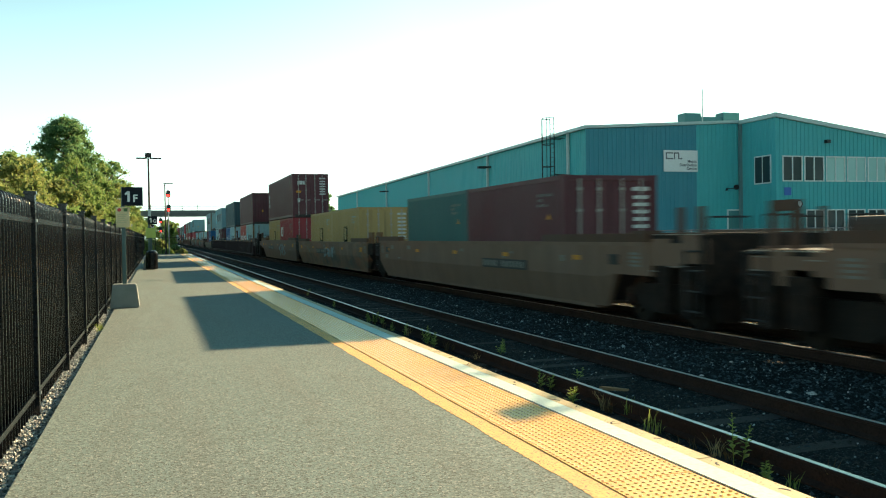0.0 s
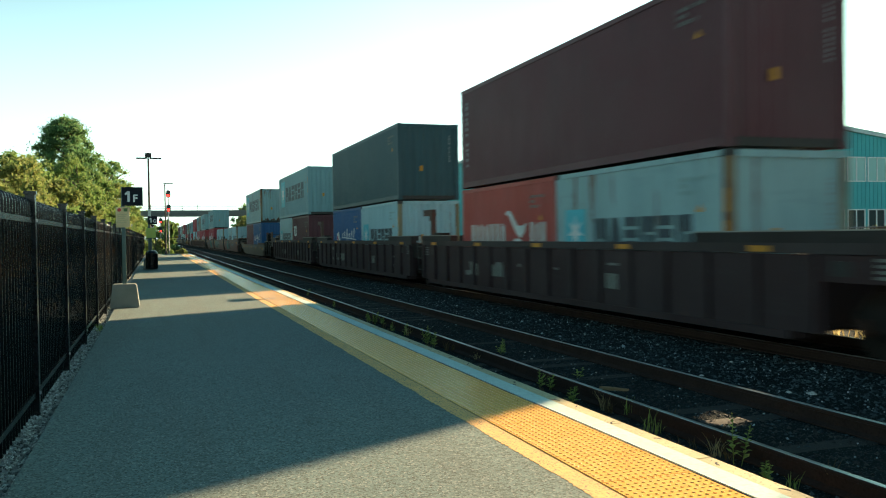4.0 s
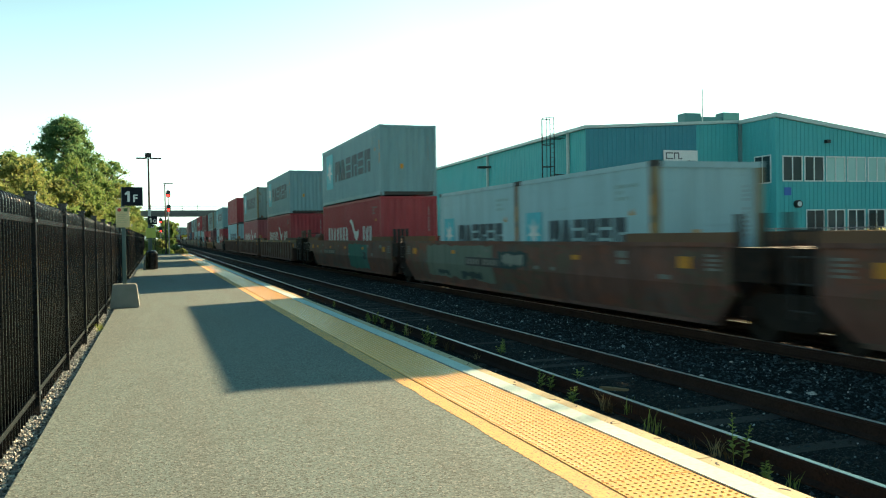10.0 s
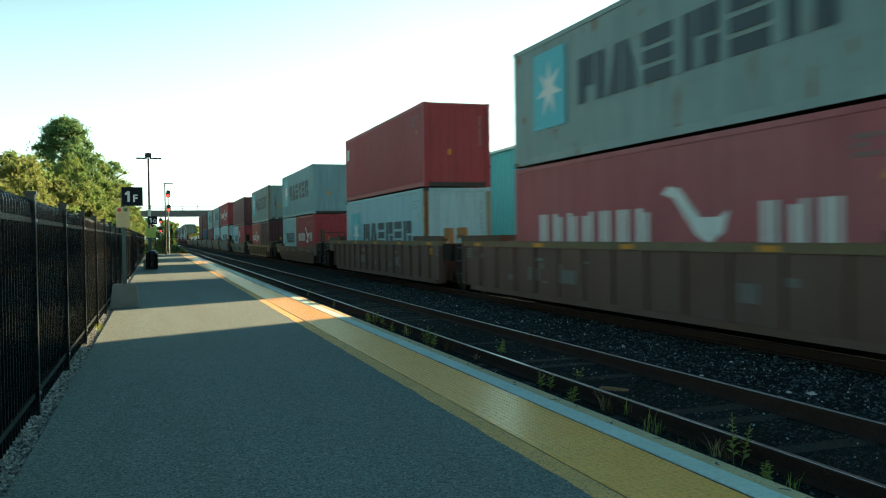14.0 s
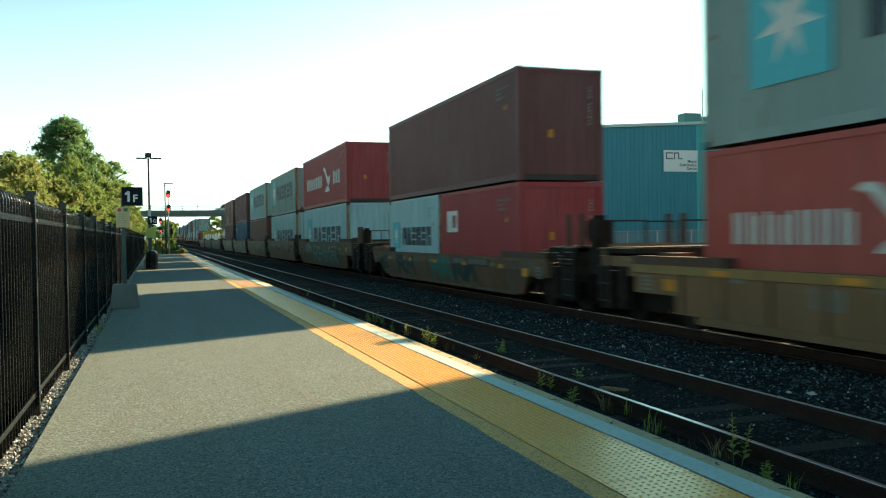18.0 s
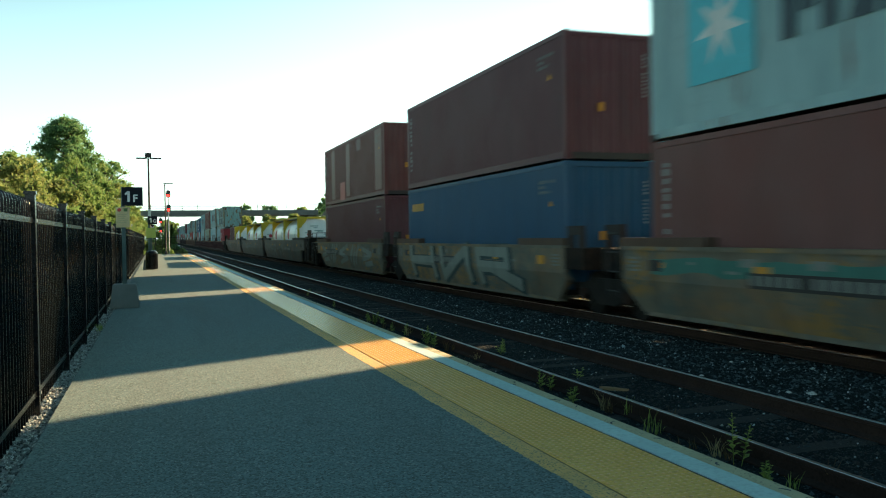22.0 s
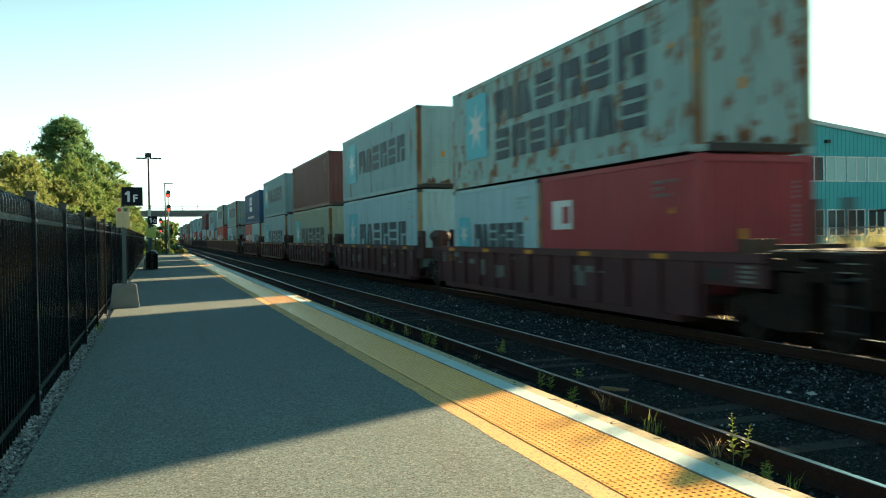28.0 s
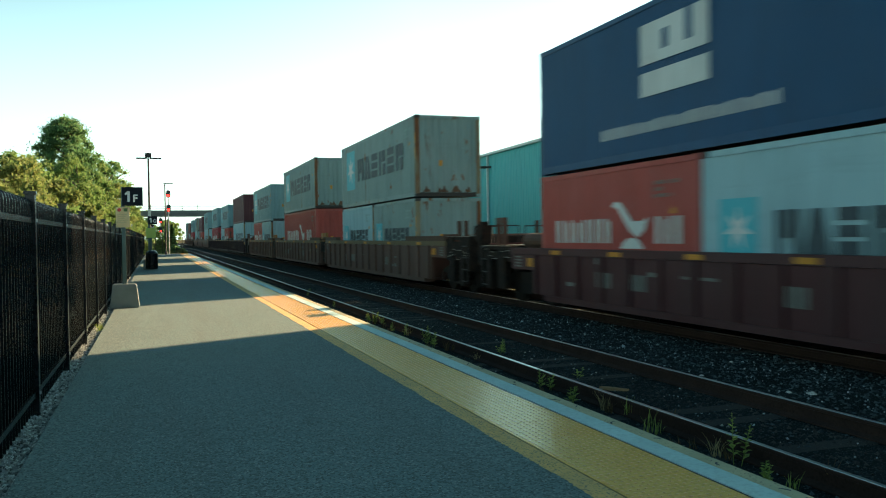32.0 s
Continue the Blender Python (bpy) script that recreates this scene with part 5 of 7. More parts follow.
def sprayed(s, side, xo):
    T, P, K = INK["teal_tag"], INK["pale_tag"], INK["dark_tag"]
    if s == 36.7:
        tag(side, xo, 7.4, 4.6, 0.70, 1.25, INK["blue_tag"], (5, 4, 3), 0.14)
    elif s == 55.7:
        tag(side, xo, 5.2, 2.2, 0.42, 1.38, INK["blue_tag"], (5, 3, 5), 0.11)
    elif s == 165.2:
        spray(side, xo, 11.4, 9.3, 0.42, 1.44, T, 1)
        spray(side, xo, 8.4, 6.7, 0.42, 1.44, K, 2)
    elif s == 184.85:
        spray(side, xo, 12.9, 7.3, 0.42, 1.49, INK["sage_tag"], 8)
        spray(side, xo - 0.004, 11.9, 10.9, 0.50, 0.72, K, 9)
        spray(side, xo - 0.004, 9.8, 8.2, 0.46, 0.74, K, 10)
        spray(side, xo - 0.012, 6.9, 5.1, 0.86, 1.36, K, 11)
        spray(side, xo - 0.016, 6.6, 5.3, 0.94, 1.28, P, 12)
    elif s == 204.5:
        spray(side, xo, 5.1, 1.5, 0.30, 1.455, T, 3)
        tag(side, xo - 0.004, 2.3, 1.7, 0.75, 1.15, K, (4,), 0.1)
    elif s == 328.2:
        tag(side, xo, 13.0, 11.8, 0.45, 1.06, K, (5,), 0.2)
        tag(side, xo, 10.6, 8.4, 0.4, 1.08, K, (2, 0), 0.2)
        tag(side, xo, 6.6, 4.6, 0.4, 1.08, T, (0, 2), 0.26)
        tag(side, xo, 4.5, 2.6, 0.45, 1.08, K, (2, 1), 0.26)
    elif s == 348.1:
        tag(side, xo, 10.5, 8.4, 0.85, 1.42, P, (5, 3, 4), 0.13)
        tag(side, xo, 8.1, 1.0, 0.34, 1.42, T, (2, 0, 2, 1, 0), 0.22)
        tag(side, xo - 0.012, 7.9, 1.2, 0.36, 1.40, INK["blue_tag"], (2, 0, 1, 2), 0.05)
    elif s == 363.3:
        spray(side, xo, 4.4, 1.8, 0.75, 1.26, K, 5)
        tag(side, xo - 0.004, 4.2, 2.0, 0.82, 1.22, P, (3, 4, 3), 0.14)
        tag(side, xo, 13.4, 9.5, 0.6, 1.3, T, (5, 3, 4, 5), 0.07)
    elif s == 378.7:
        spray(side, xo, 11.9, 6.2, 0.98, 1.34, T, 6)
        tag(side, xo, 5.6, 3.2, 0.5, 1.30, P, (5, 3), 0.08)
    elif s == 394.3:
        tag(side, xo - 0.008, 11.4, 1.9, 0.40, 1.46, P, (0, 1, 2), 0.30, 0.2)
        tag(side, xo, 11.25, 1.75, 0.36, 1.44, K, (0, 1, 2), 0.42, 0.2)
    elif s == 409.8:
        tag(side, xo, 12.6, 1.2, 0.40, 1.45, P, (4, 3, 5, 3, 4), 0.20, -0.1)
    elif s == 470.6:
        tag(side, xo, 9.9, 8.1, 0.35, 1.42, P, (5, 3, 4), 0.13)
        for k in range(5):
            tag(side, xo, 7.4 - 1.35 * k, 6.8 - 1.35 * k, 0.6 + 0.12 * (k % 3), 1.25, K, (3 + k % 3,), 0.1)
    elif s in (431.5, 450.8):
        tag(side, xo, 14.6, 8.4, 0.4, 1.35, INK["worn"], (2, 1, 0, 2), 0.12)
        tag(side, xo, 7.0, 5.0, 0.4, 1.35, INK["worn"], (3, 4), 0.07)


# Front of each load along the train at the start, well style, joined to the next unit, lower loads (front first), upper load.
CONSIST = [
    (-25.0, "tan", 0, 1, "", ""), (-6.5, "tan", 0, 0, "", ""),
    (16.8, "tan", 0, 1, "od e", ""), (36.7, "tan_tag", 0, 1, "yd y", ""), (55.7, "tan", 0, 0, "cd y", "T"),
    (79.75, "black", 1, 1, "gr h", "O"), (98.85, "black", 1, 1, "g b", "E"), (118.35, "black", 1, 0, "o g", "G"),
    (141.95, "tan_dark", 0, 0, "b ov", "Gr"),
    (165.2, "red", 0, 1, "g gr", ""), (184.85, "red", 0, 1, "g g", ""), (204.5, "red", 0, 0, "H", "G"),
    (228.4, "brown", 1, 1, "H", "G"), (247.55, "brown", 1, 1, "Hf", "Gd"), (267.3, "brown", 1, 0, "Gw", "R"),
    (288.4, "red", 0, 0, "hr g", "G"), (308.5, "ochre", 1, 0, "ov h", "Gd"), (328.2, "tag", 0, 0, "c g", "Od"),
    (348.1, "tag", 0, 1, "Gw", "H"), (363.3, "tan_tag", 0, 1, "Gw", "Gd"), (378.7, "pale_tag", 0, 1, "Ob", "Gr"), (394.3, "pale_tag", 0, 1, "Bb", "O"), (409.8, "pale_tag", 0, 0, "O", "Op"),
    (431.5, "grey_tag", 0, 1, "tank tank", ""), (450.8, "grey_tag", 0, 1, "tank tank", ""), (470.6, "faded", 0, 0, "tankb ov", ""),
    (492.5, "maroon", 1, 1, "c g", "Gs"), (508.3, "maroon", 1, 1, "Gw", "Gr"), (524.0, "maroon", 1, 1, "Gy", "Ob"), (539.7, "maroon", 1, 1, "Gk", "G"), (555.0, "maroon", 1, 0, "g h", "N"),
    (577.2, "brown", 1, 1, "gb g", "Gd"), (596.6, "brown", 1, 1, "Ho", "Gd"), (615.9, "brown", 1, 0, "g h", "G"),
    (637.5, "black", 1, 1, "Gw", "O"), (656.8, "black", 1, 1, "h g", "G"), (676.1, "black", 1, 0, "H", "G"),
    (699.0, "red", 0, 1, "Gw", "G"), (718.3, "red", 0, 1, "h o", "O"), (737.6, "red", 0, 0, "Gw", "Gd"),
    (760.0, "brown", 1, 1, "H", "G"), (779.3, "brown", 1, 1, "g ov", "Ob"), (798.6, "brown", 1, 0, "Gw", "G"),
]


WALL_TOP = {"maroon": 1.42, "tag": 1.50, "pale_tag": 1.50, "tan_tag": 1.52}


def build_train():
    n = len(CONSIST)
    spans = []          # outer wall end, deep wall end, and the same at the rear
    for k, (s, col, rib, joined, low, up) in enumerate(CONSIST):
        nxt = CONSIST[k + 1][0] - s if k + 1 < n else 22.0
        prv = s - CONSIST[k - 1][0] if k else 22.0
        before = bool(k and CONSIST[k - 1][3])
        short = (joined and nxt < 17) or (before and prv < 17)
        lone = not joined and not before and nxt < 21
        kind = "short" if short else "lone" if lone else "long"
        y0 = {"short": -0.3, "lone": -0.5, "long": -2.4}[kind] if before else {"short": -0.4, "lone": -0.5, "long": -2.2}[kind]
        y1 = {"short": 12.9, "lone": 12.7, "long": 15.4}[kind] if joined else {"short": 12.2, "lone": 12.7, "long": 14.0}[kind]
        spans.append((s, s + y0 - (0.0 if before else 1.5), s + y0, s + y1, s + y1 + (0.0 if joined else 1.3), 1.17 if lone or col == "tan_dark" else WALL_TOP.get(col, 1.58)))
    for k, (s, col, rib, joined, low, up) in enumerate(CONSIST):
        gf = spans[k][1] - spans[k - 1][4] if k else 4.5
        gr = spans[k + 1][1] - spans[k][4] if k + 1 < n else 4.5
        well(s, [y - s for y in spans[k][1:5]], spans[k][5], col, rib, bool(k and CONSIST[k - 1][3]), bool(joined), gf, gr, k)
        z, y = 0.50, s
        for key in low.split():
            load(key, y, z)
            y += L20 + 0.076
        if up:
            first = low.split()[0]
            hi = H8 if first in ("tank", "tankb") or STYLE[first][1] == H8 else H9
            load(up, s, z + hi + 0.03)


build_train()

# ---- warehouse ----
U = Vector((0.0351, 0.9994, 0))
Wv = Vector((0.9994, -0.0351, 0))
A0 = Vector((24.575, 44.55, 0))
BASE = Matrix(((Wv.x, U.x, 0, A0.x), (Wv.y, U.y, 0, A0.y), (0, 0, 1, 0), (0, 0, 0, 1)))
wh = thing("warehouse", BASE, "teal ribbed metal warehouse with white-framed office windows", "building")
EAVE, LEN = 8.03, 86.2


def ribs(length, place, zfun, pitch=0.305):
    """Ribbed metal siding along u; zfun(u) is its top."""
    bm = bmesh.new()
    n = max(1, round(length / pitch))
    p = length / n
    prev = None
    for k in range(n):
        for f, d in ((0.0, 0.0), (0.72, 0.0), (0.80, 0.032), (0.92, 0.032)):
            u = k * p + f * p
            cur = bm.verts.new(place(u, d, -0.6)), bm.verts.new(place(u, d, zfun(u)))
            if prev:
                bm.faces.new((prev[0], cur[0], cur[1], prev[1]))
            prev = cur
    cur = bm.verts.new(place(length, 0, -0.6)), bm.verts.new(place(length, 0, zfun(length)))
    bm.faces.new((prev[0], cur[0], cur[1], prev[1]))
    bmesh.ops.recalc_face_normals(bm, faces=bm.faces)
    return bm


W1, SPAN = 10.95, 15.0
PIPE = paint("grey_green_pipe", (0.13, 0.24, 0.25), 0.0, 0.2, 0.5)
part("wall", ribs(LEN, lambda u, d, z: (-d, LEN - u, z), lambda u: EAVE), M["teal"], wh)
part("wall", ribs(7.69, lambda u, d, z: (u, -d, z), lambda u: EAVE + u * 0.055), M["teal_blue"], wh, "blue-teal ribbed wall panel")
part("wall", ribs(W1 - 7.69, lambda u, d, z: (7.69 + u, -d, z), lambda u: EAVE + (7.69 + u) * 0.055), M["teal"], wh)
part("wall", B((SPAN - 0.2, SPAN, 0, LEN, -0.6, 7.3)), M["teal"], wh)
part("wall", B((0.1, SPAN - 0.2, LEN - 0.2, LEN, -0.6, 7.3)), M["teal"], wh)
bm = bmesh.new()
extrude(bm, [(-0.12, EAVE + 0.02), (11.0, EAVE + 0.625), (SPAN + 0.1, 7.3), (SPAN + 0.1, 7.48), (11.0, EAVE + 0.805), (-0.12, EAVE + 0.2)], "y", -0.12, LEN + 0.1)
part("roof", bm, M["roof_edge"], wh)
part("gutter", B((-0.26, -0.12, -0.12, LEN + 0.1, EAVE - 0.02, EAVE + 0.17)), M["roof_edge"], wh)
for k, y in enumerate((2.2, 16.8, 33.7, 52.0, 70.0)):
    part("downspout", B((-0.20, -0.05, y - 0.08, y + 0.08, -0.5, EAVE)), M["roof_edge"], wh)
for y in (16.3, 51.2):
    bm = B((-0.75, -0.03, y - 0.1, y + 0.1, 7.0, 7.14), (-1.1, -0.5, y - 0.2, y + 0.2, 6.96, 7.12))
    part("wall_lamp", bm, M["dark_steel"], wh)
# access ladder with cage
bm = bmesh.new()
for y in (2.85, 3.45):
    bar(bm, (-0.75, y, 1.0), (-0.75, y, 9.1), 0.035, 6)
for k in range(26):
    bar(bm, (-0.75, 2.85, 1.2 + 0.3 * k), (-0.75, 3.45, 1.2 + 0.3 * k), 0.014, 5)
part("ladder", bm, M["dark_steel"], wh)
bm = bmesh.new()
for z in (3.2, 4.6, 6.0, 7.4, 9.05):
    pts = [(-0.75, 2.8, z), (-1.3, 2.78, z), (-1.42, 3.15, z), (-1.3, 3.52, z), (-0.75, 3.5, z)]
    for a, b in zip(pts, pts[1:]):
        bar(bm, a, b, 0.025, 5)
for x, y in ((-1.3, 2.78), (-1.42, 3.15), (-1.3, 3.52)):
    bar(bm, (x, y, 3.2), (x, y, 9.05), 0.02, 5)
for z in (3.2, 5.5, 7.8):
    bar(bm, (-0.75, 2.85, z), (0, 2.85, z), 0.03, 5)
    bar(bm, (-0.75, 3.45, z), (0, 3.45, z), 0.03, 5)
part("ladder_cage", bm, M["dark_steel"], wh)
# office block standing forward of the end wall
PY = -3.37
OW = 24.0
def oz(u):
    return 8.68 - u * 0.135
part("wall", ribs(3.37, lambda u, d, z: (W1 - d, -u, z), lambda u: 8.68), M["teal"], wh)
part("roof", B((W1 + 0.05, W1 + OW, PY + 0.1, 6.0, 5.3, 5.6)), M["roof_edge"], wh)

def office_front():
    """Front wall in strips round its window openings, ribbed as the rest."""
    bm = bmesh.new()
    tops = [(0.42 + 1.595 * k, 0.42 + 1.595 * k + 1.47, 4.70, 6.26) for k in range(9)]
    lows = [(2.12 + 1.56 * k, 2.12 + 1.56 * k + 1.36, 1.35, 3.0) for k in range(8)]
    holes = tops + lows
    p = 0.305
    n = int(OW / p)
    cuts = sorted({0.0, OW, *[h[0] for h in holes], *[h[1] for h in holes], *[k * p for k in range(n)], *[k * p + 0.24 for k in range(n)]})
    for a, b in zip(cuts, cuts[1:]):
        mid = (a + b) / 2
        d = 0.032 if (mid % p) > 0.24 else 0.0
        blocks, z = [], -0.6
        for h in sorted((h for h in holes if h[0] - 1e-6 < mid < h[1] + 1e-6), key=lambda h: h[2]):
            blocks.append((z, h[2]))
            z = h[3]
        blocks.append((z, oz(mid)))
        for z0, z1 in blocks:
            box(bm, W1 + a, W1 + b, PY - d, PY + 0.15, z0, z1)
    part("wall", bm, M["teal"], wh)
    for k, h in enumerate(holes):
        x0, x1, z0, z1 = W1 + h[0], W1 + h[1], h[2], h[3]
        y = PY
        w = part("window", B((x0, x1, y - 0.05, y + 0.05, z1 - 0.07, z1), (x0, x1, y - 0.05, y + 0.05, z0, z0 + 0.07), (x0, x0 + 0.07, y - 0.05, y + 0.05, z0 + 0.07, z1 - 0.07), (x1 - 0.07, x1, y - 0.05, y + 0.05, z0 + 0.07, z1 - 0.07)), M["window_frame"], wh)
        xm = (x0 + x1) / 2
        part("mullion", B((xm - 0.035, xm + 0.035, y - 0.045, y + 0.045, z0 + 0.07, z1 - 0.07)), M["window_frame"], w)
        g = M["blind"] if (k in (2, 3, 4, 5, 7)) else M["glass"]
        part("pane", B((x0 + 0.07, xm - 0.035, y, y + 0.02, z0 + 0.07, z1 - 0.07)), g, w)
        part("pane", B((xm + 0.035, x1 - 0.07, y, y + 0.02, z0 + 0.07, z1 - 0.07)), g, w)


office_front()
bm = bmesh.new()
extrude(bm, [(W1 - 0.15, oz(-0.15) - 0.12), (W1 + OW, oz(OW) - 0.12), (W1 + OW, oz(OW) + 0.14), (W1 - 0.15, oz(-0.15) + 0.14)], "y", PY - 0.16, PY + 0.2)
part("roof_trim", bm, M["roof_edge"], wh)
part("roof_trim", B((W1 - 0.15, W1 + 0.1, PY + 0.2, 0.1, 8.56, 8.82)), M["roof_edge"], wh)
part("roof", B((W1 + 0.1, W1 + 1.2, PY + 0.2, 0.0, 8.3, 8.5)), M["roof_edge"], wh)
part("downspout", B((W1 - 0.22, W1 - 0.04, -0.24, -0.06, -0.5, 8.53)), PIPE, wh, "grey-green weathered downspout")
# side window of the office
x = W1
w = part("window", B((x - 0.06, x + 0.05, -2.93, -1.40, 6.28, 6.36), (x - 0.06, x + 0.05, -2.93, -1.40, 4.62, 4.70), (x - 0.06, x + 0.05, -2.93, -2.86, 4.70, 6.28), (x - 0.06, x + 0.05, -1.47, -1.40, 4.70, 6.28), (x - 0.06, x + 0.05, -2.19, -2.13, 4.70, 6.28)), M["window_frame"], wh)
part("pane", B((x - 0.045, x - 0.035, -2.86, -2.19, 4.70, 6.28)), M["glass"], w)
part("pane", B((x - 0.045, x - 0.035, -2.13, -1.47, 4.70, 6.28)), M["glass"], w)
# door in the end wall
d = part("door", B((9.96, 11.0 - 0.06, -0.05, 0.05, 0.5, 3.05)), M["teal_dark"], wh, "dark service door")
part("door_frame", B((9.88, 9.96, -0.08, 0.0, 0.5, 3.13), (9.96, 10.8, -0.08, 0.0, 3.05, 3.13)), M["window_frame"], d)
bm = bmesh.new()
bar(bm, (9.45, -0.62, 4.42), (10.55, -0.10, 4.48), 0.028, 6)
bar(bm, (9.45, -0.62, 4.30), (9.45, -0.62, 4.44), 0.09, 8, 0.03)
bar(bm, (10.55, -0.16, 4.55), (10.55, -0.03, 4.55), 0.16, 12)
part("entry_lamp", bm, M["dark_steel"], wh, "lamp on a thin wall arm")
part("wall_lamp", B((W1 + 3.5, W1 + 3.75, PY - 0.3, PY - 0.03, 7.05, 7.25)), M["dark_steel"], wh)
part("wall_plate", B((W1 + 0.52, W1 + 1.02, PY - 0.06, PY - 0.035, 3.86, 4.34)), M["blue_sign"], wh, "small blue wall sign")
bm = bmesh.new()
bar(bm, (W1 + 1.42, PY - 0.30, 3.33), (W1 + 1.42, PY - 0.03, 3.33), 0.23, 16)
bell = part("flood_lamp", bm, M["dark_steel"], wh, "round dark lamp with a pale lens")
bm = bmesh.new()
bar(bm, (W1 + 1.42, PY - 0.33, 3.33), (W1 + 1.42, PY - 0.30, 3.33), 0.15, 16)
part("lens", bm, M["window_frame"], bell)
part("trim", B((-0.05, 0.0, -0.05, 0.0, -0.6, EAVE)), M["teal"], wh)
# company sign
sg = thing("wall_sign", BASE, "white metal company sign on the warehouse wall", "sign")
part("board", B((5.3, 7.7, -0.11, -0.04, 5.5, 6.83)), M["sign_white"], sg)
part("logo_shape", B((5.42, 5.50, -0.122, -0.11, 6.32, 6.64), (5.42, 5.95, -0.122, -0.11, 6.62, 6.69), (5.42, 5.95, -0.122, -0.11, 6.27, 6.34), (6.0, 6.07, -0.122, -0.11, 6.27, 6.69), (6.07, 6.35, -0.122, -0.11, 6.62, 6.69), (6.30, 6.37, -0.122, -0.11, 6.27, 6.62), (6.37, 6.6, -0.122, -0.11, 6.27, 6.34)), M["grey_ink"], sg, "dark plain logo shape")
for k, tx in enumerate(("Metals", "Distribution", "Centre")):
    words(tx, 0.25, M["grey_ink"], sg, pose(7.62, -0.114, 6.06 - 0.22 * k, 90, 0, 0), "RIGHT")
# roof plant and mast
hv = thing("rooftop_unit", BASE, "green-grey rooftop ventilation unit", "air unit")
part("casing", B((8.55, 9.75, 2.5, 3.4, 8.6, 9.60)), M["teal_dark"], hv)
part("casing", B((11.5, 12.75, 2.5, 3.4, 8.6, 9.72)), M["teal_dark"], hv)
part("duct", B((9.75, 11.5, 2.7, 3.3, 8.6, 9.42)), M["teal_dark"], hv)
mast = thing("roof_mast", BASE, "thin pale antenna mast on the roof", "antenna")
bm = bmesh.new()
bar(bm, (9.8, 2.4, 8.5), (9.8, 2.4, 11.2), 0.045, 6)
part("pole", bm, M["window_frame"], mast)

# ---- bridge ----
br = thing("road_bridge", pose(0, 235, 0, 0, 0, 0), "grey concrete road bridge with railing over the tracks", "bridge")
part("deck", B((-45, 75, 0, 9, 8.0, 9.3)), M["bridge"], br)
part("fascia", B((-45, 75, -0.25, 0, 8.7, 9.5)), M["bridge"], br)
for k in range(31):
    part("railing_post", B((-45 + 4 * k - 0.06, -45 + 4 * k + 0.06, -0.16, -0.04, 9.5, 11.0)), M["dark_steel"], br)
for z in (10.0, 10.5, 10.95):
    part("railing_bar", B((-45, 75, -0.13, -0.07, z, z + 0.07)), M["dark_steel"], br)
for x in (-4.0, 18.5, 42.0):
    part("pier", B((x - 0.8, x + 0.8, 1, 8, -0.6, 8.0)), M["bridge"], br)
for x0, x1 in ((-900, -16), (60, 900)):
    tagged(part("road_embankment", B((x0, x1, 234.5, 245, -0.6, 9.28)), M["soil"]), "earth embankment carrying the road to the bridge", "embankment", kind="structure")


def vehicle(name, length, height, paint_m, label):
    v = thing(name, None, label, "car", "cars on the bridge")
    h = length / 2
    bm = bmesh.new()
    extrude(bm, [(-h, 0.35), (h, 0.35), (h, 0.85), (h * 0.55, 0.98), (h * 0.30, height), (-h * 0.82, height), (-h, 0.95)], "y", -0.88, 0.88)
    body = part("body", bm, paint_m, v)
    bm = bmesh.new()
    extrude(bm, [(h * 0.46, 1.02), (h * 0.27, height - 0.1), (-h * 0.76, height - 0.1), (-h * 0.86, 1.02)], "y", -0.89, 0.89)
    part("side_window", bm, M["glass"], body, "dark side windows")
    for x in (-h * 0.62, h * 0.62):
        for y in (-0.8, 0.8):
            bm = bmesh.new()
            bar(bm, (x, y - 0.11, 0.33), (x, y + 0.11, 0.33), 0.33, 16)
            part("wheel", bm, M["dark_steel"], v)
    return v


VEHICLES = [
    (vehicle("car", 4.9, 1.65, plain("silver_green_car", (0.22, 0.27, 0.26), 0.3), "grey-green estate car driving over the bridge"), 238.0, (2.6, 10.6), 18.9),
    (vehicle("van", 5.9, 2.05, plain("pale_van", (0.45, 0.50, 0.50), 0.3), "pale grey van driving over the bridge"), 241.5, (17.9, 20.6), -17.7),
]

# ---- fence ----
FX, FS = -1.14, 2.95
fn = thing("picket_fence", None, "black ornamental steel picket fence beside the platform", "fence")
post = mesh_of("fence_post", B((-0.045, 0.045, -0.045, 0.045, -0.3, 2.22), (-0.055, 0.055, -0.055, 0.055, 2.22, 2.25)), M["black_paint"])
rail_m = mesh_of("fence_rail", B((-0.022, 0.022, 0.038, FS - 0.038, 0, 0.050)), M["black_paint"])
bolt_m = mesh_of("bolt", B((0.045, 0.058, -0.014, 0.014, -0.014, 0.014)), M["steel"])
FLARE = [(0.0, 0.12), (0.0, 2.09), (-0.004, 2.125), (-0.014, 2.158), (-0.032, 2.178), (-0.052, 2.175), (-0.066, 2.152), (-0.070, 2.12)]


def picket_on(bm, x, y):
    """A tube whose top bends over away from the platform."""
    prev = None
    for px, pz in FLARE:
        cur = [bm.verts.new((x + px + dx, y + dy, pz)) for dx, dy in ((-0.0145, -0.0115), (0.0145, -0.0115), (0.0145, 0.0115), (-0.0145, 0.0115))]
        if prev:
            for k in range(4):
                j = (k + 1) % 4
                bm.faces.new((prev[k], prev[j], cur[j], cur[k]))
        else:
            bm.faces.new(cur[::-1])
        prev = cur
    bm.faces.new(prev)


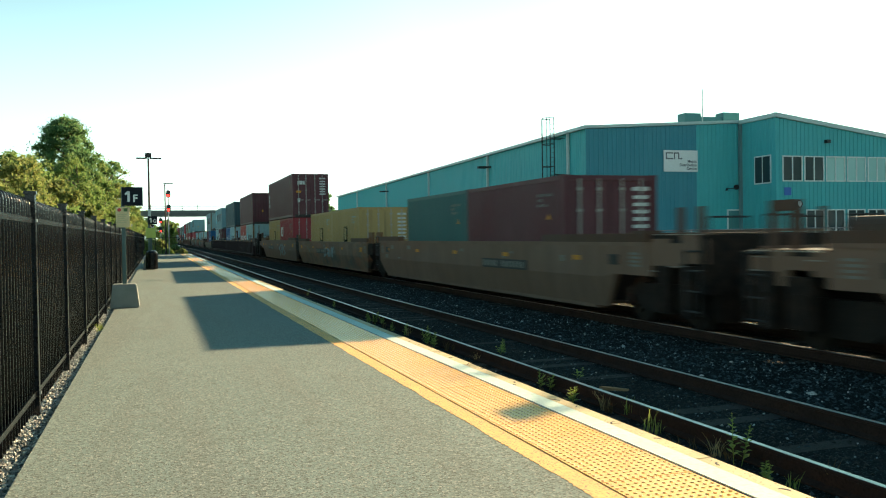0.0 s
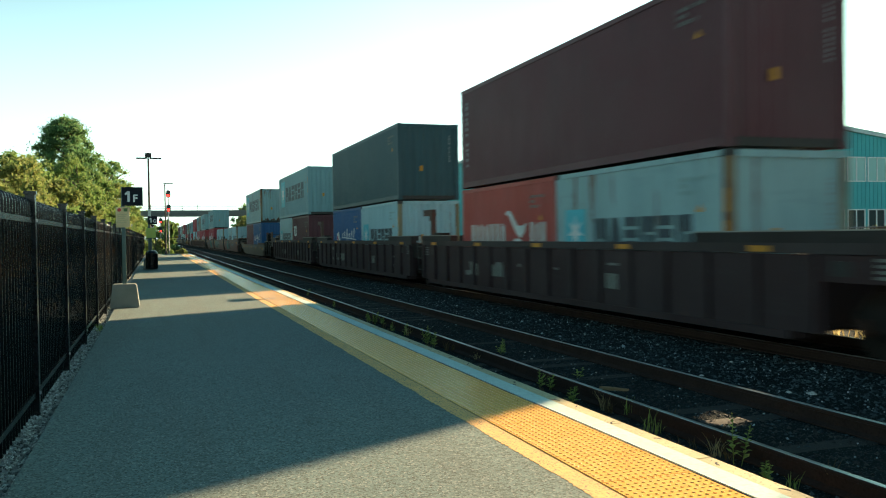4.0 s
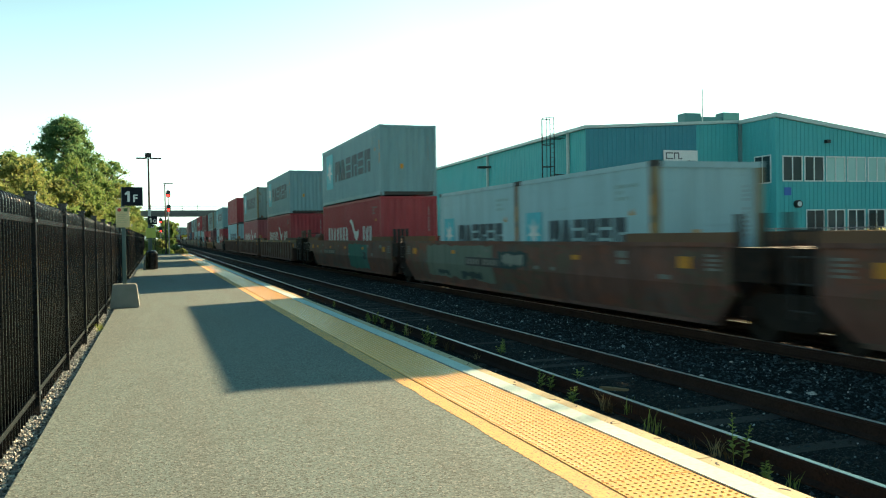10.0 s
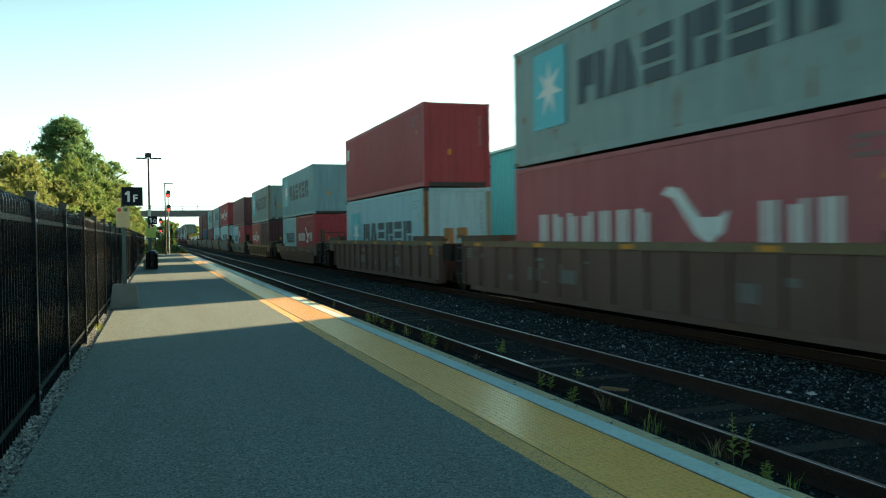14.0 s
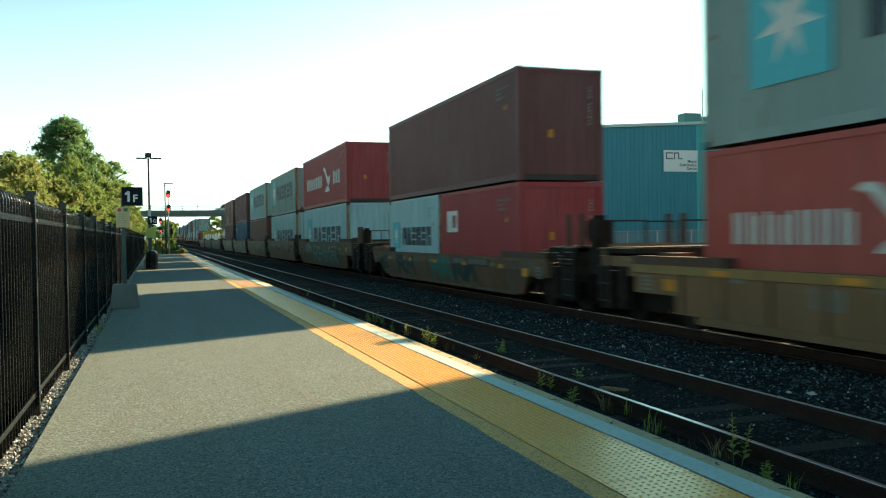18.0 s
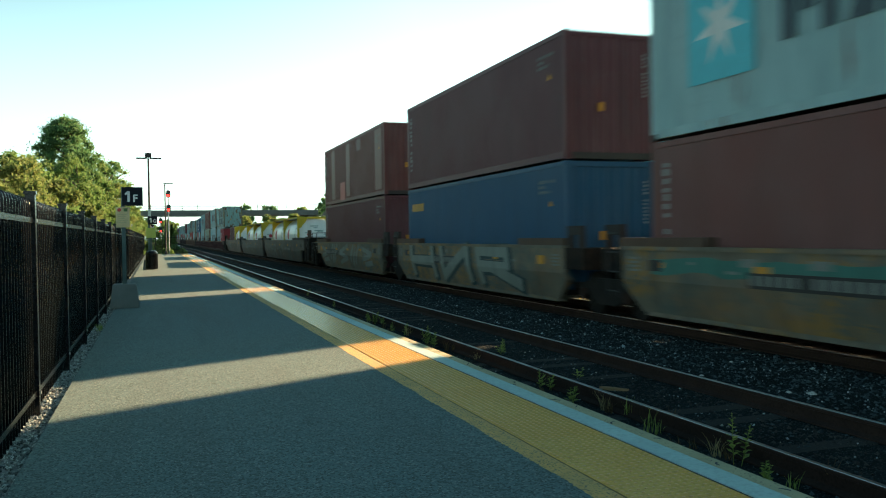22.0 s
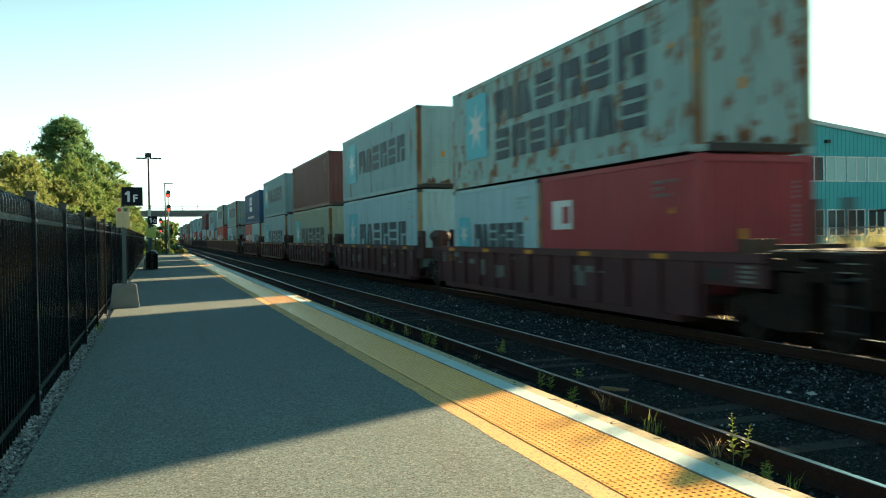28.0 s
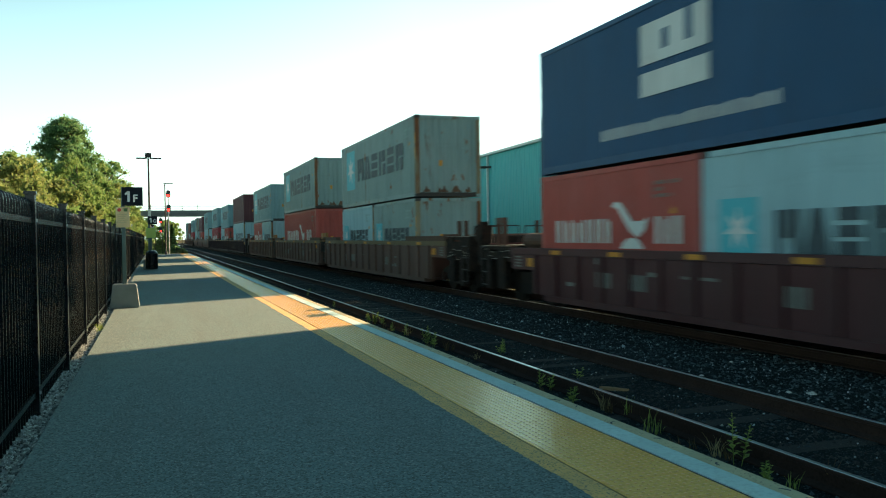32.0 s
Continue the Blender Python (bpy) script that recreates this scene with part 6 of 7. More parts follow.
bm = bmesh.new()
picket_on(bm, 0, 0)
pick = mesh_of("picket", bm, M["black_paint"])
for f_ in pick.polygons:
    f_.use_smooth = True
rest = bmesh.new()
k0, k1, NP = -5, 29, 20
for k in range(k0, k1 + 1):
    y = 8.95 + FS * k
    o = part("fence_post", post, None, fn)
    o.location = (FX, y, 0)
    if k == k1:
        break
    for z in (0.26, 1.94):
        r_ = part("fence_rail", rail_m, None, fn)
        r_.location = (FX, y, z)
        if 2 < y < 35:
            b_ = part("bolt", bolt_m, None, r_, "bright steel bolt")
            b_.location = (0, 0, 0.024)
    for j in range(1, NP):
        yy = y + FS * j / NP
        if 5 < yy < 50:
            o = part("picket", pick, None, fn)
            o.location = (FX, yy, 0)
        else:
            picket_on(rest, FX, yy)
tagged(part("picket_rest", rest, M["black_paint"], fn), kind="stuff")

# ---- tactile strip ----
def tile_mesh(n_y=10, n_x=12, w=0.700, l=0.606):
    bm = B((0.002, w - 0.002, 0.002, l - 0.002, -0.06, 0.0))
    for i in range(n_x):
        for j in range(n_y):
            x, y = (i + 0.5) * w / n_x, (j + 0.5) * l / n_y
            ring0 = [bm.verts.new((x + 0.0145 * math.cos(k * math.tau / 6), y + 0.0145 * math.sin(k * math.tau / 6), 0.0)) for k in range(6)]
            ring1 = [bm.verts.new((x + 0.009 * math.cos(k * math.tau / 6), y + 0.009 * math.sin(k * math.tau / 6), 0.0052)) for k in range(6)]
            for k in range(6):
                q = (k + 1) % 6
                bm.faces.new((ring0[k], ring0[q], ring1[q], ring1[k]))
            bm.faces.new(ring1)
    for f in bm.faces:
        f.material_index = 1 if f.calc_center_median().z > 0.001 else 0
    me = mesh_of("tactile_tile", bm, M["yellow"])
    me.materials.append(M["dome"])
    return me


strip = thing("tactile_strip", None, "yellow tactile warning strip with raised domes", "tactile paving", kind="structure")
tm = tile_mesh()
rng = random.Random(3)
for k in range(-8, 164):
    o = part("tactile_tile", tm, None, strip)
    o.location = (2.762, 0.606 * k, PLAT_Z + 0.006 + rng.uniform(-0.0015, 0.0015))

def edge_crack(seed):
    """A short bent crack or lifting mark, pressed flat on the board."""
    r = random.Random(seed)
    bm = bmesh.new()
    bend, n, w = r.uniform(-2.4, 2.4), 7, r.uniform(0.004, 0.009)
    p, an, pts = Vector((0, 0, 0)), r.uniform(1.1, 2.0), []
    step = r.uniform(0.012, 0.022)
    for k in range(n):
        pts.append((p.copy(), Vector((-math.sin(an), math.cos(an), 0))))
        p += Vector((math.cos(an), math.sin(an), 0)) * step
        an += bend / n + r.uniform(-0.2, 0.2)
    rows = []
    for k, (q, side) in enumerate(pts):
        h = w * math.sin(math.pi * (k + 0.6) / (n + 0.2)) + 0.0015
        rows.append([bm.verts.new(c) for c in (q - side * h, q - side * h + Vector((0, 0, 0.003)), q + side * h + Vector((0, 0, 0.003)), q + side * h)])
    for r0, r1 in zip(rows, rows[1:]):
        for k in range(3):
            bm.faces.new((r0[k], r0[k + 1], r1[k + 1], r1[k]))
    bmesh.ops.recalc_face_normals(bm, faces=bm.faces)
    return bm


for k in range(34):
    rr = random.Random(900 + k)
    o = tagged(part("edge_mark", edge_crack(k), M["stone"]), "dark bent crack in the platform edge board", "crack", kind="structure")
    o.location = (rr.uniform(3.72, 3.80), 4.4 + 0.62 * k + rr.uniform(-0.25, 0.25), PLAT_Z - 0.002)

# ---- scattered stones ----
def stones(name, region, count, smin, smax, mat, seed, label, cat):
    """Loose angular stones, joined; region gives (x, y, z) for three random numbers."""
    r = np.random.RandomState(seed)
    base = np.array([(1, 0, 0), (-1, 0, 0), (0, 1, 0), (0, -1, 0), (0, 0, 0.8), (0, 0, -0.8)], float)
    tri = np.array([(0, 2, 4), (2, 1, 4), (1, 3, 4), (3, 0, 4), (2, 0, 5), (1, 2, 5), (3, 1, 5), (0, 3, 5)])
    vs, fs = [], []
    for k in range(count):
        x, y, z = region(r)
        s = r.uniform(smin, smax)
        v = base * r.uniform(0.6, 1.3, (6, 3)) * s
        a, b = r.uniform(0, math.tau), r.uniform(-0.8, 0.8)
        rz = np.array([(math.cos(a), -math.sin(a), 0), (math.sin(a), math.cos(a), 0), (0, 0, 1)])
        rx = np.array([(1, 0, 0), (0, math.cos(b), -math.sin(b)), (0, math.sin(b), math.cos(b))])
        vs.append(v @ (rz @ rx).T + (x, y, z + s * 0.25))
        fs.append(tri + 6 * k)
    me = bpy.data.meshes.new(name)
    me.from_pydata(np.concatenate(vs).tolist(), [], np.concatenate(fs).tolist())
    me.materials.append(mat)
    return tagged(new(name, me), label, cat, kind="stuff")


def isle_stone(name, lo, hi, rough=0.9):
    m, t, b = material(name, rough)
    g = t.nodes.new("ShaderNodeNewGeometry")
    c = mix(t, g.outputs["Random Per Island"], lo, hi)
    v = coords(t)
    c = mix(t, ramp(t, g.outputs["Random Per Island"], 0.985, 0.99), c, tuple(min(0.6, x * 7.0) for x in hi))
    c = mix(t, ramp(t, noise_of(t, v, 40.0), 0.4, 0.8), c, tuple(x * 0.6 for x in lo))
    t.links.new(c, b.inputs["Base Color"])
    return m


M["iso_dark"] = isle_stone("crushed_stone", (0.014, 0.022, 0.025), (0.066, 0.104, 0.114))
M["iso_brown"] = isle_stone("earthy_crushed_stone", (0.016, 0.015, 0.012), (0.060, 0.058, 0.050))
M["iso_pale"] = isle_stone("pale_crushed_stone", (0.06, 0.065, 0.06), (0.66, 0.66, 0.60))
near = lambda r: r.uniform(0, 1) ** 1.7
stones("ballast_stones", lambda r: (r.uniform(3.85, 13.2), 3.5 + 42 * near(r), -0.20), 17000, 0.015, 0.038, M["iso_dark"], 1, "loose crushed stones of the track bed", "ballast")
stones("ballast_stones", lambda r: (r.uniform(4.76, 6.12), 3.5 + 30 * near(r), -0.185), 5500, 0.010, 0.028, M["iso_brown"], 4, "loose crushed stones between the rails", "ballast")
stones("ballast_stones", lambda r: (r.uniform(6.35, 9.0), 3.5 + 30 * near(r), -0.19), 8500, 0.016, 0.040, M["iso_dark"], 2, "loose crushed stones between the tracks", "ballast")
M["iso_chip"] = isle_stone("pale_stone_chip", (0.10, 0.15, 0.16), (0.36, 0.43, 0.44))
stones("stone_chips", lambda r: (r.uniform(6.4, 9.0), 3.5 + 36 * near(r), -0.165), 1500, 0.006, 0.018, M["iso_chip"], 6, "small pale stone chips scattered on the ballast", "ballast")
stones("stone_chips", lambda r: (r.uniform(3.9, 6.4), 3.5 + 30 * near(r), -0.165), 420, 0.006, 0.016, M["iso_chip"], 7, "small pale stone chips between the rails", "ballast")
bm = B((-1.30, -0.96, P0, P1, -0.5, PLAT_Z - 0.05))
tagged(part("gravel_strip", bm, M["pale_stone"]), "pale gravel strip along the fence", "gravel", kind="structure")
stones("gravel_stones", lambda r: (r.uniform(-1.30, -0.965 + 0.03 * math.sin(r.uniform(0, 6))), 3.0 + 32 * near(r), PLAT_Z - 0.045), 7600, 0.009, 0.025, M["iso_pale"], 3, "pale loose gravel along the fence", "gravel")
for x, y, s in ((7.27, 7.82, 0.06), (7.1, 8.0, 0.04), (6.9, 9.4, 0.035), (8.0, 10.2, 0.035), (6.7, 6.2, 0.045)):
    bm = bmesh.new()
    bmesh.ops.create_icosphere(bm, subdivisions=2, radius=s)
    rr = random.Random(int(x * 100))
    for v in bm.verts:
        v.co *= rr.uniform(0.7, 1.15)
        v.co.z *= 0.6
    o = tagged(part("pale_rock", bm, M["iso_pale"]), "pale loose rock lying on the ballast", "rock")
    o.location = (x, y, -0.18)

# ---- plants ----
def leaf_cloud(name, centres, radii, per, size, mat, seed, parent=None, flat=0.75):
    """Many small leaf blades round the given clump centres."""
    r = np.random.RandomState(seed)
    c = np.repeat(np.array(centres), per, axis=0)
    rad = np.repeat(np.array(radii), per)
    n = len(c)
    d = r.normal(size=(n, 3))
    d /= np.linalg.norm(d, axis=1, keepdims=True)
    p = c + d * (rad * np.minimum(1.5, np.abs(r.normal(0.35, 0.42, n))))[:, None] * np.array((1, 1, flat))
    a = r.normal(size=(n, 3))
    a /= np.linalg.norm(a, axis=1, keepdims=True)
    b = np.cross(a, r.normal(size=(n, 3)))
    b /= np.linalg.norm(b, axis=1, keepdims=True)
    s = (size * r.uniform(0.6, 1.4, n))[:, None]
    v = np.stack([p - a * s, p + b * s * 0.45, p + a * s, p - b * s * 0.45], 1).reshape(-1, 3)
    f = np.arange(4 * n).reshape(-1, 4)
    me = bpy.data.meshes.new(name)
    me.from_pydata(v.tolist(), [], f.tolist())
    me.materials.append(mat)
    ob = new(name, me)
    if parent:
        ob.parent = parent
    return ob


def tree(x, y, h, spread, mat, seed, label, leaf=0.16, clumps=60, per=70, low=0.25, ground=-0.6, taper=0.7):
    r = random.Random(seed)
    t = thing("tree", pose(x, y, ground), label, "tree", "trees beside the railway")
    bm = bmesh.new()
    tips = []
    pts = [Vector((0, 0, 0)), Vector((r.uniform(-0.2, 0.2), r.uniform(-0.2, 0.2), h * 0.3)), Vector((r.uniform(-0.4, 0.4), r.uniform(-0.4, 0.4), h * 0.6)), Vector((r.uniform(-0.4, 0.4), 0, h * 0.92))]
    rad = [h * 0.022, h * 0.017, h * 0.010, 0.02]
    for k in range(3):
        bar(bm, pts[k], pts[k + 1], rad[k], 8, rad[k + 1])
    for k in range(9):
        f = r.uniform(low, 0.85)
        i = min(2, int(f / 0.31))
        o = pts[i].lerp(pts[i + 1], min(1, max(0, (f - i * 0.31) / 0.31)))
        an = r.uniform(0, math.tau)
        ln = spread * r.uniform(0.55, 0.95) * (1.05 - 0.5 * f)
        e = o + Vector((math.cos(an) * ln, math.sin(an) * ln, h * r.uniform(0.05, 0.16)))
        bar(bm, o, e, h * 0.007, 6, 0.015)
        tips.append(e)
    part("trunk", bm, M["bark"], t)
    cs, rs = [], []
    for k in range(clumps):
        f = r.uniform(low, 1.0)
        w = spread * (math.sin(math.pi * min(1, 0.18 + 0.80 * f) ** 0.9) ** taper)
        an, d = r.uniform(0, math.tau), w * math.sqrt(r.uniform(0.1, 1.0))
        cs.append((math.cos(an) * d, math.sin(an) * d, h * f * 0.97))
        rs.append(r.uniform(0.35, 0.75) * spread * 0.34)
    for e in tips:
        cs.append(tuple(e))
        rs.append(spread * 0.25)
    leaf_cloud("crown", cs, rs, per, leaf, mat, seed, t)
    return t


G, D, Y = M["leaf"], M["leaf_dark"], M["leaf_gold"]
tree(-5.85, 63, 11.0, 2.55, D, 11, "tall dark green broadleaf tree behind the fence", 0.085, 300, 260, 0.3, taper=0.42)
tree(-5.0, 66, 8.4, 2.2, G, 12, "dark green broadleaf tree behind the fence", 0.09, 150, 220, 0.2)
for k, (x, y, h, s, m, lab) in enumerate((
        (-7.4, 36, 6.0, 2.2, Y, "yellowing leafy bush behind the fence"), (-5.4, 37, 5.6, 1.9, Y, "yellowing leafy bush behind the fence"), (-9.5, 40, 6.8, 2.4, G, "green leafy tree behind the fence"),
        (-4.2, 42, 5.2, 1.7, Y, "yellow-green shrub behind the fence"), (-6.4, 46, 7.0, 2.2, G, "green leafy tree behind the fence"), (-3.6, 49, 5.4, 1.7, G, "green shrub behind the fence"),
        (-4.6, 54, 7.6, 2.1, G, "green leafy tree behind the fence"), (-3.3, 60, 6.6, 1.7, G, "green shrub behind the fence"), (-5.0, 72, 9.6, 2.5, D, "dark green tree behind the fence"),
        (-3.3, 76, 9.2, 2.3, G, "green leafy tree behind the fence"), (-2.9, 86, 8.4, 2.0, G, "green shrub behind the fence"), (-2.6, 98, 6.8, 1.7, Y, "yellowing shrub at the platform end"),
        (-10.5, 52, 8.2, 2.6, G, "green leafy tree behind the fence"), (-5.0, 24, 3.6, 1.6, G, "low green shrub behind the fence"), (-4.5, 30, 4.2, 1.6, Y, "yellowing shrub behind the fence"),
        (-3.0, 33, 3.6, 1.3, G, "low green shrub behind the fence"), (-2.8, 39, 4.0, 1.2, Y, "yellow-green shrub behind the fence"), (-8.0, 29, 5.2, 2.0, G, "green bush behind the fence"),
        (-6.5, 16, 3.4, 1.8, G, "low green shrub behind the fence"), (-4.1, 64, 8.8, 2.0, G, "green leafy tree behind the fence"), (-3.4, 70, 8.6, 1.8, D, "dark green tree behind the fence"), (-7.6, 58, 8.0, 2.4, G, "green leafy tree behind the fence"), (-5.6, 41, 6.2, 1.9, Y, "yellow-green leafy tree behind the fence"), (-2.9, 68, 6.8, 1.6, Y, "yellowing shrub behind the fence"))):
    tree(x, y, h, s, m, 30 + k, lab, 0.08, 110, 150, 0.05)
# Unseen undergrowth, added to keep the gaps between the pickets dark.
r = random.Random(4)
cs = [(r.uniform(-3.4, -1.75), 2 + 60 * r.random(), r.uniform(0.1, 1.35)) for _ in range(420)]
tagged(leaf_cloud("undergrowth", cs, [0.45] * len(cs), 60, 0.07, M["leaf_dark"], 9), "added dense dark undergrowth that darkens the gaps of the picket fence", "undergrowth", kind="stuff")
# far woods beyond the platform end and the bridge
r = random.Random(8)
for k, (x, y, h, s, m) in enumerate(((2.3, 150, 5.4, 0.9, G), (0.6, 128, 2.2, 1.0, Y), (-1.8, 118, 5.2, 1.5, G), (3.0, 185, 6.2, 1.2, D), (3.2, 112, 0.9, 0.6, Y), (1.4, 108, 1.1, 0.8, G), (2.4, 120, 1.4, 0.8, D), (-5, 150, 9, 3.5, G),
        (-12, 160, 11, 4.5, G), (-9, 120, 9, 3.2, G), (26.6, 136, 9.6, 1.9, D), (20.5, 205, 7.5, 3.2, Y), (27.0, 208, 7.8, 3.6, Y), (33, 210, 8.0, 3.4, Y), (14.5, 320, 7.0, 4.0, G), (3.5, 300, 9, 4.0, G), (7, 380, 10, 5.0, G), (-2, 340, 11, 5.0, D),
        (30, 300, 14.0, 5.5, D), (40, 305, 14.5, 5.5, D), (50, 300, 13.5, 5.5, G), (22, 330, 12.0, 5.0, G), (60, 310, 15, 6.0, D), (-22, 300, 14, 6, G), (-34, 290, 14, 6, G))):
    tree(x, y, h, s, m, 80 + k, {D: "dark green", G: "green", Y: "yellowing"}[m] + " tree far along the railway", 0.28 if y < 200 else 0.5, 45, 60, 0.1)


def weed(x, y, h, seed, mat, label="green leafy weed growing beside the rail"):
    r = random.Random(seed)
    w = thing("weed", pose(x, y, -0.19), label, "weed", "weeds along the near rail")
    bm = bmesh.new()
    for s in range(r.randint(2, 4)):
        top = Vector((r.uniform(-0.09, 0.09), r.uniform(-0.09, 0.09), h * r.uniform(0.7, 1.0)))
        foot = Vector((r.uniform(-0.04, 0.04), r.uniform(-0.04, 0.04), 0))
        bar(bm, foot, top, 0.004, 5, 0.002)
        n = int(h / 0.022)
        for k in range(n):
            f = 0.2 + 0.8 * k / n
            c = foot.lerp(top, f)
            an = k * 2.4 + r.uniform(-0.4, 0.4)
            ln = 0.055 * (1.25 - f) * r.uniform(0.8, 1.3) + 0.016
            d = Vector((math.cos(an), math.sin(an), r.uniform(0.1, 0.7))).normalized()
            side = d.cross(Vector((0, 0, 1))).normalized() * ln * 0.36
            tip, mid = c + d * ln, c + d * ln * 0.5 + Vector((0, 0, 0.006))
            bm.faces.new([bm.verts.new(p) for p in (c, mid + side, tip, mid - side)])
    part("stalk", bm, mat, w)
    return w


def tuft(x, y, h, seed, mat, label, n=28, z=-0.19, spread=0.12, name="grass_tuft", cat="grass", plume=False):
    r = random.Random(seed)
    w = thing(name, pose(x, y, z), label, cat)
    bm = bmesh.new()
    for k in range(n):
        an = r.uniform(0, math.tau)
        f = Vector((r.uniform(-0.04, 0.04), r.uniform(-0.04, 0.04), 0))
        hh = h * r.uniform(0.5, 1.0)
        o = Vector((math.cos(an), math.sin(an), 0)) * spread * r.uniform(0.2, 1.2)
        side = Vector((-math.sin(an), math.cos(an), 0)) * max(0.0035, h * 0.011)
        p1, p2 = f + o * 0.35 + Vector((0, 0, hh * 0.6)), f + o + Vector((0, 0, hh))
        a, b, c, d = (bm.verts.new(p) for p in (f - side, f + side, p1 + side, p1 - side))
        bm.faces.new((a, b, c, d))
        bm.faces.new((d, c, bm.verts.new(p2)))
        if plume:       # drooping seed head and a side leaf
            for q, e in ((p2, 0.022), (p1, 0.022)):
                w_ = Vector((r.uniform(-1, 1), r.uniform(-1, 1), r.uniform(-0.2, 0.6))) * e
                tip = q + Vector((r.uniform(-0.14, 0.14), r.uniform(-0.14, 0.14), r.uniform(-0.04, 0.16)))
                bm.faces.new([bm.verts.new(v) for v in (q, (q + tip) / 2 + w_, tip, (q + tip) / 2 - w_)])
    tagged(part("foliage", bm, mat, w), kind="stuff")
    return w


for k, (x, y, h) in enumerate(((4.52, 9.42, 0.28), (4.60, 9.30, 0.22), (4.44, 8.43, 0.27), (4.54, 5.68, 0.47), (4.31, 5.10, 0.26),
        (5.36, 12.6, 0.24), (5.28, 12.4, 0.18), (4.46, 13.86, 0.38), (4.52, 13.6, 0.34), (4.56, 17.8, 0.30), (4.62, 17.4, 0.24), (4.50, 18.2, 0.26), (4.56, 15.6, 0.26), (5.30, 9.9, 0.18), (4.66, 27.0, 0.30), (4.6, 22.5, 0.22))):
    weed(x, y, h, 200 + k, M["weed"])
for k, (x, y, h) in enumerate(((4.65, 7.62, 0.28), (4.47, 6.94, 0.27), (4.52, 6.85, 0.18), (4.45, 5.0, 0.14), (4.55, 16.4, 0.22), (4.3, 11.0, 0.14))):
    tuft(x, y, h, 300 + k, M["weed"], "bright green grass tuft beside the rail", 11, spread=0.08)
for k, (x, y, h) in enumerate(((4.61, 8.0, 0.24), (4.58, 7.85, 0.20), (4.93, 7.21, 0.20), (4.51, 5.96, 0.22), (4.56, 5.86, 0.18), (4.74, 4.91, 0.24), (4.62, 15.5, 0.26), (4.59, 13.17, 0.20), (4.66, 13.0, 0.18), (4.65, 11.91, 0.18), (4.56, 17.9, 0.24), (4.5, 16.9, 0.22))):
    tuft(x, y, h, 400 + k, M["straw"] if k % 3 == 0 else M["dead_weed"], "dry brown weeds beside the rail", 18, spread=0.14, name="dry_weed", cat="weed")
for k in range(16):
    rr = random.Random(400 + k)
    tuft(rr.uniform(4.0, 4.6), 4.8 + 24 * rr.random() ** 1.2, rr.uniform(0.08, 0.17), 430 + k, M["dead_weed"], "dry brown weeds beside the platform edge", 10, spread=0.12, name="dry_weed", cat="weed")
tuft(-1.05, 17.3, 0.16, 500, M["weed"], "green weed in the gravel by the fence", 30, PLAT_Z - 0.06)
tuft(-1.02, 16.8, 0.12, 501, M["weed"], "green weed in the gravel by the fence", 24, PLAT_Z - 0.06)
for k in range(50):
    rr = random.Random(600 + k)
    if k < 30:
        x, y = rr.uniform(22.3, 23.8), rr.uniform(18.8, 23.2)
        h = rr.uniform(1.8, 2.3) + 0.10 * (23.2 - y)
    elif k < 38:
        x, y, h = rr.uniform(22.4, 23.4), rr.uniform(25.4, 27.6), rr.uniform(1.5, 2.0)
    else:
        x, y, h = rr.uniform(23.2, 33), rr.uniform(24, 33), rr.uniform(1.2, 2.0)
    tuft(x, y, h, 620 + k, M["gold_grass"] if k % 6 else M["weed"], "tall dry straw-coloured grass by the fence", 110, -0.62, 0.5, "tall_grass", plume=True)
wv = thing("dry_verge_weeds", None, "low golden weeds along the sunny side of the track", "weeds", "", "stuff")
bm, rr = bmesh.new(), random.Random(77)
for k in range(7000):
    x, y = rr.uniform(11.6, 20.0), rr.uniform(3, 42)
    h = rr.uniform(0.06, 0.16) if x < 13 else rr.uniform(0.12, 0.4)
    o, an = Vector((x, y, -0.19 - 0.44 * min(1, max(0, (x - 12.5) / 1.4)))), rr.uniform(0, math.tau)
    side, tip = Vector((math.cos(an), math.sin(an), 0)) * rr.uniform(0.012, 0.03), Vector((rr.uniform(-0.12, 0.12), rr.uniform(-0.12, 0.12), h + 0.1))
    bm.faces.new([bm.verts.new(v) for v in (o - side * 0.5, o + side * 0.5, o + tip * 0.7 + side, o + tip, o + tip * 0.6 - side)])
part("foliage", bm, M["straw"], wv)
for k, (x, y, h) in enumerate(((77, -9, 15.5), (84, -3, 12.5), (93, -14, 14.0), (104, -9, 9.5), (118, -12, 8.5), (132, -8, 8.0))):
    tree(x, y, h, 5.2, M["leaf_dark"], 900 + k, "green broadleaf tree beyond the yard", 0.45, 50, 40, 0.08)

sc = thing("wood_scrap", pose(5.15, 9.06, -0.145, 0, 4, -35), "pale split wood scrap lying between the rails", "wood")
bm = bmesh.new()
extrude(bm, [(0, -0.02), (0.12, -0.045), (0.34, -0.03), (0.36, 0.01), (0.10, 0.035)], "z", -0.02, 0.015)
part("splinter", bm, M["straw_wood"], sc)

# ---- platform furniture ----
def trapezoid(w0, w1, d0, d1, h):
    bm = bmesh.new()
    lo = [bm.verts.new((sx * w0 / 2, sy * d0 / 2, 0)) for sx, sy in ((-1, -1), (1, -1), (1, 1), (-1, 1))]
    hi = [bm.verts.new((sx * w1 / 2, sy * d1 / 2, h)) for sx, sy in ((-1, -1), (1, -1), (1, 1), (-1, 1))]
    bm.faces.new(lo[::-1])
    bm.faces.new(hi)
    for k in range(4):
        j = (k + 1) % 4
        bm.faces.new((lo[k], lo[j], hi[j], hi[k]))
    bevel(bm, 0.02, 2)
    return bm


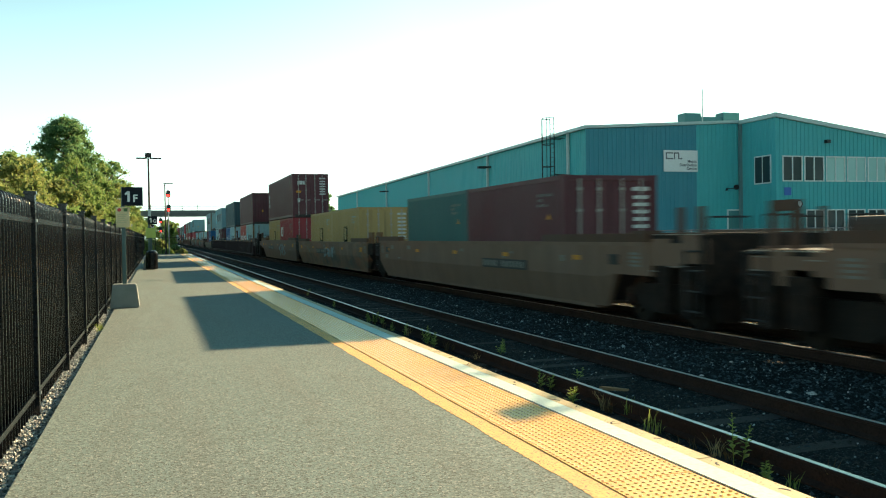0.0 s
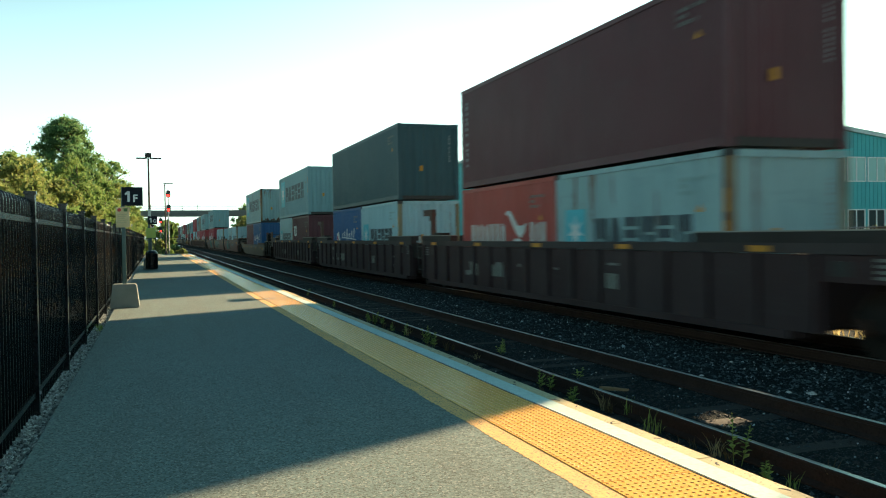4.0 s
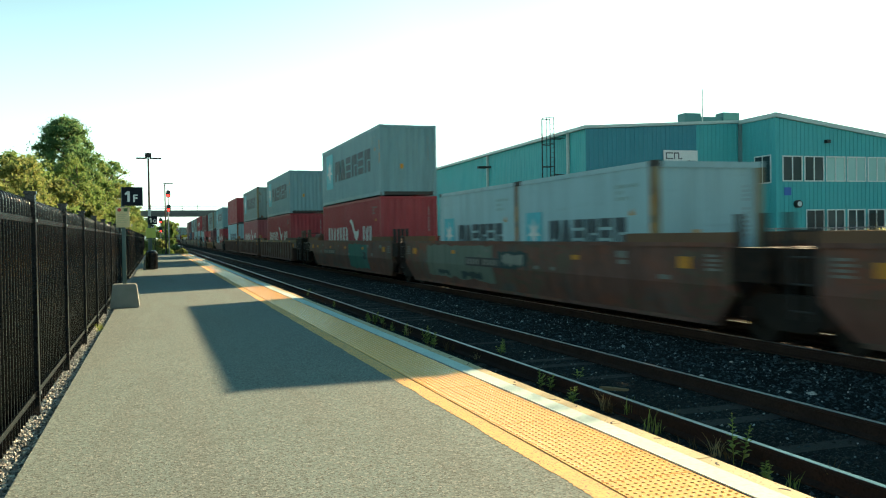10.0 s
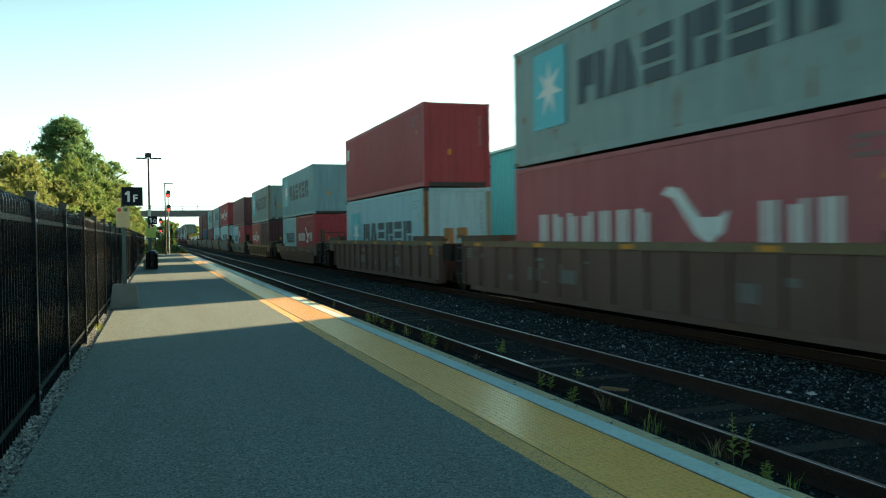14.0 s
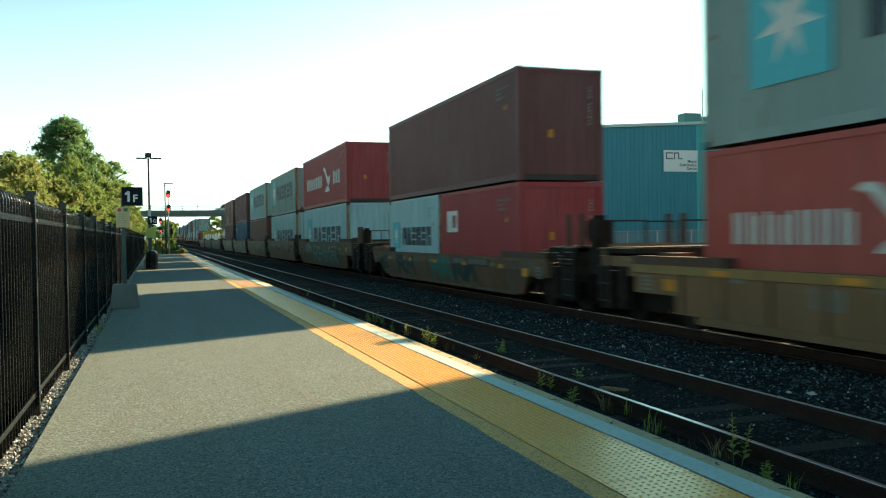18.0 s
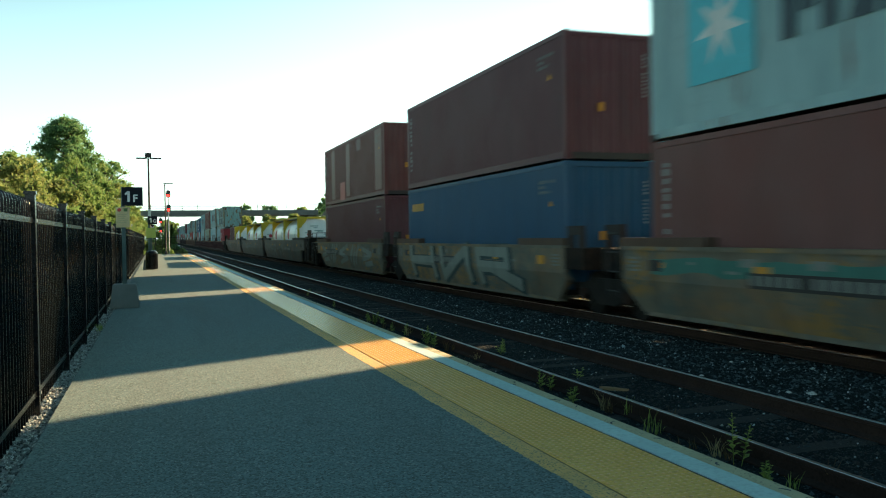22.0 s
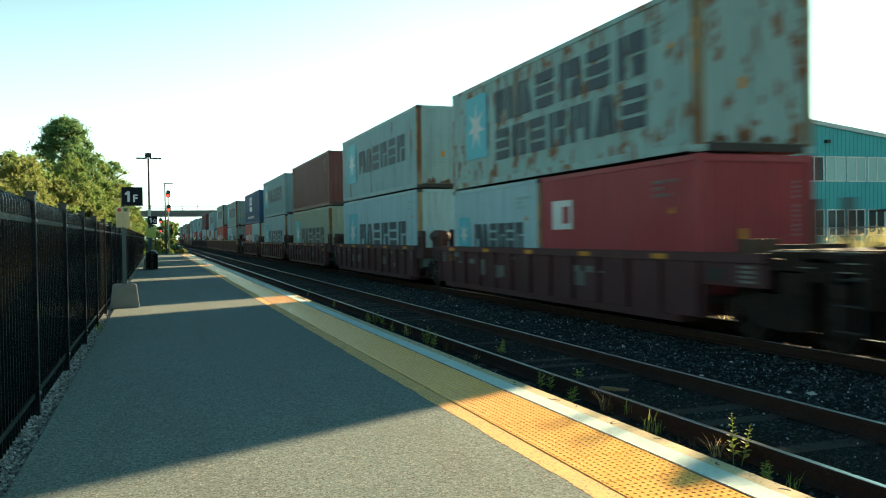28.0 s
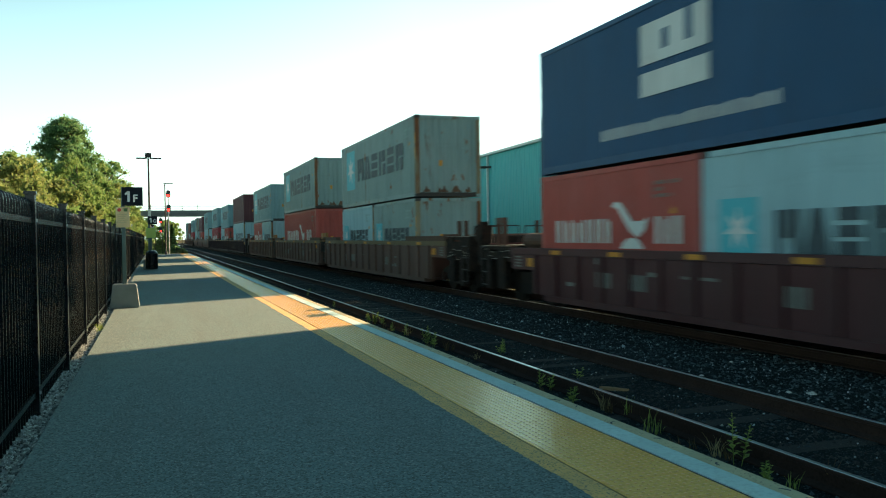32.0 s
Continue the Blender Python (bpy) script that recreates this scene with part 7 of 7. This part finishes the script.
GREEN_POST = plain("green_grey_post", (0.06, 0.115, 0.11), 0.5)


def stop_sign(x, y, lines, base, notice, label, z=2.60, size=0.46):
    s = thing("platform_sign", pose(x, y, PLAT_Z), label, "sign", "platform position signs")
    if base:
        part("concrete_base", trapezoid(0.68, 0.54, 0.62, 0.5, 0.58), M["concrete"], s, "grey concrete block base")
    part("post", B((-0.045, 0.045, -0.03, 0.03, 0.5 if base else -0.1, z + size - PLAT_Z)), GREEN_POST, s)
    zb = z - PLAT_Z
    p = part("sign_board", B((-0.02, size, -0.075, -0.035, zb, zb + size)), M["sign_black"], s, "black square sign board")
    bm = B((0.105, 0.160, -0.081, -0.075, zb + 0.10, zb + 0.36))
    extrude(bm, [(0.105, zb + 0.36), (0.135, zb + 0.36), (0.105, zb + 0.285), (0.050, zb + 0.265), (0.050, zb + 0.310)], "y", -0.081, -0.075)
    part("numeral", bm, M["sign_white"], s, "white numeral one")
    words(lines[1], 0.25, M["sign_white"], s, pose(0.225, -0.079, zb + 0.10, 90, 0, 0), "LEFT")
    if notice:
        nb = part("notice_board", B((-0.17, 0.15, -0.07, -0.035, zb - 0.53, zb - 0.03)), M["sign_yellow"], s, "pale tan notice with small print")
        bm = bmesh.new()
        bar(bm, (-0.09, -0.075, zb - 0.10), (-0.09, -0.07, zb - 0.10), 0.045, 16)
        part("notice_symbol", bm, M["sign_red"], nb, "red round symbol")
        part("notice_symbol", B((0.01, 0.10, -0.075, -0.07, zb - 0.14, zb - 0.06)), M["leaf_dark"], nb, "dark green symbol")
        for k in range(5):
            part("print_bar", B((-0.13, 0.10 - 0.03 * (k % 3), -0.074, -0.07, zb - 0.22 - 0.05 * k, zb - 0.205 - 0.05 * k)), M["edge_board"], nb, "bar of small print")
    return s


stop_sign(-0.735, 21.95, ("1", "F"), True, True, "black platform sign on a post in a concrete block")
stop_sign(-0.34, 49.0, ("1", "G"), True, False, "black platform sign beside a waste bin")
hs = thing("platform_sign", pose(-0.43, 62.5, PLAT_Z), "small black platform sign far along the platform", "sign", "platform position signs")
part("sign_board", B((0.0, 0.37, -0.04, 0.0, 2.31, 2.72)), M["sign_black"], hs)
part("post", B((0.16, 0.21, 0.0, 0.05, 0, 2.72)), GREEN_POST, hs)
words("1H", 0.24, M["sign_white"], hs, pose(0.05, -0.045, 2.43, 90, 0, 0), "LEFT")
ls = thing("notice_sign", pose(-0.24, 48.8, PLAT_Z), "lime green notice sign on a post", "sign")
part("notice_board", B((-0.26, 0.26, -0.06, -0.03, 1.76, 2.30)), M["sign_green"], ls)
part("post", B((-0.03, 0.03, -0.03, 0.03, 0, 2.3)), GREEN_POST, ls)

bn = thing("waste_bin", pose(-0.21, 48.6, PLAT_Z), "black ribbed metal waste bin with lid", "bin")
bm = bmesh.new()
bar(bm, (0, 0, 0.04), (0, 0, 0.88), 0.27, 24, 0.31)
part("drum", bm, M["black_paint"], bn)
for k in range(24):
    an = k * math.tau / 24
    part("slat", B((-0.025, 0.025, -0.012, 0.012, 0.05, 0.90)), M["black_paint"], bn).matrix_basis = pose(0.305 * math.cos(an), 0.305 * math.sin(an), 0, 0, 0, math.degrees(an) + 90)
bm = bmesh.new()
bar(bm, (0, 0, 0.90), (0, 0, 1.02), 0.33, 24, 0.26)
bar(bm, (0, 0, 1.02), (0, 0, 1.06), 0.26, 24, 0.12)
part("lid", bm, M["black_paint"], bn)


def lamp_post(x, y, h, arms, label):
    p = thing("lamp_post", pose(x, y, PLAT_Z), label, "street lamp", "platform lamp posts")
    bm = bmesh.new()
    bar(bm, (0, 0, 0), (0, 0, h), 0.085, 12, 0.06)
    part("pole", bm, M["dark_steel"], p)
    bm = bmesh.new()
    bar(bm, (0, 0, 0), (0, 0, 0.4), 0.17, 12, 0.12)
    part("base_cover", bm, M["dark_steel"], p)
    for a, b in arms:
        part("lamp_head", B((min(a, b), max(a, b), -0.16, 0.16, h - 0.06, h + 0.02)), M["dark_steel"], p, "flat dark lamp head")
    return p


l1 = lamp_post(-0.36, 62, 7.38, ((-0.80, -0.1), (0.1, 0.86)), "dark lamp post with two flat arms")
part("camera_box", B((-0.22, 0.20, -0.18, 0.18, 7.42, 7.72)), M["dark_steel"], l1, "dark box on top of the pole")
part("junction_box", B((-0.1, 0.1, -0.16, -0.085, 3.3, 3.8)), M["window_frame"], l1, "pale junction box")
lamp_post(1.10, 97, 7.85, ((-0.15, 0.30), (0.30, 0.85)), "dark lamp post with one flat arm")


def signal(x, y, zs, z0, label, hood=0.30):
    s = thing("railway_signal", pose(x, y, 0), label, "signal", "red railway signals")
    bm = bmesh.new()
    bar(bm, (0, 0.2, z0), (0, 0.2, max(zs) + 0.7), 0.06, 8)
    part("mast", bm, M["steel"], s)
    for z in zs:
        hd = bmesh.new()
        pts = [(hood * math.cos(k * math.tau / 20), z + hood * math.sin(k * math.tau / 20) + (0.22 if math.sin(k * math.tau / 20) > 0 else -0.1)) for k in range(20)]
        extrude(hd, pts, "y", -0.02, 0.12)
        h = part("signal_head", hd, M["black_paint"], s, "black oval backboard")
        bm = bmesh.new()
        bar(bm, (0, -0.06, z - 0.12), (0, -0.02, z - 0.12), 0.15, 18)
        part("lens", bm, M["red_light"], h, "lit red lens")
        bm = bmesh.new()
        for k in range(9):
            a0, a1 = math.pi * k / 9, math.pi * (k + 1) / 9
            q = [bm.verts.new((0.2 * math.cos(a), yy, z - 0.12 + 0.2 * math.sin(a))) for a, yy in ((a0, -0.02), (a1, -0.02), (a1, -0.28), (a0, -0.28))]
            bm.faces.new(q)
        part("visor", bm, M["black_paint"], h)
    return s


signal(1.45, 97.6, (6.75, 5.15), 0.0, "tall signal mast with two lit red lamps", 0.24)
signal(0.86, 140, (4.65, 3.20), -0.6, "signal mast with two lit red lamps", 0.28)

# fence across the platform end
ef = thing("end_fence", pose(0, 101, 0), "dark metal fence across the platform end", "fence")
for k in range(7):
    part("fence_post", B((-1.5 + 0.75 * k - 0.03, -1.5 + 0.75 * k + 0.03, -0.03, 0.03, -0.6, 2.0)), M["dark_steel"], ef)
for z in (0.5, 1.2, 1.95):
    part("fence_rail", B((-1.5, 3.0, -0.02, 0.02, z, z + 0.05)), M["dark_steel"], ef)

# chain-link fence before the warehouse
cf = thing("chain_link_fence", pose(22.0, 0, 0), "grey galvanised chain-link fence before the warehouse", "fence")
for k in range(17):
    bm = bmesh.new()
    bar(bm, (0, 2 + 2.6 * k, -0.6), (0, 2 + 2.6 * k, 1.85), 0.03, 8)
    part("fence_post", bm, M["steel"], cf)
bm = bmesh.new()
bar(bm, (0, 2, 1.82), (0, 43.6, 1.82), 0.021, 6)
part("top_rail", bm, M["steel"], cf)
bm = bmesh.new()
n = int(44 / 0.11)
for k in range(-22, n):
    for d in (1, -1):
        y0 = 2 + 0.11 * k
        a, b = (y0, y0 + 2.4) if d > 0 else (y0 + 2.4, y0)
        if min(a, b) < 2 or max(a, b) > 43.6:
            continue
        v = [bm.verts.new(c) for c in ((0, a - 0.007, -0.58), (0, a + 0.007, -0.58), (0, b + 0.007, 1.82), (0, b - 0.007, 1.82))]
        bm.faces.new(v)
tagged(part("wire_mesh", bm, M["steel"], cf), kind="stuff")

def motions():
    for ob, x, s, z in MOVING:
        walk(ob, [(0, pose(x, s, z)), (16, pose(x, s - SPEED * 16, z)), (32, pose(x, s - SPEED * 32, z))])
    for ob, y, (t0, x0), v in VEHICLES:
        turn = 0 if v > 0 else 180
        walk(ob, [(t, pose(x0 + v * (t - t0), y, 9.3, 0, 0, turn)) for t in (0, 16, 32)])
    # every wheelset rolls with the train: 0.46 m radius
    first = {}
    for w in WHEELSETS:
        side = round(w.location.y, 2)
        if side not in first:
            turn = math.degrees(SPEED / FPS / 0.46)
            rows = [(k / FPS, Matrix.Translation((0, side, 0.46)) @ pose(0, 0, 0, turn * k, 0, 0)) for k in range(0, 32 * FPS + 1)]
            walk(w, rows)
            first[side] = w.animation_data
        else:
            w.rotation_mode = "QUATERNION"
            w.animation_data_create()
            w.animation_data.action = first[side].action
            w.animation_data.action_slot = first[side].action_slot


motions()
